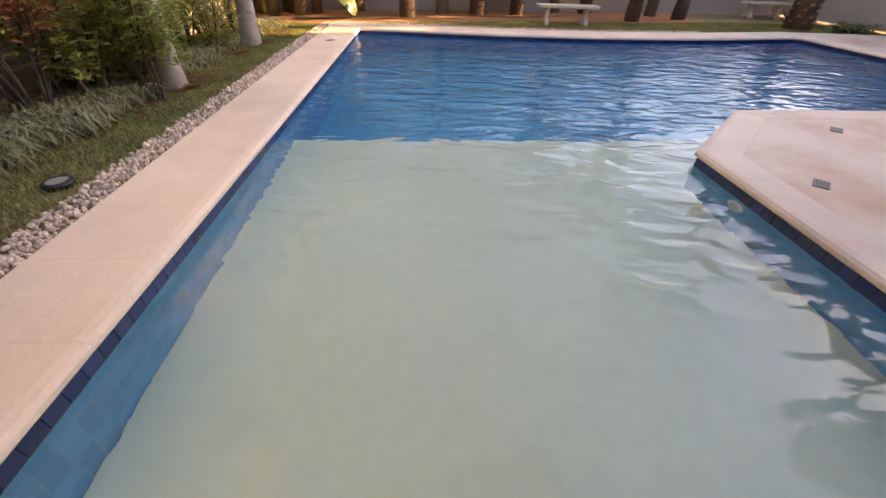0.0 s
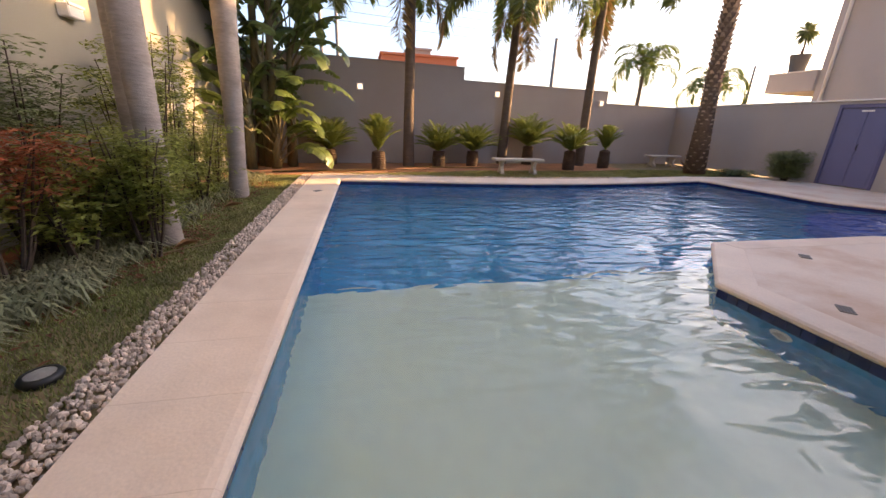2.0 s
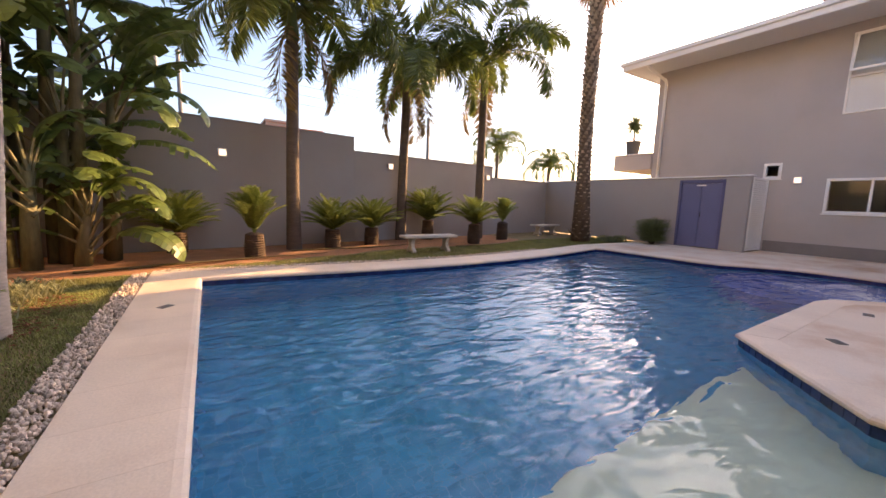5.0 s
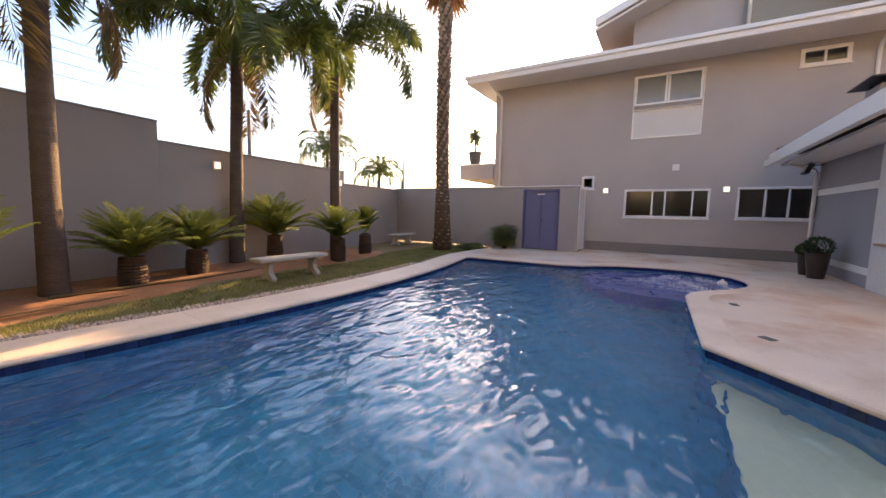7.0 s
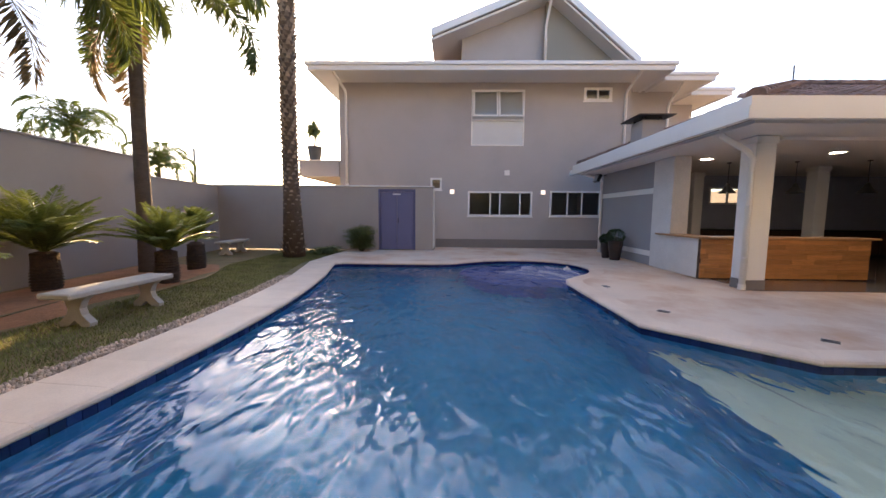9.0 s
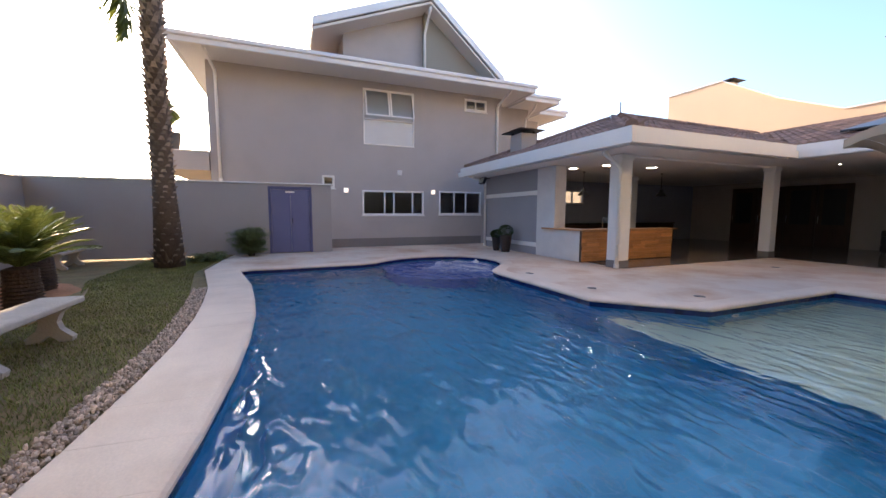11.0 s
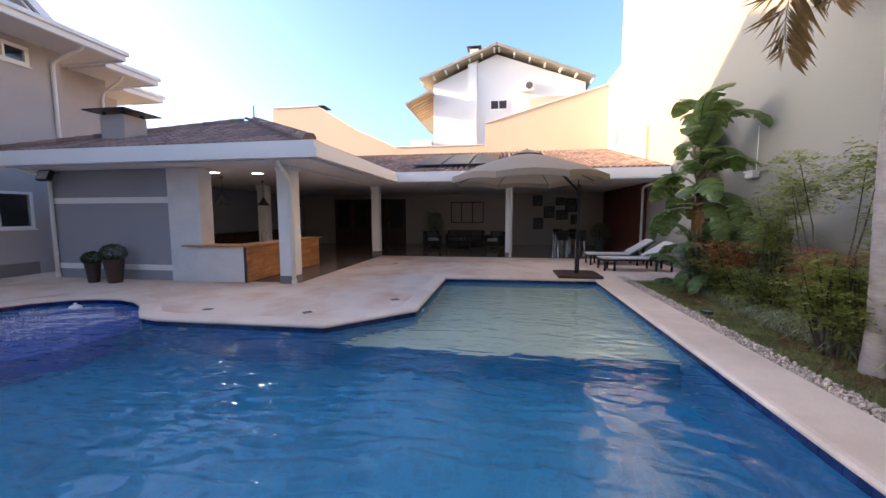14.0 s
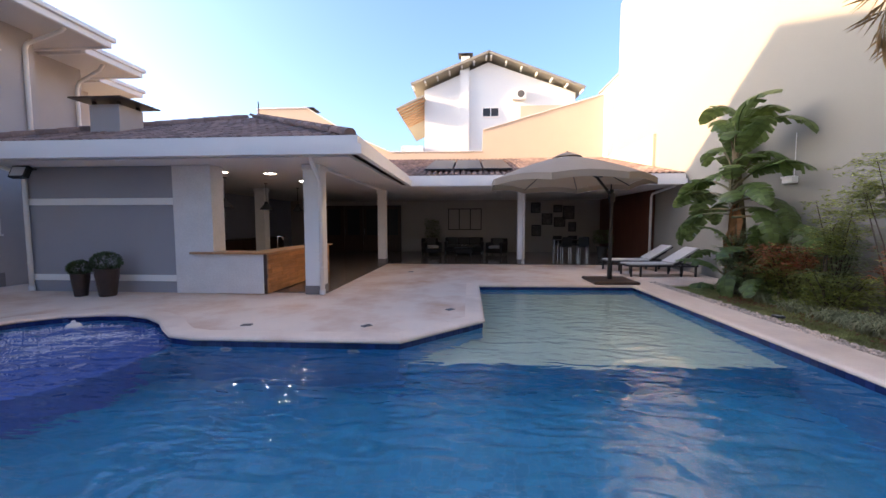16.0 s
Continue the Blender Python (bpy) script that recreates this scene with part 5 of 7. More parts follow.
for sx in (-0.62, 0.62):
    for sy in (-0.37, 0.37):
        part("leg", Geo().tube([(sx, sy, 0), (sx, sy, 0.7)], 0.035, 10), CHROME, dt)


def chair(m):
    c = thing("dining_chair", "dark dining chair with chrome legs", "chair", "chairs round the small table", m)
    part("seat", Geo().box(-0.22, 0.22, -0.22, 0.22, 0.44, 0.5, 0.02), BLACK, c)
    part("backrest", Geo().box(-0.22, 0.22, -0.22, -0.18, 0.501, 0.9, 0.015), BLACK, c)
    for sx in (-0.19, 0.19):
        for sy in (-0.19, 0.19):
            part("leg", Geo().tube([(sx, sy, 0), (sx, sy, 0.44)], 0.018, 8), CHROME, c)
    return c


c0 = chair(pose(-1.75, -8.45, 0.012, 0, 0, 180))
copy_thing(c0, pose(-2.5, -8.45, 0.012, 0, 0, 172))
copy_thing(c0, pose(-1.75, -9.95, 0.012))
copy_thing(c0, pose(-2.5, -9.95, 0.012))
random.seed(71)


def leafy_pot(at, h, label):
    p = thing("potted_plant", label, "potted plant", "", pose(*at))
    part("pot", Geo().lathe([(0.17, 0), (0.24, 0.4), (0.26, 0.42), (0.26, 0.46), (0.21, 0.46), (0.2, 0.4)], 20), GREYPOT, p)
    part("soil", Geo().lathe([(0.2, 0.39), (0.02, 0.41)], 14), SOIL, p)
    part("stem", Geo().tube([(0, 0, 0.38), (0.04, 0.02, h * 0.7)], [0.025, 0.012], 6), TWIG, p)
    part("foliage", leaf_cloud_small(h), DARKLEAF, p, fix=False)


def leaf_cloud_small(h):
    g = Geo()
    for _ in range(420):
        a, r = random.uniform(0, 6.283), 0.42 * random.random() ** 0.5
        c = Vector((math.cos(a) * r, math.sin(a) * r, rnd(0.6, h)))
        b = random.uniform(0, 6.283)
        leaflet(g, c, c + Vector((math.cos(b), math.sin(b), rnd(-0.4, 0.3))) * 0.15, 0.07, Vector((0, 0, 1)))
    return g


leafy_pot((4.55, -10.7, 0.012), 1.75, "dark leafy indoor plant in a grey pot")
leafy_pot((-3.4, -8.6, 0.012), 1.2, "fern like plant in a grey pot by the boarded wall")

# ---- parasol and loungers ----
um = thing("cantilever_umbrella", "large taupe cantilever parasol, open, on a dark base plate", "parasol")
part("base_plate", Geo().box(-1.55, -0.45, -1.65, -0.55, 0.002, 0.07, 0.02), DARKWOOD, um)
part("pole", Geo().tube([(-1.0, -1.1, 0.07), (-1.0, -1.1, 2.75)], 0.045, 12), DARKMETAL, um)
part("sleeve", Geo().tube([(-1.0, -1.1, 0.07), (-1.0, -1.1, 0.5)], 0.06, 12), DARKMETAL, um)
part("crank_box", Geo().box(-1.07, -0.93, -1.17, -1.03, 2.05, 2.28, 0.02), DARKMETAL, um)
part("arm", Geo().tube([(-1.0, -1.1, 2.2), (-0.5, -0.7, 2.62), (0.15, -0.22, 2.92), (0.4, -0.06, 2.95)], 0.032, 8), DARKMETAL, um)
part("brace", Geo().tube([(-1.0, -1.1, 2.72), (-0.55, -0.76, 2.66)], 0.022, 6), DARKMETAL, um)
U0, R, HUB, RIM = Vector((0.4, -0.06, 0)), 1.82, 3.06, 2.46
can, rim = Geo(), []
NS = 8
for k in range(NS):
    a0, a1 = radians(22.5 + 45 * k), radians(22.5 + 45 * (k + 1))
    for i in range(6):
        for j in range(4):
            q = []
            for ii, jj in ((i, j), (i + 1, j), (i + 1, j + 1), (i, j + 1)):
                s, t = ii / 6, jj / 4
                e0, e1 = Vector((math.cos(a0), math.sin(a0), 0)), Vector((math.cos(a1), math.sin(a1), 0))
                p = (e0.lerp(e1, t)) * (R * s)
                sag = 0.10 * math.sin(math.pi * t) * s * s
                z = HUB - (HUB - RIM) * (0.55 * s + 0.45 * s * s) + sag * 0.6
                q.append(U0 + p + Vector((0, 0, z)))
            can.add(q, [(0, 1, 2, 3)])
part("canopy", weld(can), CANVAS, um, smooth=True)
val = Geo()
for k in range(NS):
    a0, a1 = radians(22.5 + 45 * k), radians(22.5 + 45 * (k + 1))
    for j in range(4):
        q = []
        for t, dz in ((j / 4, 0), ((j + 1) / 4, 0), ((j + 1) / 4, -0.13), (j / 4, -0.13)):
            p = Vector((math.cos(a0), math.sin(a0), 0)).lerp(Vector((math.cos(a1), math.sin(a1), 0)), t) * (R * 1.003)
            q.append(U0 + p + Vector((0, 0, RIM + 0.06 * math.sin(math.pi * t) + dz)))
        val.add(q, [(0, 1, 2, 3)])
part("valance", val, CANVAS, um)
part("vent_cap", Geo().lathe([(0.34, 0), (0.2, 0.07), (0.03, 0.12)], 8, (U0.x, U0.y, HUB - 0.04)), CANVAS, um)
part("hub", Geo().lathe([(0.06, -0.12), (0.07, 0.0), (0.04, 0.1), (0.02, 0.16)], 12, (U0.x, U0.y, HUB - 0.06)), DARKMETAL, um)
for k in range(NS):
    a = radians(22.5 + 45 * k)
    e = Vector((math.cos(a), math.sin(a), 0))
    rib = part("rib", Geo().tube([U0 + Vector((0, 0, HUB - 0.05)), U0 + e * R * 0.5 + Vector((0, 0, HUB - (HUB - RIM) * 0.3875 - 0.03)), U0 + e * R + Vector((0, 0, RIM - 0.02))], 0.012, 6), DARKMETAL, um)
    part("strut", Geo().tube([U0 + Vector((0, 0, HUB - 0.42)), U0 + e * R * 0.45 + Vector((0, 0, HUB - (HUB - RIM) * 0.34 - 0.04))], 0.010, 6), DARKMETAL, rib)


def lounger(m):
    ob = thing("sun_lounger", "dark framed sun lounger with white sling, backrest raised", "sun lounger", "sun loungers on the deck", m)
    for s in (-0.31, 0.31):
        part("side_rail", Geo().box(0, 1.95, s - 0.025, s + 0.025, 0.28, 0.33, 0.008), DARKMETAL, ob)
        for x in (0.05, 0.32, 1.45, 1.86):
            part("leg", Geo().box(x, x + 0.05, s - 0.025, s + 0.025, 0, 0.28, 0.006), DARKMETAL, ob)
        part("prop", Geo().tube([(1.35, s * 0.8, 0.31), (1.82, s * 0.8, 0.62)], 0.012, 6), DARKMETAL, ob)
    for x in (0.0, 1.9):
        part("cross_rail", Geo().box(x, x + 0.05, -0.284, 0.284, 0.285, 0.325, 0.006), DARKMETAL, ob)
    part("seat_sling", Geo().box(0.02, 1.28, -0.30, 0.30, 0.331, 0.375, 0.02), CUSHION, ob, "white sling")
    part("backrest", Geo().slab([(1.28, -0.30, 0.37), (1.28, 0.30, 0.37), (1.95, 0.30, 0.79), (1.95, -0.30, 0.79)], 0.04), CUSHION, ob, "white raised backrest")
    part("back_frame", Geo().tube([(1.28, -0.31, 0.33), (1.97, -0.31, 0.77), (1.97, 0.31, 0.77), (1.28, 0.31, 0.33)], 0.016, 6), DARKMETAL, ob)
    return ob


l0 = lounger(pose(-1.85, -2.35, 0.0, 0, 0, 183))
copy_thing(l0, pose(-1.75, -3.6, 0.0, 0, 0, 181))


# ---- garden objects ----
def bench(m, label):
    b = thing("concrete_bench", label, "bench", "pale concrete garden benches", m)
    part("seat", Geo().box(-0.76, 0.76, -0.2, 0.2, 0.37, 0.44, 0.015), CONCRETE, b)
    for s in (-0.5, 0.5):
        g = Geo()
        prof = [(-0.19, 0), (-0.20, 0.05), (-0.10, 0.14), (-0.075, 0.22), (-0.11, 0.31), (-0.18, 0.37), (0.18, 0.37), (0.11, 0.31), (0.075, 0.22), (0.10, 0.14), (0.20, 0.05), (0.19, 0), (0.09, 0), (0.0, 0.08), (-0.09, 0)]
        n = len(prof)
        g.add([(s - 0.045, y, z) for y, z in prof] + [(s + 0.045, y, z) for y, z in prof], [tuple(range(n)), tuple(range(n, 2 * n))[::-1]] + [(i, (i + 1) % n, n + (i + 1) % n, n + i) for i in range(n)])
        part("leg", g, CONCRETE, b)
    return b


b0 = bench(pose(3.7, 10.9, -0.04, 0, 0, -2), "weathered pale concrete bench with curved legs on the lawn")
copy_thing(b0, pose(11.1, 13.7, -0.04, 0, 0, 5))
disc = thing("ground_spotlight", "round black ground light with a dull glass set in the lawn", "ground light", "", pose(-2.44, 2.38, -0.05) @ Matrix.Scale(0.56, 4))
part("ring", Geo().lathe([(0.15, 0), (0.17, 0.05), (0.15, 0.08), (0.115, 0.085)], 28, cap=False), BLACK, disc, smooth=True)
part("glass", Geo().lathe([(0.118, 0.078), (0.01, 0.09)], 24), LENSGLASS, disc)
hose = [(-2.2, 4.9, -0.03), (-2.5, 4.6, -0.03), (-2.9, 4.2, -0.03), (-3.2, 3.95, -0.03)]
st = thing("fallen_twig", "dry twig lying on the lawn", "twig")
part("twig", Geo().tube(hose, [0.006, 0.01, 0.012, 0.01], 6), DRYFROND, st)
for x, y, r in ((-2.62, 4.62, 0.13), (-2.75, 6.6, 0.16)):
    lf = thing("fallen_bract", "dry brown palm bract lying on the lawn", "dry leaf", "fallen bracts", pose(x, y, -0.035, 0, 0, 40))
    gg = Geo()
    leaflet(gg, (-r, 0, 0), (r, 0.02, 0.02), 0.1, Vector((0, 0, 1)), 0.5)
    leaflet(gg, (-r, 0, 0.012), (r, 0.02, 0.03), 0.09, Vector((0, 0, 1)), 0.5)
    part("bract", gg, DRYLEAF, lf)

# ---- beyond the walls ----
nb = thing("neighbour_house", "white two-storey neighbour house with a gable roof", "house")
YN = -15.8
g = Geo()
pr = [(5.55, 0), (5.55, 10.1), (1.45, 11.75), (-4.0, 9.75), (-4.0, 0)]
n = len(pr)
g.add([(x, YN, z) for x, z in pr] + [(x, YN - 8, z) for x, z in pr], [tuple(range(n)), tuple(range(n, 2 * n))[::-1]] + [(i, (i + 1) % n, n + (i + 1) % n, n + i) for i in range(n)])
part("wall", g, NEIGHWHITE, nb)
part("pilaster", Geo().box(2.68, 3.25, YN, YN + 0.3, 0, 11.2, 0.01), NEIGHWHITE, nb)
rf = part("roof", Geo().slab([(6.35, YN + 0.7, 10.35), (6.35, YN - 8.5, 10.35), (1.45, YN - 8.5, 12.2), (1.45, YN + 0.7, 12.2)][::-1], 0.14), PALEWALL, nb)
part("roof", Geo().slab([(1.45, YN + 0.7, 12.2), (1.45, YN - 8.5, 12.2), (-4.45, YN - 8.5, 9.9), (-4.45, YN + 0.7, 9.9)][::-1], 0.14), PALEWALL, nb)
for k in range(7):
    t = k / 6
    for xa, za, xb, zb in ((6.2, 10.2, 1.6, 11.95), (1.3, 11.95, -4.3, 9.75)):
        x, z = xa + (xb - xa) * t, za + (zb - za) * t
        part("rafter", Geo().box(x - 0.05, x + 0.05, YN + 0.001, YN + 0.6, z - 0.12, z, 0.005), NEIGHWHITE, nb)
lr = part("lower_roof", Geo().slab([(7.25, YN + 0.9, 8.75), (7.25, YN - 8, 8.75), (5.5, YN - 8, 9.55), (5.5, YN + 0.9, 9.55)][::-1], 0.12), PALEWALL, nb)
for k in range(9):
    y = YN + 0.8 - k * 0.5
    part("rafter", Geo().slab([(7.2, y, 8.68), (7.2, y - 0.08, 8.68), (5.55, y - 0.08, 9.42), (5.55, y, 9.42)][::-1], 0.1), WOODTOP, lr)
part("balcony_wall", Geo().box(5.6, 7.0, YN - 5, YN + 0.5, 5.8, 6.5, 0.01), NEIGHWHITE, nb)
wn_ = part("window", Geo().box(0.72, 1.86, YN + 0.001, YN + 0.06, 8.3, 8.95, 0.01), WHITE, nb)
for x in (0.8, 1.32):
    part("pane", Geo().box(x, x + 0.46, YN + 0.061, YN + 0.066, 8.38, 8.87), PANEL, wn_)
part("panel_band", Geo().box(-3.7, -0.6, YN + 0.001, YN + 0.03, 8.2, 9.0, 0.005), CREAM, nb)
ac = thing("air_conditioner", "white air conditioner unit on the neighbour wall", "air conditioner", "", pose(-0.48, YN + 0.002, 9.35))
part("case", Geo().box(-0.42, 0.42, 0, 0.32, 0, 0.6, 0.02), WHITE, ac)
part("grille", Geo().lathe([(0.22, 0), (0.22, 0.01), (0.03, 0.02)], 20), GREYPOT, ac).matrix_basis = pose(-0.1, 0.321, 0.3, -90, 0, 0)
part("bracket", Geo().box(-0.3, 0.3, 0, 0.3, -0.04, -0.001), WHITE, ac)
chimney((2.9, YN - 0.5, 11.2), 0.55, 0.5, 1.1, NEIGHWHITE, "white neighbour chimney with a dark cowl")
side = thing("side_house", "pale upper storey rising behind the tall wall", "house")
part("wall", Geo().box(-8, -4.9, -14.0, -10.2, 0, 9.0, 0.02), NEIGHWHITE, side)
part("roof_edge", Geo().box(-8.1, -4.85, -14.1, -10.1, 9.001, 9.15, 0.02), PLINTH, side)


def far_house(name, x0, x1, y0, y1, h, m, label):
    f = thing(name, label, "house")
    part("wall", Geo().box(x0, x1, y0, y1, -0.05, h, 0.02), m, f)
    part("parapet", Geo().box(x0 - 0.15, x1 + 0.15, y0 - 0.15, y1 + 0.15, h + 0.001, h + 0.25, 0.02), m, f)
    for k in range(3):
        x = x0 + (x1 - x0) * (k + 0.5) / 3
        w = part("window", Geo().box(x - 0.6, x + 0.6, y0 - 0.03, y0 - 0.001, h - 2.2, h - 1.0, 0.01), WHITE, f)
        part("pane", Geo().box(x - 0.52, x + 0.52, y0 - 0.035, y0 - 0.031, h - 2.12, h - 1.08), PANEL, w)
    return f


far_house("far_house", 1.5, 9.6, 44, 52, 7.9, REDHOUSE, "distant orange red house with a flat roof")
far_house("far_house", 4.6, 7.2, 47, 51, 9.0, PALEWALL, "distant pale roof tank house")
far_house("far_house", 27, 33, 68, 76, 7.6, CREAM, "distant cream house with a flat roof")
far_house("far_house", 60, 72, 20, 30, 5.0, NEIGHWHITE, "distant white house behind the corner")
random.seed(81)


# ---- plants ----
def frond_mesh(name, length, arch, droop, leaf, pairs, width, material, plume=0.5, stem_r=0.018, taper=True):
    """A feather leaf that leaves the origin along +x, rises and bends over; leaflets in pairs."""
    g = Geo()
    pts = []
    ang, p = radians(arch), Vector((0, 0, 0))
    steps = 16
    for i in range(steps + 1):
        pts.append(p.copy())
        p = p + Vector((math.cos(ang), 0, math.sin(ang))) * (length / steps)
        ang -= radians(droop) / steps * (0.5 + 1.0 * i / steps)
    g.tube(pts, [stem_r * (1 - 0.85 * i / steps) for i in range(steps + 1)], 5)
    for k in range(pairs):
        s = 0.12 + 0.88 * (k + 0.5) / pairs
        f = s * steps
        i = min(int(f), steps - 1)
        q = pts[i].lerp(pts[i + 1], f - i)
        t = (pts[i + 1] - pts[i]).normalized()
        ll = leaf * (0.55 + 0.9 * math.sin(math.pi * min(1, 0.12 + 0.82 * s)) * 0.5) * (1.0 if s < 0.9 or not taper else 0.75)
        for sd in (-1, 1):
            rise = random.uniform(-plume, plume)
            side = Vector((0, sd, 0))
            nrm = side.cross(t) * sd
            d = (side * 0.75 + t * random.uniform(0.45, 0.75) + Vector((0, 0, 1)) * rise).normalized()
            tip = q + d * ll + Vector((0, 0, -1)) * ll * random.uniform(0.15, 0.45) * (plume + 0.3)
            leaflet(g, q, tip, width, Vector((0, 0, 1)) + t * 0.2)
    return g.mesh(name, material, fix=False)


random.seed(11)
PALM_FRONDS = [frond_mesh("palm_frond", 2.7, 50 + 8 * k, 118 + 12 * k, 0.62, 130, 0.05, FROND, 0.75) for k in range(3)]
OLD_FRONDS = [frond_mesh("hanging_frond", 2.2, -10, 72, 0.52, 60, 0.045, DRYFROND, 0.6)]
FAR_FRONDS = [frond_mesh("far_palm_frond", 2.3, 58, 165, 0.5, 60, 0.06, FROND, 0.5)]
CYC_FRONDS = [frond_mesh("cycad_frond", 0.95, 52 + 9 * k, 48, 0.19, 52, 0.02, CYCLEAF, 0.12, 0.010) for k in range(2)]
CYC_UP = [frond_mesh("cycad_frond", 0.95, 70 - 6 * k, 60, 0.19, 48, 0.022, CYCLEAF, 0.10, 0.010) for k in range(2)]


def ringed_trunk(path, radii, n=16, ring=0.12):
    """A palm trunk with slightly raised leaf scars."""
    g = Geo()
    pts, rs = [], []
    P = [Vector(p) for p in path]
    total = sum((P[i + 1] - P[i]).length for i in range(len(P) - 1))
    m = max(8, int(total / (ring / 2)))
    for k in range(m + 1):
        f = k / m * (len(P) - 1)
        i = min(int(f), len(P) - 2)
        pts.append(P[i].lerp(P[i + 1], f - i))
        r = radii[i] + (radii[i + 1] - radii[i]) * (f - i)
        rs.append(r * (1.0 + (0.022 if k % 2 else -0.006) + random.uniform(-0.008, 0.008)))
    return g.tube(pts, rs, n)


def feather_palm(at, path, radii, fronds, label, bark, meshes, group="feather palms", shaft=0.8, base_turn=0.0, levels=(-14, 16, 38), scale=1.0, old=2):
    ob = thing("palm_tree", label, "palm tree", group, pose(*at))
    part("trunk", ringed_trunk(path, radii), bark, ob, smooth=True)
    top = Vector(path[-1])
    up = (Vector(path[-1]) - Vector(path[-2])).normalized()
    r = radii[-1]
    if shaft:
        part("crownshaft", Geo().tube([top, top + up * shaft * 0.3, top + up * shaft * 0.8, top + up * shaft], [r * 1.05, r * 1.12, r * 0.7, r * 0.35], 12), CROWNSHAFT, ob, "smooth green crownshaft", smooth=True)
    head = top + up * shaft
    for k in range(fronds):
        me = meshes[k % len(meshes)]
        fr = new("frond", me)
        fr.parent = ob
        a = base_turn + 360 * k / fronds * 1.0 + random.uniform(-14, 14)
        level = k % 3
        fr.matrix_basis = Matrix.Translation(head - up * random.uniform(0.0, 0.25)) @ pose(0, 0, 0, 0, levels[level] + random.uniform(-6, 6), a) @ Matrix.Scale(scale * random.uniform(0.88, 1.1), 4)
    for k in range(old):
        fr = new("old_frond", OLD_FRONDS[0])
        fr.parent = ob
        tagged(fr, "yellowing drooping frond")
        fr.matrix_basis = Matrix.Translation(head - up * 0.3) @ pose(0, 0, 0, 0, random.uniform(20, 45), random.uniform(0, 360))
    return ob


random.seed(5)
feather_palm((0.64, 12.3, -0.03), [(0, 0, 0), (0.0, 0.0, 1.5), (0.03, 0.0, 3.2), (0.06, 0.0, 4.9)], [0.18, 0.15, 0.14, 0.13], 13, "feather palm with a dark slim trunk by the garden wall", DARKTRUNK, PALM_FRONDS, base_turn=15, scale=1.2)
feather_palm((4.2, 13.62, -0.03), [(0, 0, 0), (0.03, 0, 1.5), (0.08, 0, 3.0), (0.16, 0, 4.7)], [0.18, 0.15, 0.14, 0.135], 13, "feather palm with a dark slim trunk by the garden wall", DARKTRUNK, PALM_FRONDS, base_turn=40, old=3, scale=1.15)
feather_palm((7.18, 13.35, -0.03), [(0, 0, 0), (0.0, 0, 1.5), (0.0, 0, 3.2), (0.04, 0, 5.3)], [0.18, 0.15, 0.14, 0.135], 13, "feather palm with a dark slim trunk by the garden wall", DARKTRUNK, PALM_FRONDS, base_turn=0, scale=1.2)
royal = feather_palm((-2.86, 4.77, -0.04), [(0, 0, 0), (0.01, 0, 0.5), (0.02, 0, 1.5), (0.02, 0, 2.7), (0.02, 0, 5.2)], [0.14, 0.105, 0.12, 0.14, 0.13], 9, "smooth grey royal palm with a thick trunk on the lawn", PALMTRUNK, PALM_FRONDS, "royal palms", 1.0, 60, old=0)
feather_palm((-2.89, 7.42, -0.04), [(0, 0, 0), (0.04, 0, 0.6), (0.09, 0, 1.6), (0.14, 0, 3.0), (0.2, 0.0, 5.4)], [0.16, 0.13, 0.15, 0.18, 0.16], 9, "smooth grey royal palm with a thick trunk on the lawn", PALMTRUNK, PALM_FRONDS, "royal palms", 1.0, 20, old=0)
feather_palm((-3.22, 5.35, -0.04), [(0, 0, 0), (0.02, 0, 1.3), (0.06, 0, 2.5), (0.1, 0, 5.0)], [0.15, 0.15, 0.16, 0.14], 7, "smooth grey royal palm close to the tall wall", PALMTRUNK, PALM_FRONDS, "royal palms", 0.9, 0, old=0)
for dx, dy, dz, ln in ((0.42, -1.45, -2.35, 1.0), (0.05, -1.2, -2.0, 0.95)):
    dry = new("dry_frond", OLD_FRONDS[0])
    dry.parent = royal
    d = Vector((dx, dy, dz))
    dry.matrix_basis = Matrix.Translation((0.02, 0, 6.0)) @ d.to_track_quat("X", "Z").to_matrix().to_4x4() @ pose(0, 0, 0, 0, -30, 0) @ Matrix.Scale(d.length / 2.2 * ln, 4)
    tagged(dry, "dry brown hanging frond")


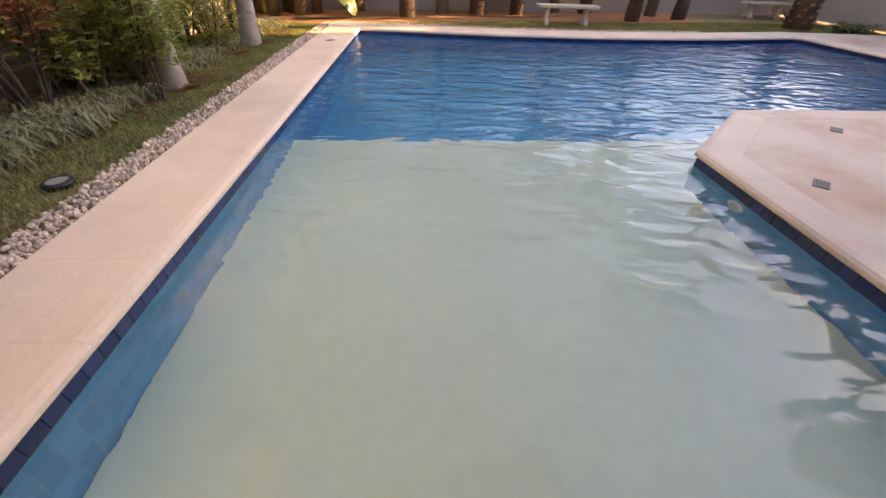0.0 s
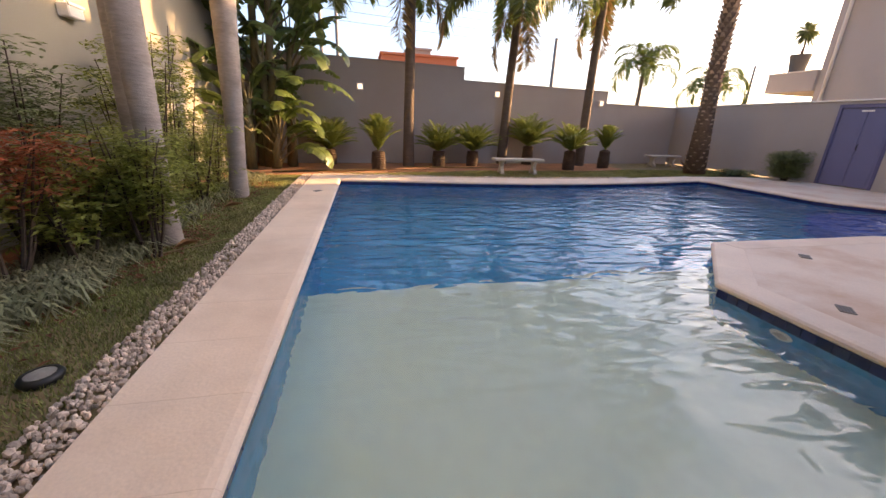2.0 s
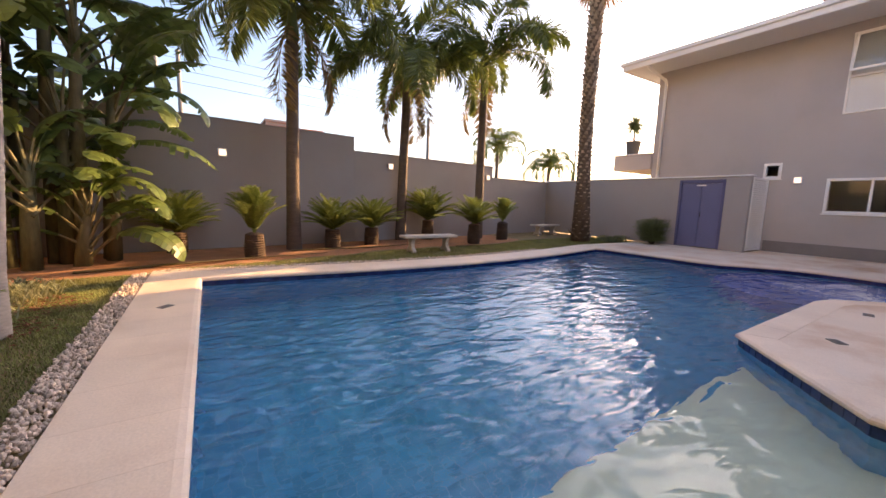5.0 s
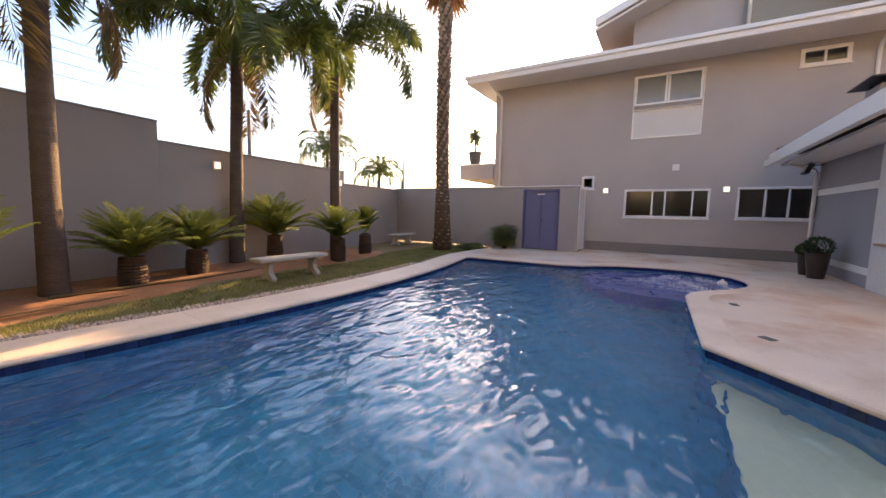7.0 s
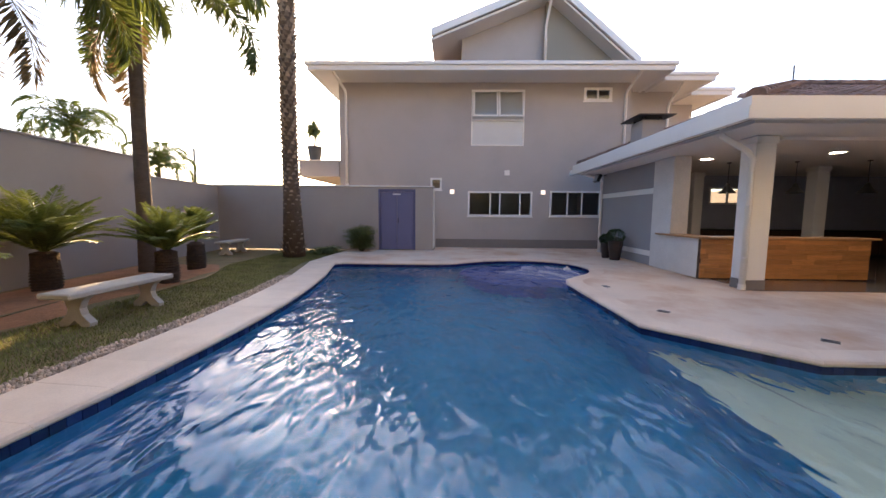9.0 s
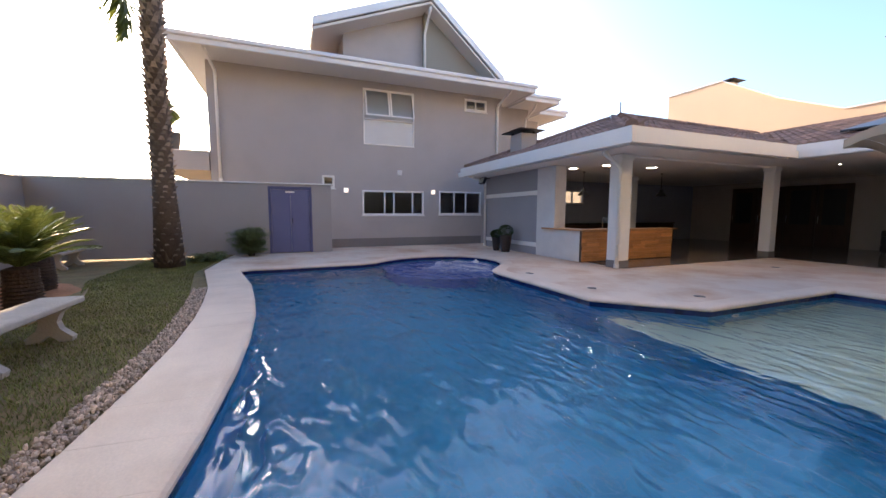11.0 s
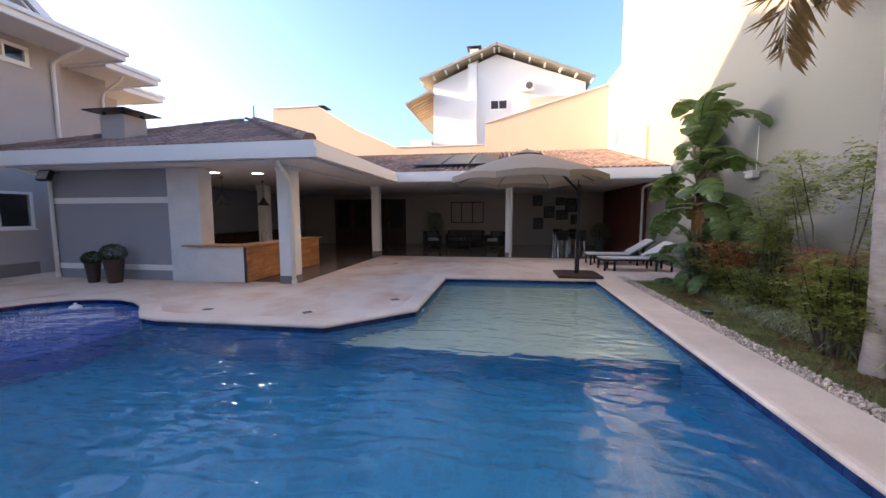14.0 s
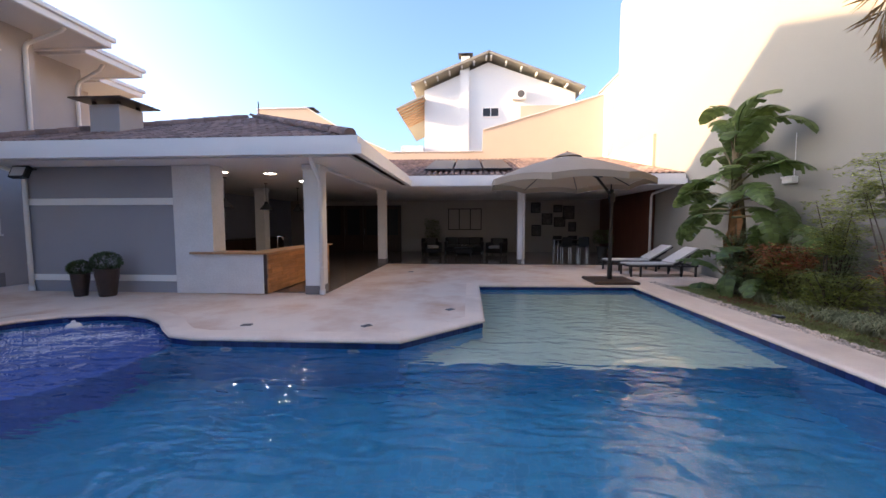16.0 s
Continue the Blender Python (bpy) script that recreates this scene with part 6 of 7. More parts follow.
def fan_palm(at, label):
    """A tall palm whose trunk is rough with the stubs of old leaves."""
    ob = thing("palm_tree", label, "palm tree", "", pose(*at))
    path = [Vector((0.08, 0, 0)), Vector((0.0, 0.0, 2.075)), Vector((-0.06, 0.0, 4.15)), Vector((-0.02, 0, 6.225)), Vector((0.02, 0, 8.3)), Vector((0.05, 0, 9.7))]
    part("trunk", Geo().tube(path, [0.34, 0.235, 0.205, 0.195, 0.19, 0.17], 14), ROUGHTRUNK, ob, smooth=True)
    stubs = Geo()
    z = 0.08
    while z < 8.6:
        f = z / 8.3 * 4
        i = min(int(f), 4)
        c = path[i].lerp(path[i + 1], f - i)
        r = 0.215 + 0.11 * max(0, 1 - z / 1.2)
        for k in range(7):
            a = k * 2 * math.pi / 7 + z * 9.0 + random.uniform(-0.12, 0.12)
            u, t = Vector((math.cos(a), math.sin(a), 0)), Vector((-math.sin(a), math.cos(a), 0))
            b = Vector((c.x, c.y, z)) + u * (r - 0.03)
            l = random.uniform(0.07, 0.12)
            stubs.add([b - t * 0.075, b + t * 0.075, b + u * l + t * 0.035 + Vector((0, 0, 0.12)), b + u * l - t * 0.035 + Vector((0, 0, 0.12)), b + Vector((0, 0, 0.12))],
                      [(0, 1, 2, 3), (1, 4, 2), (0, 3, 4), (3, 2, 4)])
        z += 0.13
    part("stub_bark", stubs, STUB, ob, fix=False)
    skirt = Geo()
    for k in range(280):
        a, l = random.uniform(0, 6.283), random.uniform(0.6, 1.3)
        u = Vector((math.cos(a), math.sin(a), 0))
        b = Vector((0.03, 0, random.uniform(8.9, 9.8))) + u * 0.15
        leaflet(skirt, b, b + u * random.uniform(0.2, 0.9) + Vector((0, 0, -l)), 0.1, Vector((-u.y, u.x, 0)))
    part("dry_skirt", skirt, DRYLEAF, ob, "skirt of dry brown leaves", fix=False)
    for k in range(40):
        fan = Geo()
        a, e = k * 2.399, radians(random.uniform(-30, 80))
        u = Vector((math.cos(a) * math.cos(e), math.sin(a) * math.cos(e), math.sin(e)))
        root = Vector((0.05, 0, 9.9))
        hub = root + u * random.uniform(1.0, 1.35)
        fan.tube([root, hub], [0.02, 0.012], 5)
        s = u.cross(Vector((0, 0, 1))).normalized()
        for j in range(17):
            b = radians(-75 + 150 * j / 16)
            d = u * math.cos(b) + s * math.sin(b)
            leaflet(fan, hub, hub + d * random.uniform(0.85, 1.1) + Vector((0, 0, -0.22)), 0.075, Vector((0, 0, 1)))
        part("fan_leaf", fan, FROND, ob, fix=False)
    boots = Geo()
    for k in range(26):
        a = random.uniform(0, 6.283)
        u = Vector((math.cos(a), math.sin(a), 0))
        leaflet(boots, u * 0.16, u * random.uniform(0.3, 0.5) + Vector((0, 0, random.uniform(0.15, 0.5))), 0.09, Vector((0, 0, 1)))
    part("fibre_base", boots, ROUGHTRUNK, ob, fix=False)
    return ob


random.seed(6)
fan_palm((10.3, 11.35, -0.02), "tall fan palm with a rough scaly brown trunk")


def cycad(at, trunk_h, meshes, count, scale, label, lift):
    ob = thing("cycad", label, "cycad", "cycads along the garden wall", pose(*at, 0, 0, random.uniform(0, 360)))
    prof = [(0.2, 0.0)]
    z = 0.0
    while z < trunk_h:
        prof += [(0.205 + 0.02 * math.sin(z * 9), z + 0.01), (0.18, z + 0.045)]
        z += 0.05
    prof.append((0.09, trunk_h + 0.05))
    part("trunk", Geo().lathe(prof, 16), CYCTRUNK, ob)
    for k in range(count):
        fr = new("frond", meshes[k % len(meshes)])
        fr.parent = ob
        ring = k / count
        fr.matrix_basis = Matrix.Translation((0, 0, trunk_h + 0.02)) @ pose(0, 0, 0, 0, lift - 48 * ring + random.uniform(-6, 6), k * 137.5 + random.uniform(-8, 8)) @ Matrix.Scale(scale * random.uniform(0.85, 1.08), 4)
    return ob


random.seed(7)
for x, y, h, up, sc in ((-1.75, 12.7, 0.42, 0, 1.2), (-0.32, 11.45, 0.48, 1, 1.15), (1.6, 12.3, 0.45, 0, 1.1), (2.82, 12.68, 0.45, 0, 1.15), (5.1, 13.4, 0.62, 0, 1.35), (5.95, 11.95, 0.58, 0, 1.1), (7.65, 12.55, 0.6, 1, 1.0)):
    cycad((x, y, -0.03), h, CYC_UP if up else CYC_FRONDS, 60, sc * 0.9, "sago cycad with a stout dark trunk and " + ("upright bright green fronds" if up else "spreading stiff green fronds"), 0 if up else 20)


def paddle_mesh(name, length, width, bend, torn, material):
    """A banana-like blade along +x that bends over, with torn edges."""
    g = Geo()
    n = 16
    rows = []
    ang, p = radians(35), Vector((0, 0, 0))
    for i in range(n + 1):
        s = i / n
        w = width * 0.5 * (math.sin(math.pi * min(1, s * 0.93 + 0.05)) ** 0.6) * (1 if s < 0.97 else 0.2)
        rows.append((p.copy(), w))
        p = p + Vector((math.cos(ang), 0, math.sin(ang))) * (length / n)
        ang -= radians(bend) / n
    for sd in (-1, 1):
        cut = random.uniform(0.0, 0.1)
        for i in range(n):
            (a, wa), (b, wb) = rows[i], rows[i + 1]
            t1 = random.uniform(0, 0.05) if random.random() < torn else 0
            sag = 0.22 + random.uniform(-0.06, 0.1) + (0.35 if random.random() < torn * 0.5 else 0)
            e0 = a + Vector((t1, sd * wa, -wa * sag))
            e1 = b + Vector((-t1, sd * wb, -wb * sag))
            m0, m1 = a + Vector((0, sd * wa * 0.5, -wa * 0.04)), b + Vector((0, sd * wb * 0.5, -wb * 0.04))
            g.add([a, b, m1, m0, e1, e0], [(0, 1, 2, 3), (3, 2, 4, 5)])
    g.tube([r[0] - Vector((0, 0, 0.008)) for r in rows], [0.02 * (1 - 0.8 * i / n) for i in range(n + 1)], 5)
    return g.mesh(name, material, smooth=False, fix=False)


random.seed(8)
PADDLES = [paddle_mesh("leaf_blade", 1.5, 0.54, 60 + 25 * k, 0.35, BANANALEAF) for k in range(4)]


def paddle_plant(at, stems, label, group="", fall=9.0):
    """Clumped stems, each with a fan of long-stalked leaves."""
    ob = thing("banana_plant", label, "banana plant", group, pose(*at))
    for (sx, sy, h, lean, turn, count, size) in stems:
        top = Vector((sx + lean[0], sy + lean[1], h))
        part("stem", Geo().tube([(sx, sy, 0), (sx + lean[0] * 0.4, sy + lean[1] * 0.4, h * 0.5), top], [0.13, 0.11, 0.07], 10), BANANASTEM, ob, smooth=True)
        for k in range(count):
            side = 1 if k % 2 else -1
            el = radians(82 - fall * (k // 2) * (12 / max(8, count)) + random.uniform(-6, 6))
            a = radians(turn) + (0 if side > 0 else math.pi) + random.uniform(-0.5, 0.5)
            d = Vector((math.cos(a) * math.cos(el), math.sin(a) * math.cos(el), math.sin(el)))
            root = top - Vector((0, 0, 0.08 * k))
            sl = random.uniform(0.5, 0.85) * size
            tip = root + d * sl
            part("stalk", Geo().tube([root, root + d * sl * 0.5 + Vector((0, 0, 0.03)), tip], [0.035, 0.025, 0.018], 6), BANANASTEM, ob)
            lf = new("leaf", random.choice(PADDLES))
            lf.parent = ob
            lf.matrix_basis = Matrix.Translation(tip) @ pose(0, 0, 0, random.uniform(-25, 25), 35 - math.degrees(el) * 0.85, math.degrees(a)) @ Matrix.Scale(size * random.uniform(0.85, 1.1), 4)
    return ob


random.seed(9)
paddle_plant((-3.3, 11.75, -0.03), [(0, 0, 2.6, (0.1, -0.1), 20, 12, 1.15), (-0.6, 0.4, 3.6, (-0.05, 0.1), 100, 12, 1.2), (0.5, 0.5, 3.2, (0.2, 0.0), -30, 12, 1.15), (-0.3, -0.6, 1.6, (0.1, -0.15), 60, 10, 1.05), (0.25, -0.35, 0.9, (0.15, -0.1), 0, 10, 0.9), (-0.7, -0.2, 4.6, (-0.1, -0.1), 45, 12, 1.2), (0.6, 0.15, 1.5, (0.1, 0.05), 110, 9, 0.85), (0.2, 0.0, 4.2, (0.15, 0.0), 70, 12, 1.2), (-0.2, 0.2, 5.2, (0.2, -0.1), 10, 12, 1.2)],
             "tall clump of white bird of paradise plants with glossy paddle leaves", "paddle-leaved plants")
west = paddle_plant((-3.75, -0.35, -0.03), [(0, 0, 3.2, (0.32, 0.05), 85, 20, 0.98), (-0.1, -0.15, 2.5, (0.2, -0.2), 70, 10, 0.92), (-0.2, 0.3, 0.6, (0.1, 0.1), 40, 9, 0.85), (0.25, 0.25, 0.45, (0.15, 0.1), 110, 9, 0.8), (0.1, 0.7, 0.5, (0.1, 0.1), 70, 8, 0.7)],
                    "banana plant with torn drooping green leaves against the tall wall", "paddle-leaved plants", 16.0)
for k in range(5):
    g = Geo()
    a = k * 1.3
    p0 = Vector((0.24, 0.04, 2.2 - 0.1 * k))
    leaflet(g, p0, p0 + Vector((0.16 * math.cos(a), 0.16 * math.sin(a), -1.05 - 0.12 * k)), 0.26, Vector((-math.sin(a), math.cos(a), 0)))
    part("dead_leaf", g, DRYLEAF, west, "dry brown hanging leaf", fix=False)


def leaf_cloud(centres, count, size, flat=0.4):
    """Small leaves on short sprays round the given centres (x, y, z, radius)."""
    g = Geo()
    for _ in range(count):
        x, y, z, r = random.choice(centres)
        d = Vector((random.gauss(0, 1), random.gauss(0, 1), random.gauss(0, 0.8)))
        d = d.normalized() * (r * random.random() ** 0.45)
        d.z *= flat
        p = Vector((x, y, z)) + d
        a = random.uniform(0, 6.283)
        spray = Vector((math.cos(a), math.sin(a), random.uniform(-0.35, 0.25)))
        for k in range(3):
            q = p + spray * size * 0.55 * k
            b = a + random.uniform(-1.0, 1.0)
            t = q + Vector((math.cos(b), math.sin(b), random.uniform(-0.5, 0.2))) * size * random.uniform(0.7, 1.25)
            leaflet(g, q, t, size * 0.42, Vector((random.uniform(-0.4, 0.4), random.uniform(-0.4, 0.4), 1)), 0.15)
    return g


def shrub(at, height, spread, stems, leaves, size, leafmat, label, low=0.3, red=0.0, layered=True):
    ob = thing("shrub", label, "shrub", "garden shrubs", pose(*at))
    wood, centres = Geo(), []
    for k in range(stems):
        a = random.uniform(0, 6.283)
        h = height * random.uniform(0.65, 1.0)
        top = Vector((math.cos(a) * spread * random.uniform(0.2, 0.9), math.sin(a) * spread * random.uniform(0.2, 0.9), h))
        foot = Vector((math.cos(a) * 0.06, math.sin(a) * 0.06, 0))
        mid = foot.lerp(top, 0.55) + Vector((random.uniform(-0.06, 0.06), random.uniform(-0.06, 0.06), 0.08))
        wood.tube([foot, foot.lerp(mid, 0.5) + Vector((random.uniform(-0.03, 0.03), random.uniform(-0.03, 0.03), 0)), mid, top], [0.016, 0.013, 0.010, 0.004], 5)
        for j in range(4):
            f = low + (1 - low) * (j + 0.6) / 4
            c = foot.lerp(top, f)
            centres.append((c.x + random.uniform(-0.12, 0.12), c.y + random.uniform(-0.12, 0.12), c.z, spread * random.uniform(0.38, 0.62)))
    part("stem_wood", wood, TWIG, ob)
    part("foliage", leaf_cloud(centres, int(leaves * 0.55), size), leafmat, ob, fix=False)
    if red:
        part("red_foliage", leaf_cloud([c for c in centres if c[2] > height * 0.55], int(leaves * red), size), REDLEAF, ob, "reddening leaves", fix=False)
    return ob


random.seed(21)
for x, y, h, s, st, lv, mt, low, red in (
        (-3.4, 3.55, 1.25, 0.55, 11, 260, SHRUBLEAF, 0.74, 3.2), (-3.65, 4.25, 1.9, 0.6, 7, 1900, DARKLEAF, 0.66, 0.0), (-3.4, 4.15, 1.1, 0.5, 8, 900, SHRUBLEAF, 0.25, 0.05),
        (-3.6, 3.1, 0.9, 0.45, 7, 400, SHRUBLEAF, 0.4, 0.2), (-3.45, 4.75, 1.3, 0.55, 9, 1900, SHRUBLEAF, 0.2, 0.0), (-3.15, 5.15, 0.95, 0.5, 9, 1700, SHRUBLEAF, 0.12, 0.0),
        (-3.4, 5.75, 2.3, 0.6, 10, 3200, SHRUBLEAF, 0.2, 0.0), (-3.5, 6.5, 2.5, 0.65, 10, 3800, SHRUBLEAF, 0.25, 0.0), (-3.2, 6.7, 1.25, 0.55, 9, 1800, SHRUBLEAF, 0.12, 0.0), (-3.4, 7.9, 1.5, 0.55, 8, 1500, SHRUBLEAF, 0.15, 0.0), (-3.65, 8.9, 1.6, 0.5, 7, 1300, DARKLEAF, 0.15, 0.0),
        (-3.5, 3.2, 2.65, 0.75, 5, 2600, SHRUBLEAF, 0.8, 0.0), (-3.65, 2.05, 1.95, 0.55, 5, 1700, SHRUBLEAF, 0.7, 0.0), (-3.4, 1.3, 1.2, 0.55, 8, 900, SHRUBLEAF, 0.45, 1.0), (-3.6, 0.6, 1.25, 0.55, 8, 1900, DARKLEAF, 0.12, 0.1), (-3.5, 1.95, 1.6, 0.6, 9, 2300, DARKLEAF, 0.15, 0.0), (-3.45, 0.15, 1.6, 0.5, 8, 1900, DARKLEAF, 0.3, 0.0), (-2.78, 4.3, 1.25, 0.42, 9, 1600, SHRUBLEAF, 0.4, 0.0), (-3.15, 3.95, 0.95, 0.42, 8, 700, SHRUBLEAF, 0.45, 0.0), (-3.0, 4.5, 1.15, 0.42, 9, 1700, SHRUBLEAF, 0.25, 0.0), (-3.5, 1.5, 0.8, 0.6, 9, 1900, SHRUBLEAF, 0.06, 0.0), (-3.35, 2.3, 0.75, 0.6, 9, 1900, SHRUBLEAF, 0.06, 0.0), (-3.55, 1.0, 1.75, 0.5, 5, 800, DARKLEAF, 0.6, 0.0), (-3.45, 0.95, 0.9, 0.5, 8, 1500, DARKLEAF, 0.08, 0.3), (-3.2, 0.35, 0.8, 0.5, 8, 1500, DARKLEAF, 0.08, 0.0)):
    shrub((x, y, -0.04), h, s, st, lv, 0.068, mt, "loose nandina shrub with thin dark stems and small " + ("reddening" if red > 0.2 else "green") + " leaves", low, red)
shrub((12.0, 9.62, -0.03), 0.95, 0.6, 16, 9000, 0.055, DARKLEAF, "rounded grey green shrub beside the door", 0.15)
shrub((11.3, 10.7, -0.03), 0.22, 0.5, 10, 1400, 0.08, DARKLEAF, "low dark ground cover by the deck", 0.1)


def tuft_field(spots, blades, length, material, name, label):
    g = Geo()
    for x, y, r in spots:
        for _ in range(blades):
            a, l = random.uniform(0, 6.283), length * random.uniform(0.6, 1.1)
            bx, by = x + random.gauss(0, r * 0.4), y + random.gauss(0, r * 0.4)
            d = Vector((math.cos(a), math.sin(a), 0))
            s = Vector((-d.y, d.x, 0)) * 0.007
            b = Vector((bx, by, -0.04))
            m = b + d * l * 0.35 + Vector((0, 0, l * 0.55))
            t = b + d * l * 0.9 + Vector((0, 0, l * random.uniform(0.1, 0.5)))
            g.add([b - s, b + s, m + s, m - s, t], [(0, 1, 2, 3), (3, 2, 4)])
    ob = part(name, g, material, None, label, fix=False)
    return tagged(ob, category="border grass", kind="stuff")


random.seed(23)
spots = [(rnd(-3.55, -2.95), rnd(1.3, 9.5), 0.22) for _ in range(75)] + [(rnd(-3.5, -3.1), rnd(-0.3, 1.5), 0.2) for _ in range(22)] + [(-3.1 + rnd(-0.3, 0.2), rnd(2.2, 4.2), 0.15) for _ in range(40)]
tuft_field(spots, 46, 0.34, DRYBLADE, "border_grass", "pale variegated border grass under the shrubs")

# short lawn blades
rng = np.random.default_rng(4)


def lawn_blades(name, n, sampler, h):
    pts = sampler(n)
    a = rng.uniform(0, 2 * np.pi, len(pts))
    l = h * rng.uniform(0.5, 1.3, len(pts))
    lean = rng.uniform(0.2, 0.9, len(pts)) * l
    w = rng.uniform(0.003, 0.006, len(pts))
    d = np.stack([np.cos(a), np.sin(a)], 1)
    s = np.stack([-np.sin(a), np.cos(a)], 1) * w[:, None]
    z0 = np.full(len(pts), -0.052)
    v = np.concatenate([np.column_stack([pts - s, z0]), np.column_stack([pts + s, z0]), np.column_stack([pts + d * lean[:, None], z0 + l])])
    k = len(pts)
    f = np.column_stack([np.arange(k), np.arange(k) + k, np.arange(k) + 2 * k])
    me = bpy.data.meshes.new(name)
    me.from_pydata(v.tolist(), [], f.tolist())
    me.materials.append(BLADE)
    return tagged(new(name, me), "short worn green and straw coloured grass", "grass", kind="stuff")


def west_lawn(n):
    p = np.column_stack([rng.uniform(-3.15, -2.16, n), rng.uniform(-0.7, 10.2, n)])
    keep = rng.uniform(0, 1, n) < 0.45 + 0.55 * (np.sin(p[:, 1] * 2.1) * np.cos(p[:, 0] * 3.7 + p[:, 1]) * 0.5 + 0.5)
    return p[keep]


def north_lawn(n):
    p = np.column_stack([rng.uniform(-1.5, 12.3, n), rng.uniform(9.75, 12.3, n)])
    edge = np.interp(p[:, 0], [-1.5, 1.5, 3.5, 5.6, 7, 9, 12.3], [10.2, 9.98, 9.87, 9.97, 10.2, 10.55, 10.35])
    top = np.interp(p[:, 0], [-1.5, 1.5, 3.0, 6.5, 8.5, 12.3], [10.6, 11.1, 11.5, 11.6, 12.3, 12.3])
    return p[(p[:, 1] > edge) & (p[:, 1] < top)]


lawn_blades("lawn_west", 110000, west_lawn, 0.032)
lawn_blades("lawn_north", 90000, north_lawn, 0.04)


# red soil beds, slightly mounded
def soil_bed(name, sampler_edge, x0, x1, nx, ny, label):
    g = Geo()
    for i in range(nx + 1):
        x = x0 + (x1 - x0) * i / nx
        ya, yb = sampler_edge(x)
        for j in range(ny + 1):
            y = ya + (yb - ya) * j / ny
            e = min(j, ny - j, i, nx - i) / 2.0
            g.v.append((x, y, -0.056 + min(1.0, e) * 0.035 + 0.03 * noise.noise(Vector((x * 2, y * 2, 0))) * min(1, e)))
    for i in range(nx):
        for j in range(ny):
            a = i * (ny + 1) + j
            g.f.append((a, a + ny + 1, a + ny + 2, a + 1))
    return structure(name, g, SOIL, label, "soil bed", smooth=True)


soil_bed("soil_bed_north", lambda x: (float(np.interp(x, [-4.3, -1.5, 1.5, 3.0, 6.5, 8.6], [9.6, 10.5, 11.15, 11.6, 11.7, 12.4])) + 0.12 * math.sin(x * 3.1), 13.78 + 0.123 * (x - 2.7)), -4.29, 8.6, 60, 12, "bare red earth bed with dry litter under the palms")
soil_bed("soil_bed_west", lambda x: (1.0, 9.7), -4.29, -3.1, 6, 40, "bare red earth bed under the shrubs")
# pale timber edging strips lying along the bed
for pts in ([(-3.0, 10.55, 0.0), (-1.0, 10.95, 0.01), (1.2, 11.35, 0.0)], [(0.5, 12.0, 0.0), (2.6, 12.0, 0.0), (4.2, 12.25, 0.0)], [(5.0, 11.5, -0.02), (6.4, 11.55, -0.02), (7.6, 11.9, -0.02)]):
    ed = thing("fallen_stalk", "pale dry palm stalk lying on the earth", "palm stalk", "fallen palm stalks")
    part("stalk", Geo().tube(pts, [0.045, 0.04, 0.012], 6, squash=0.5), DRYFROND, ed)

# pebble strips
ICO = []
phi = (1 + 5 ** 0.5) / 2
for a, b in ((-1, phi), (1, phi), (-1, -phi), (1, -phi)):
    ICO.append(Vector((a, b, 0)).normalized())
for a, b in ((-1, phi), (1, phi), (-1, -phi), (1, -phi)):
    ICO.append(Vector((0, a, b)).normalized())
for a, b in ((phi, -1), (phi, 1), (-phi, -1), (-phi, 1)):
    ICO.append(Vector((a, 0, b)).normalized())
IFACES = [(0, 11, 5), (0, 5, 1), (0, 1, 7), (0, 7, 10), (0, 10, 11), (1, 5, 9), (5, 11, 4), (11, 10, 2), (10, 7, 6), (7, 1, 8), (3, 9, 4), (3, 4, 2), (3, 2, 6), (3, 6, 8), (3, 8, 9), (4, 9, 5), (2, 4, 11), (6, 2, 10), (8, 6, 7), (9, 8, 1)]
random.seed(31)
gravel = Geo()
outer = offset(POOL, widths)
runs = [(Vector(outer[i]), Vector(outer[(i + 1) % len(outer)])) for i in range(NFAR, len(outer))]
for a, b in runs:
    d = b - a
    L = d.length
    u = d / L
    nrm = Vector((u.y, -u.x))
    for _ in range(int(L * 430)):
        p = a + d * random.random() + nrm * (0.015 + 0.22 * random.random() ** 0.9)
        r = random.uniform(0.010, 0.025)
        rot = Euler((rnd(0, 6), rnd(0, 6), rnd(0, 6))).to_matrix()
        sq = Vector((1.0, rnd(0.6, 1.0), rnd(0.45, 0.8)))
        c = Vector((p.x, p.y, -0.045 + r * 0.5 + rnd(0, 0.035)))
        gravel.add([c + rot @ Vector((v.x * sq.x, v.y * sq.y, v.z * sq.z)) * (r * rnd(0.85, 1.15)) for v in ICO], IFACES)
tagged(part("gravel", gravel, PEBBLE, None, "strip of small pale and rosy pebbles along the coping", fix=False), category="gravel", kind="stuff")


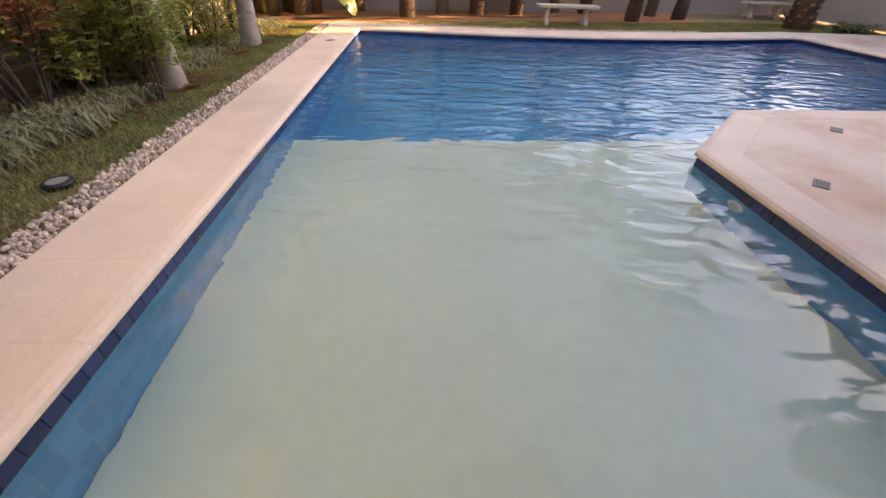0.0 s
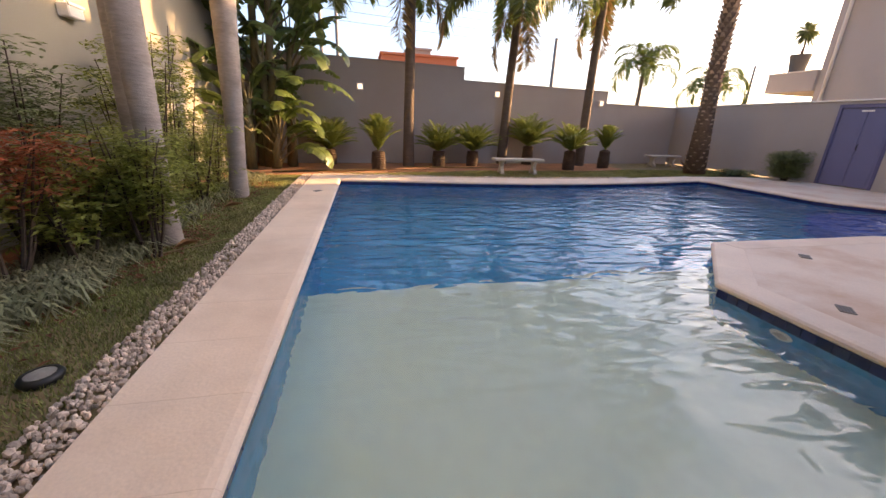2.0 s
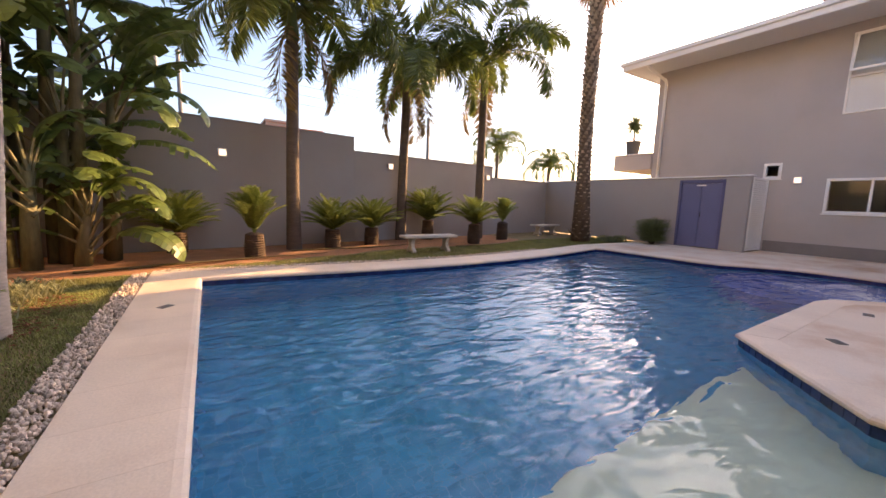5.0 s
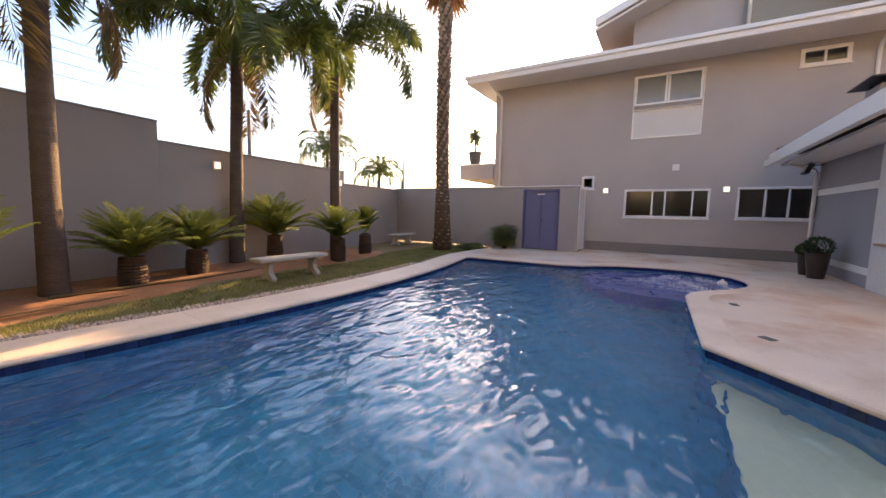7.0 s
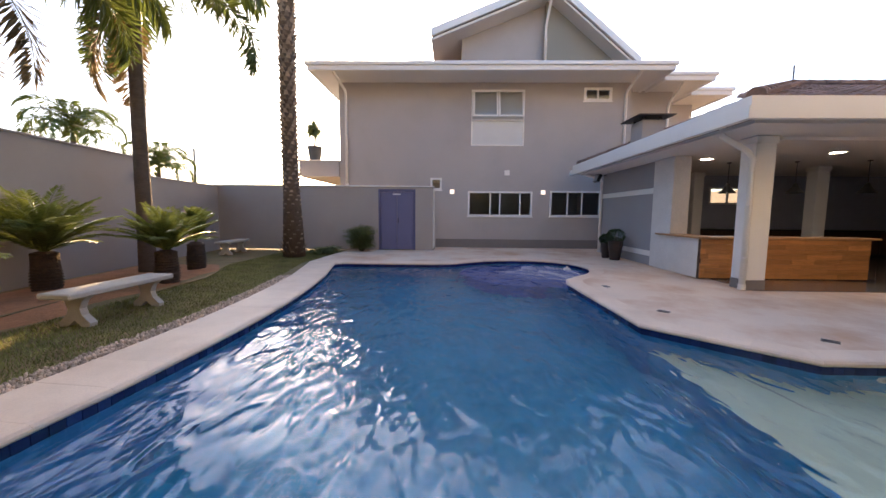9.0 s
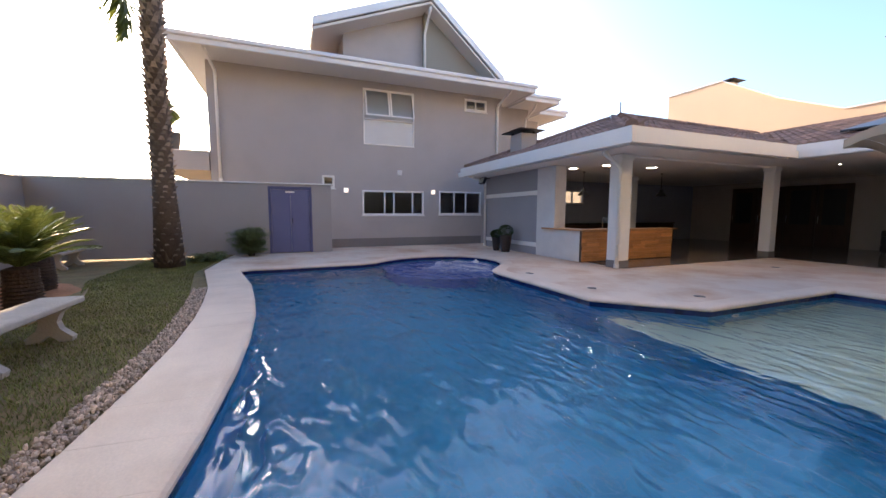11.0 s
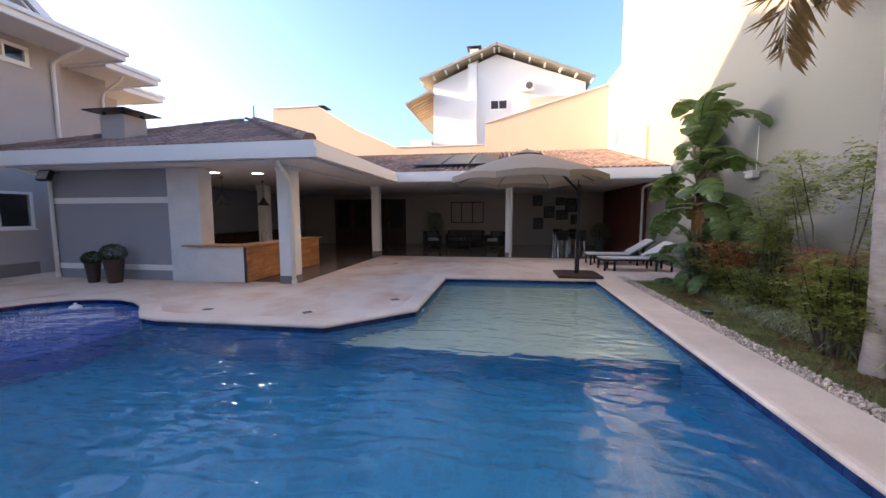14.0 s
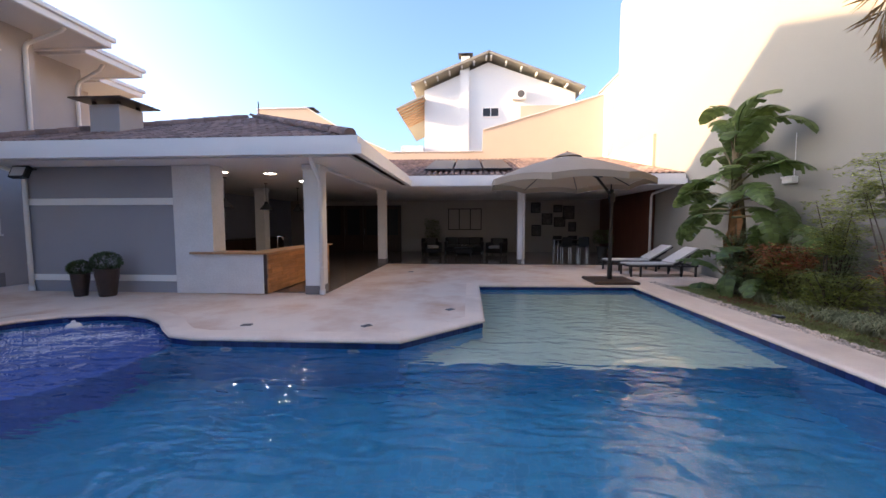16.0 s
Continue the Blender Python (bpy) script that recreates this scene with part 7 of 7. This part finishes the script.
# dry reddish litter under the shrubs
random.seed(77)
litter = Geo()
for k in range(2600):
    y = random.uniform(0.6, 9.0)
    x = -2.95 + 0.2 * math.sin(y * 1.7) + random.gauss(0, 0.2)
    if x > -2.42 or math.sin(y * 2.3) + math.sin(y * 5.1 + 1) < -0.5 and random.random() < 0.8:
        continue
    a = random.uniform(0, 6.283)
    p0 = Vector((x, y, -0.046 + random.uniform(0.0, 0.02)))
    leaflet(litter, p0, p0 + Vector((math.cos(a) * 0.07, math.sin(a) * 0.07, random.uniform(-0.01, 0.02))), random.uniform(0.02, 0.035), Vector((0, 0, 1)))
tagged(part("leaf_litter", litter, LITTER, None, "scattered dry reddish brown leaf litter under the shrubs", fix=False), category="leaf litter", kind="stuff")


# ---- street beyond the wall ----
def street_palm(at, h, label, sc):
    feather_palm(at, [(0, 0, 0), (0.1, 0, h * 0.5), (0.15, 0, h)], [0.2, 0.16, 0.14], 16, label, DARKTRUNK, FAR_FRONDS, "street palms", 0.6, 10, (-30, -4, 26), sc, 0)


random.seed(82)
street_palm((21.8, 29.9, -0.05), 5.6, "bushy street palm beyond the garden wall", 1.5)
street_palm((30.5, 31.5, -0.05), 4.6, "bushy street palm beyond the garden wall", 1.6)


def street_pole(x, y, h, label):
    p = thing("utility_pole", label, "utility pole", "utility poles", pose(x, y, -0.05))
    part("pole", Geo().tube([(0, 0, 0), (0, 0, h)], [0.14, 0.09], 10), STEEL, p)
    part("cap", Geo().lathe([(0.11, h), (0.11, h + 0.05), (0.02, h + 0.1)], 10), STEEL, p)


for x, y, h in ((10.3, 22.6, 6.1), (-2.8, 24.5, 8.0), (-2.0, 26.0, 8.2), (33.0, 30.0, 7.0)):
    street_pole(x, y, h, "thin grey street pole beyond the wall")
for k, (z, dy) in enumerate(((8.9, 0), (8.6, 0.5), (8.0, 0.2), (7.6, 0.7))):
    pts = []
    for i in range(15):
        s = i / 14
        pts.append((-30 + 75 * s, 24 + dy + 4 * s, z + 0.5 - 1.2 * s - 0.9 * math.sin(math.pi * s)))
    c = thing("overhead_cable", "thin dark overhead cable along the street", "cable", "overhead cables")
    part("cable", Geo().tube(pts, 0.011, 5), STEEL, c)
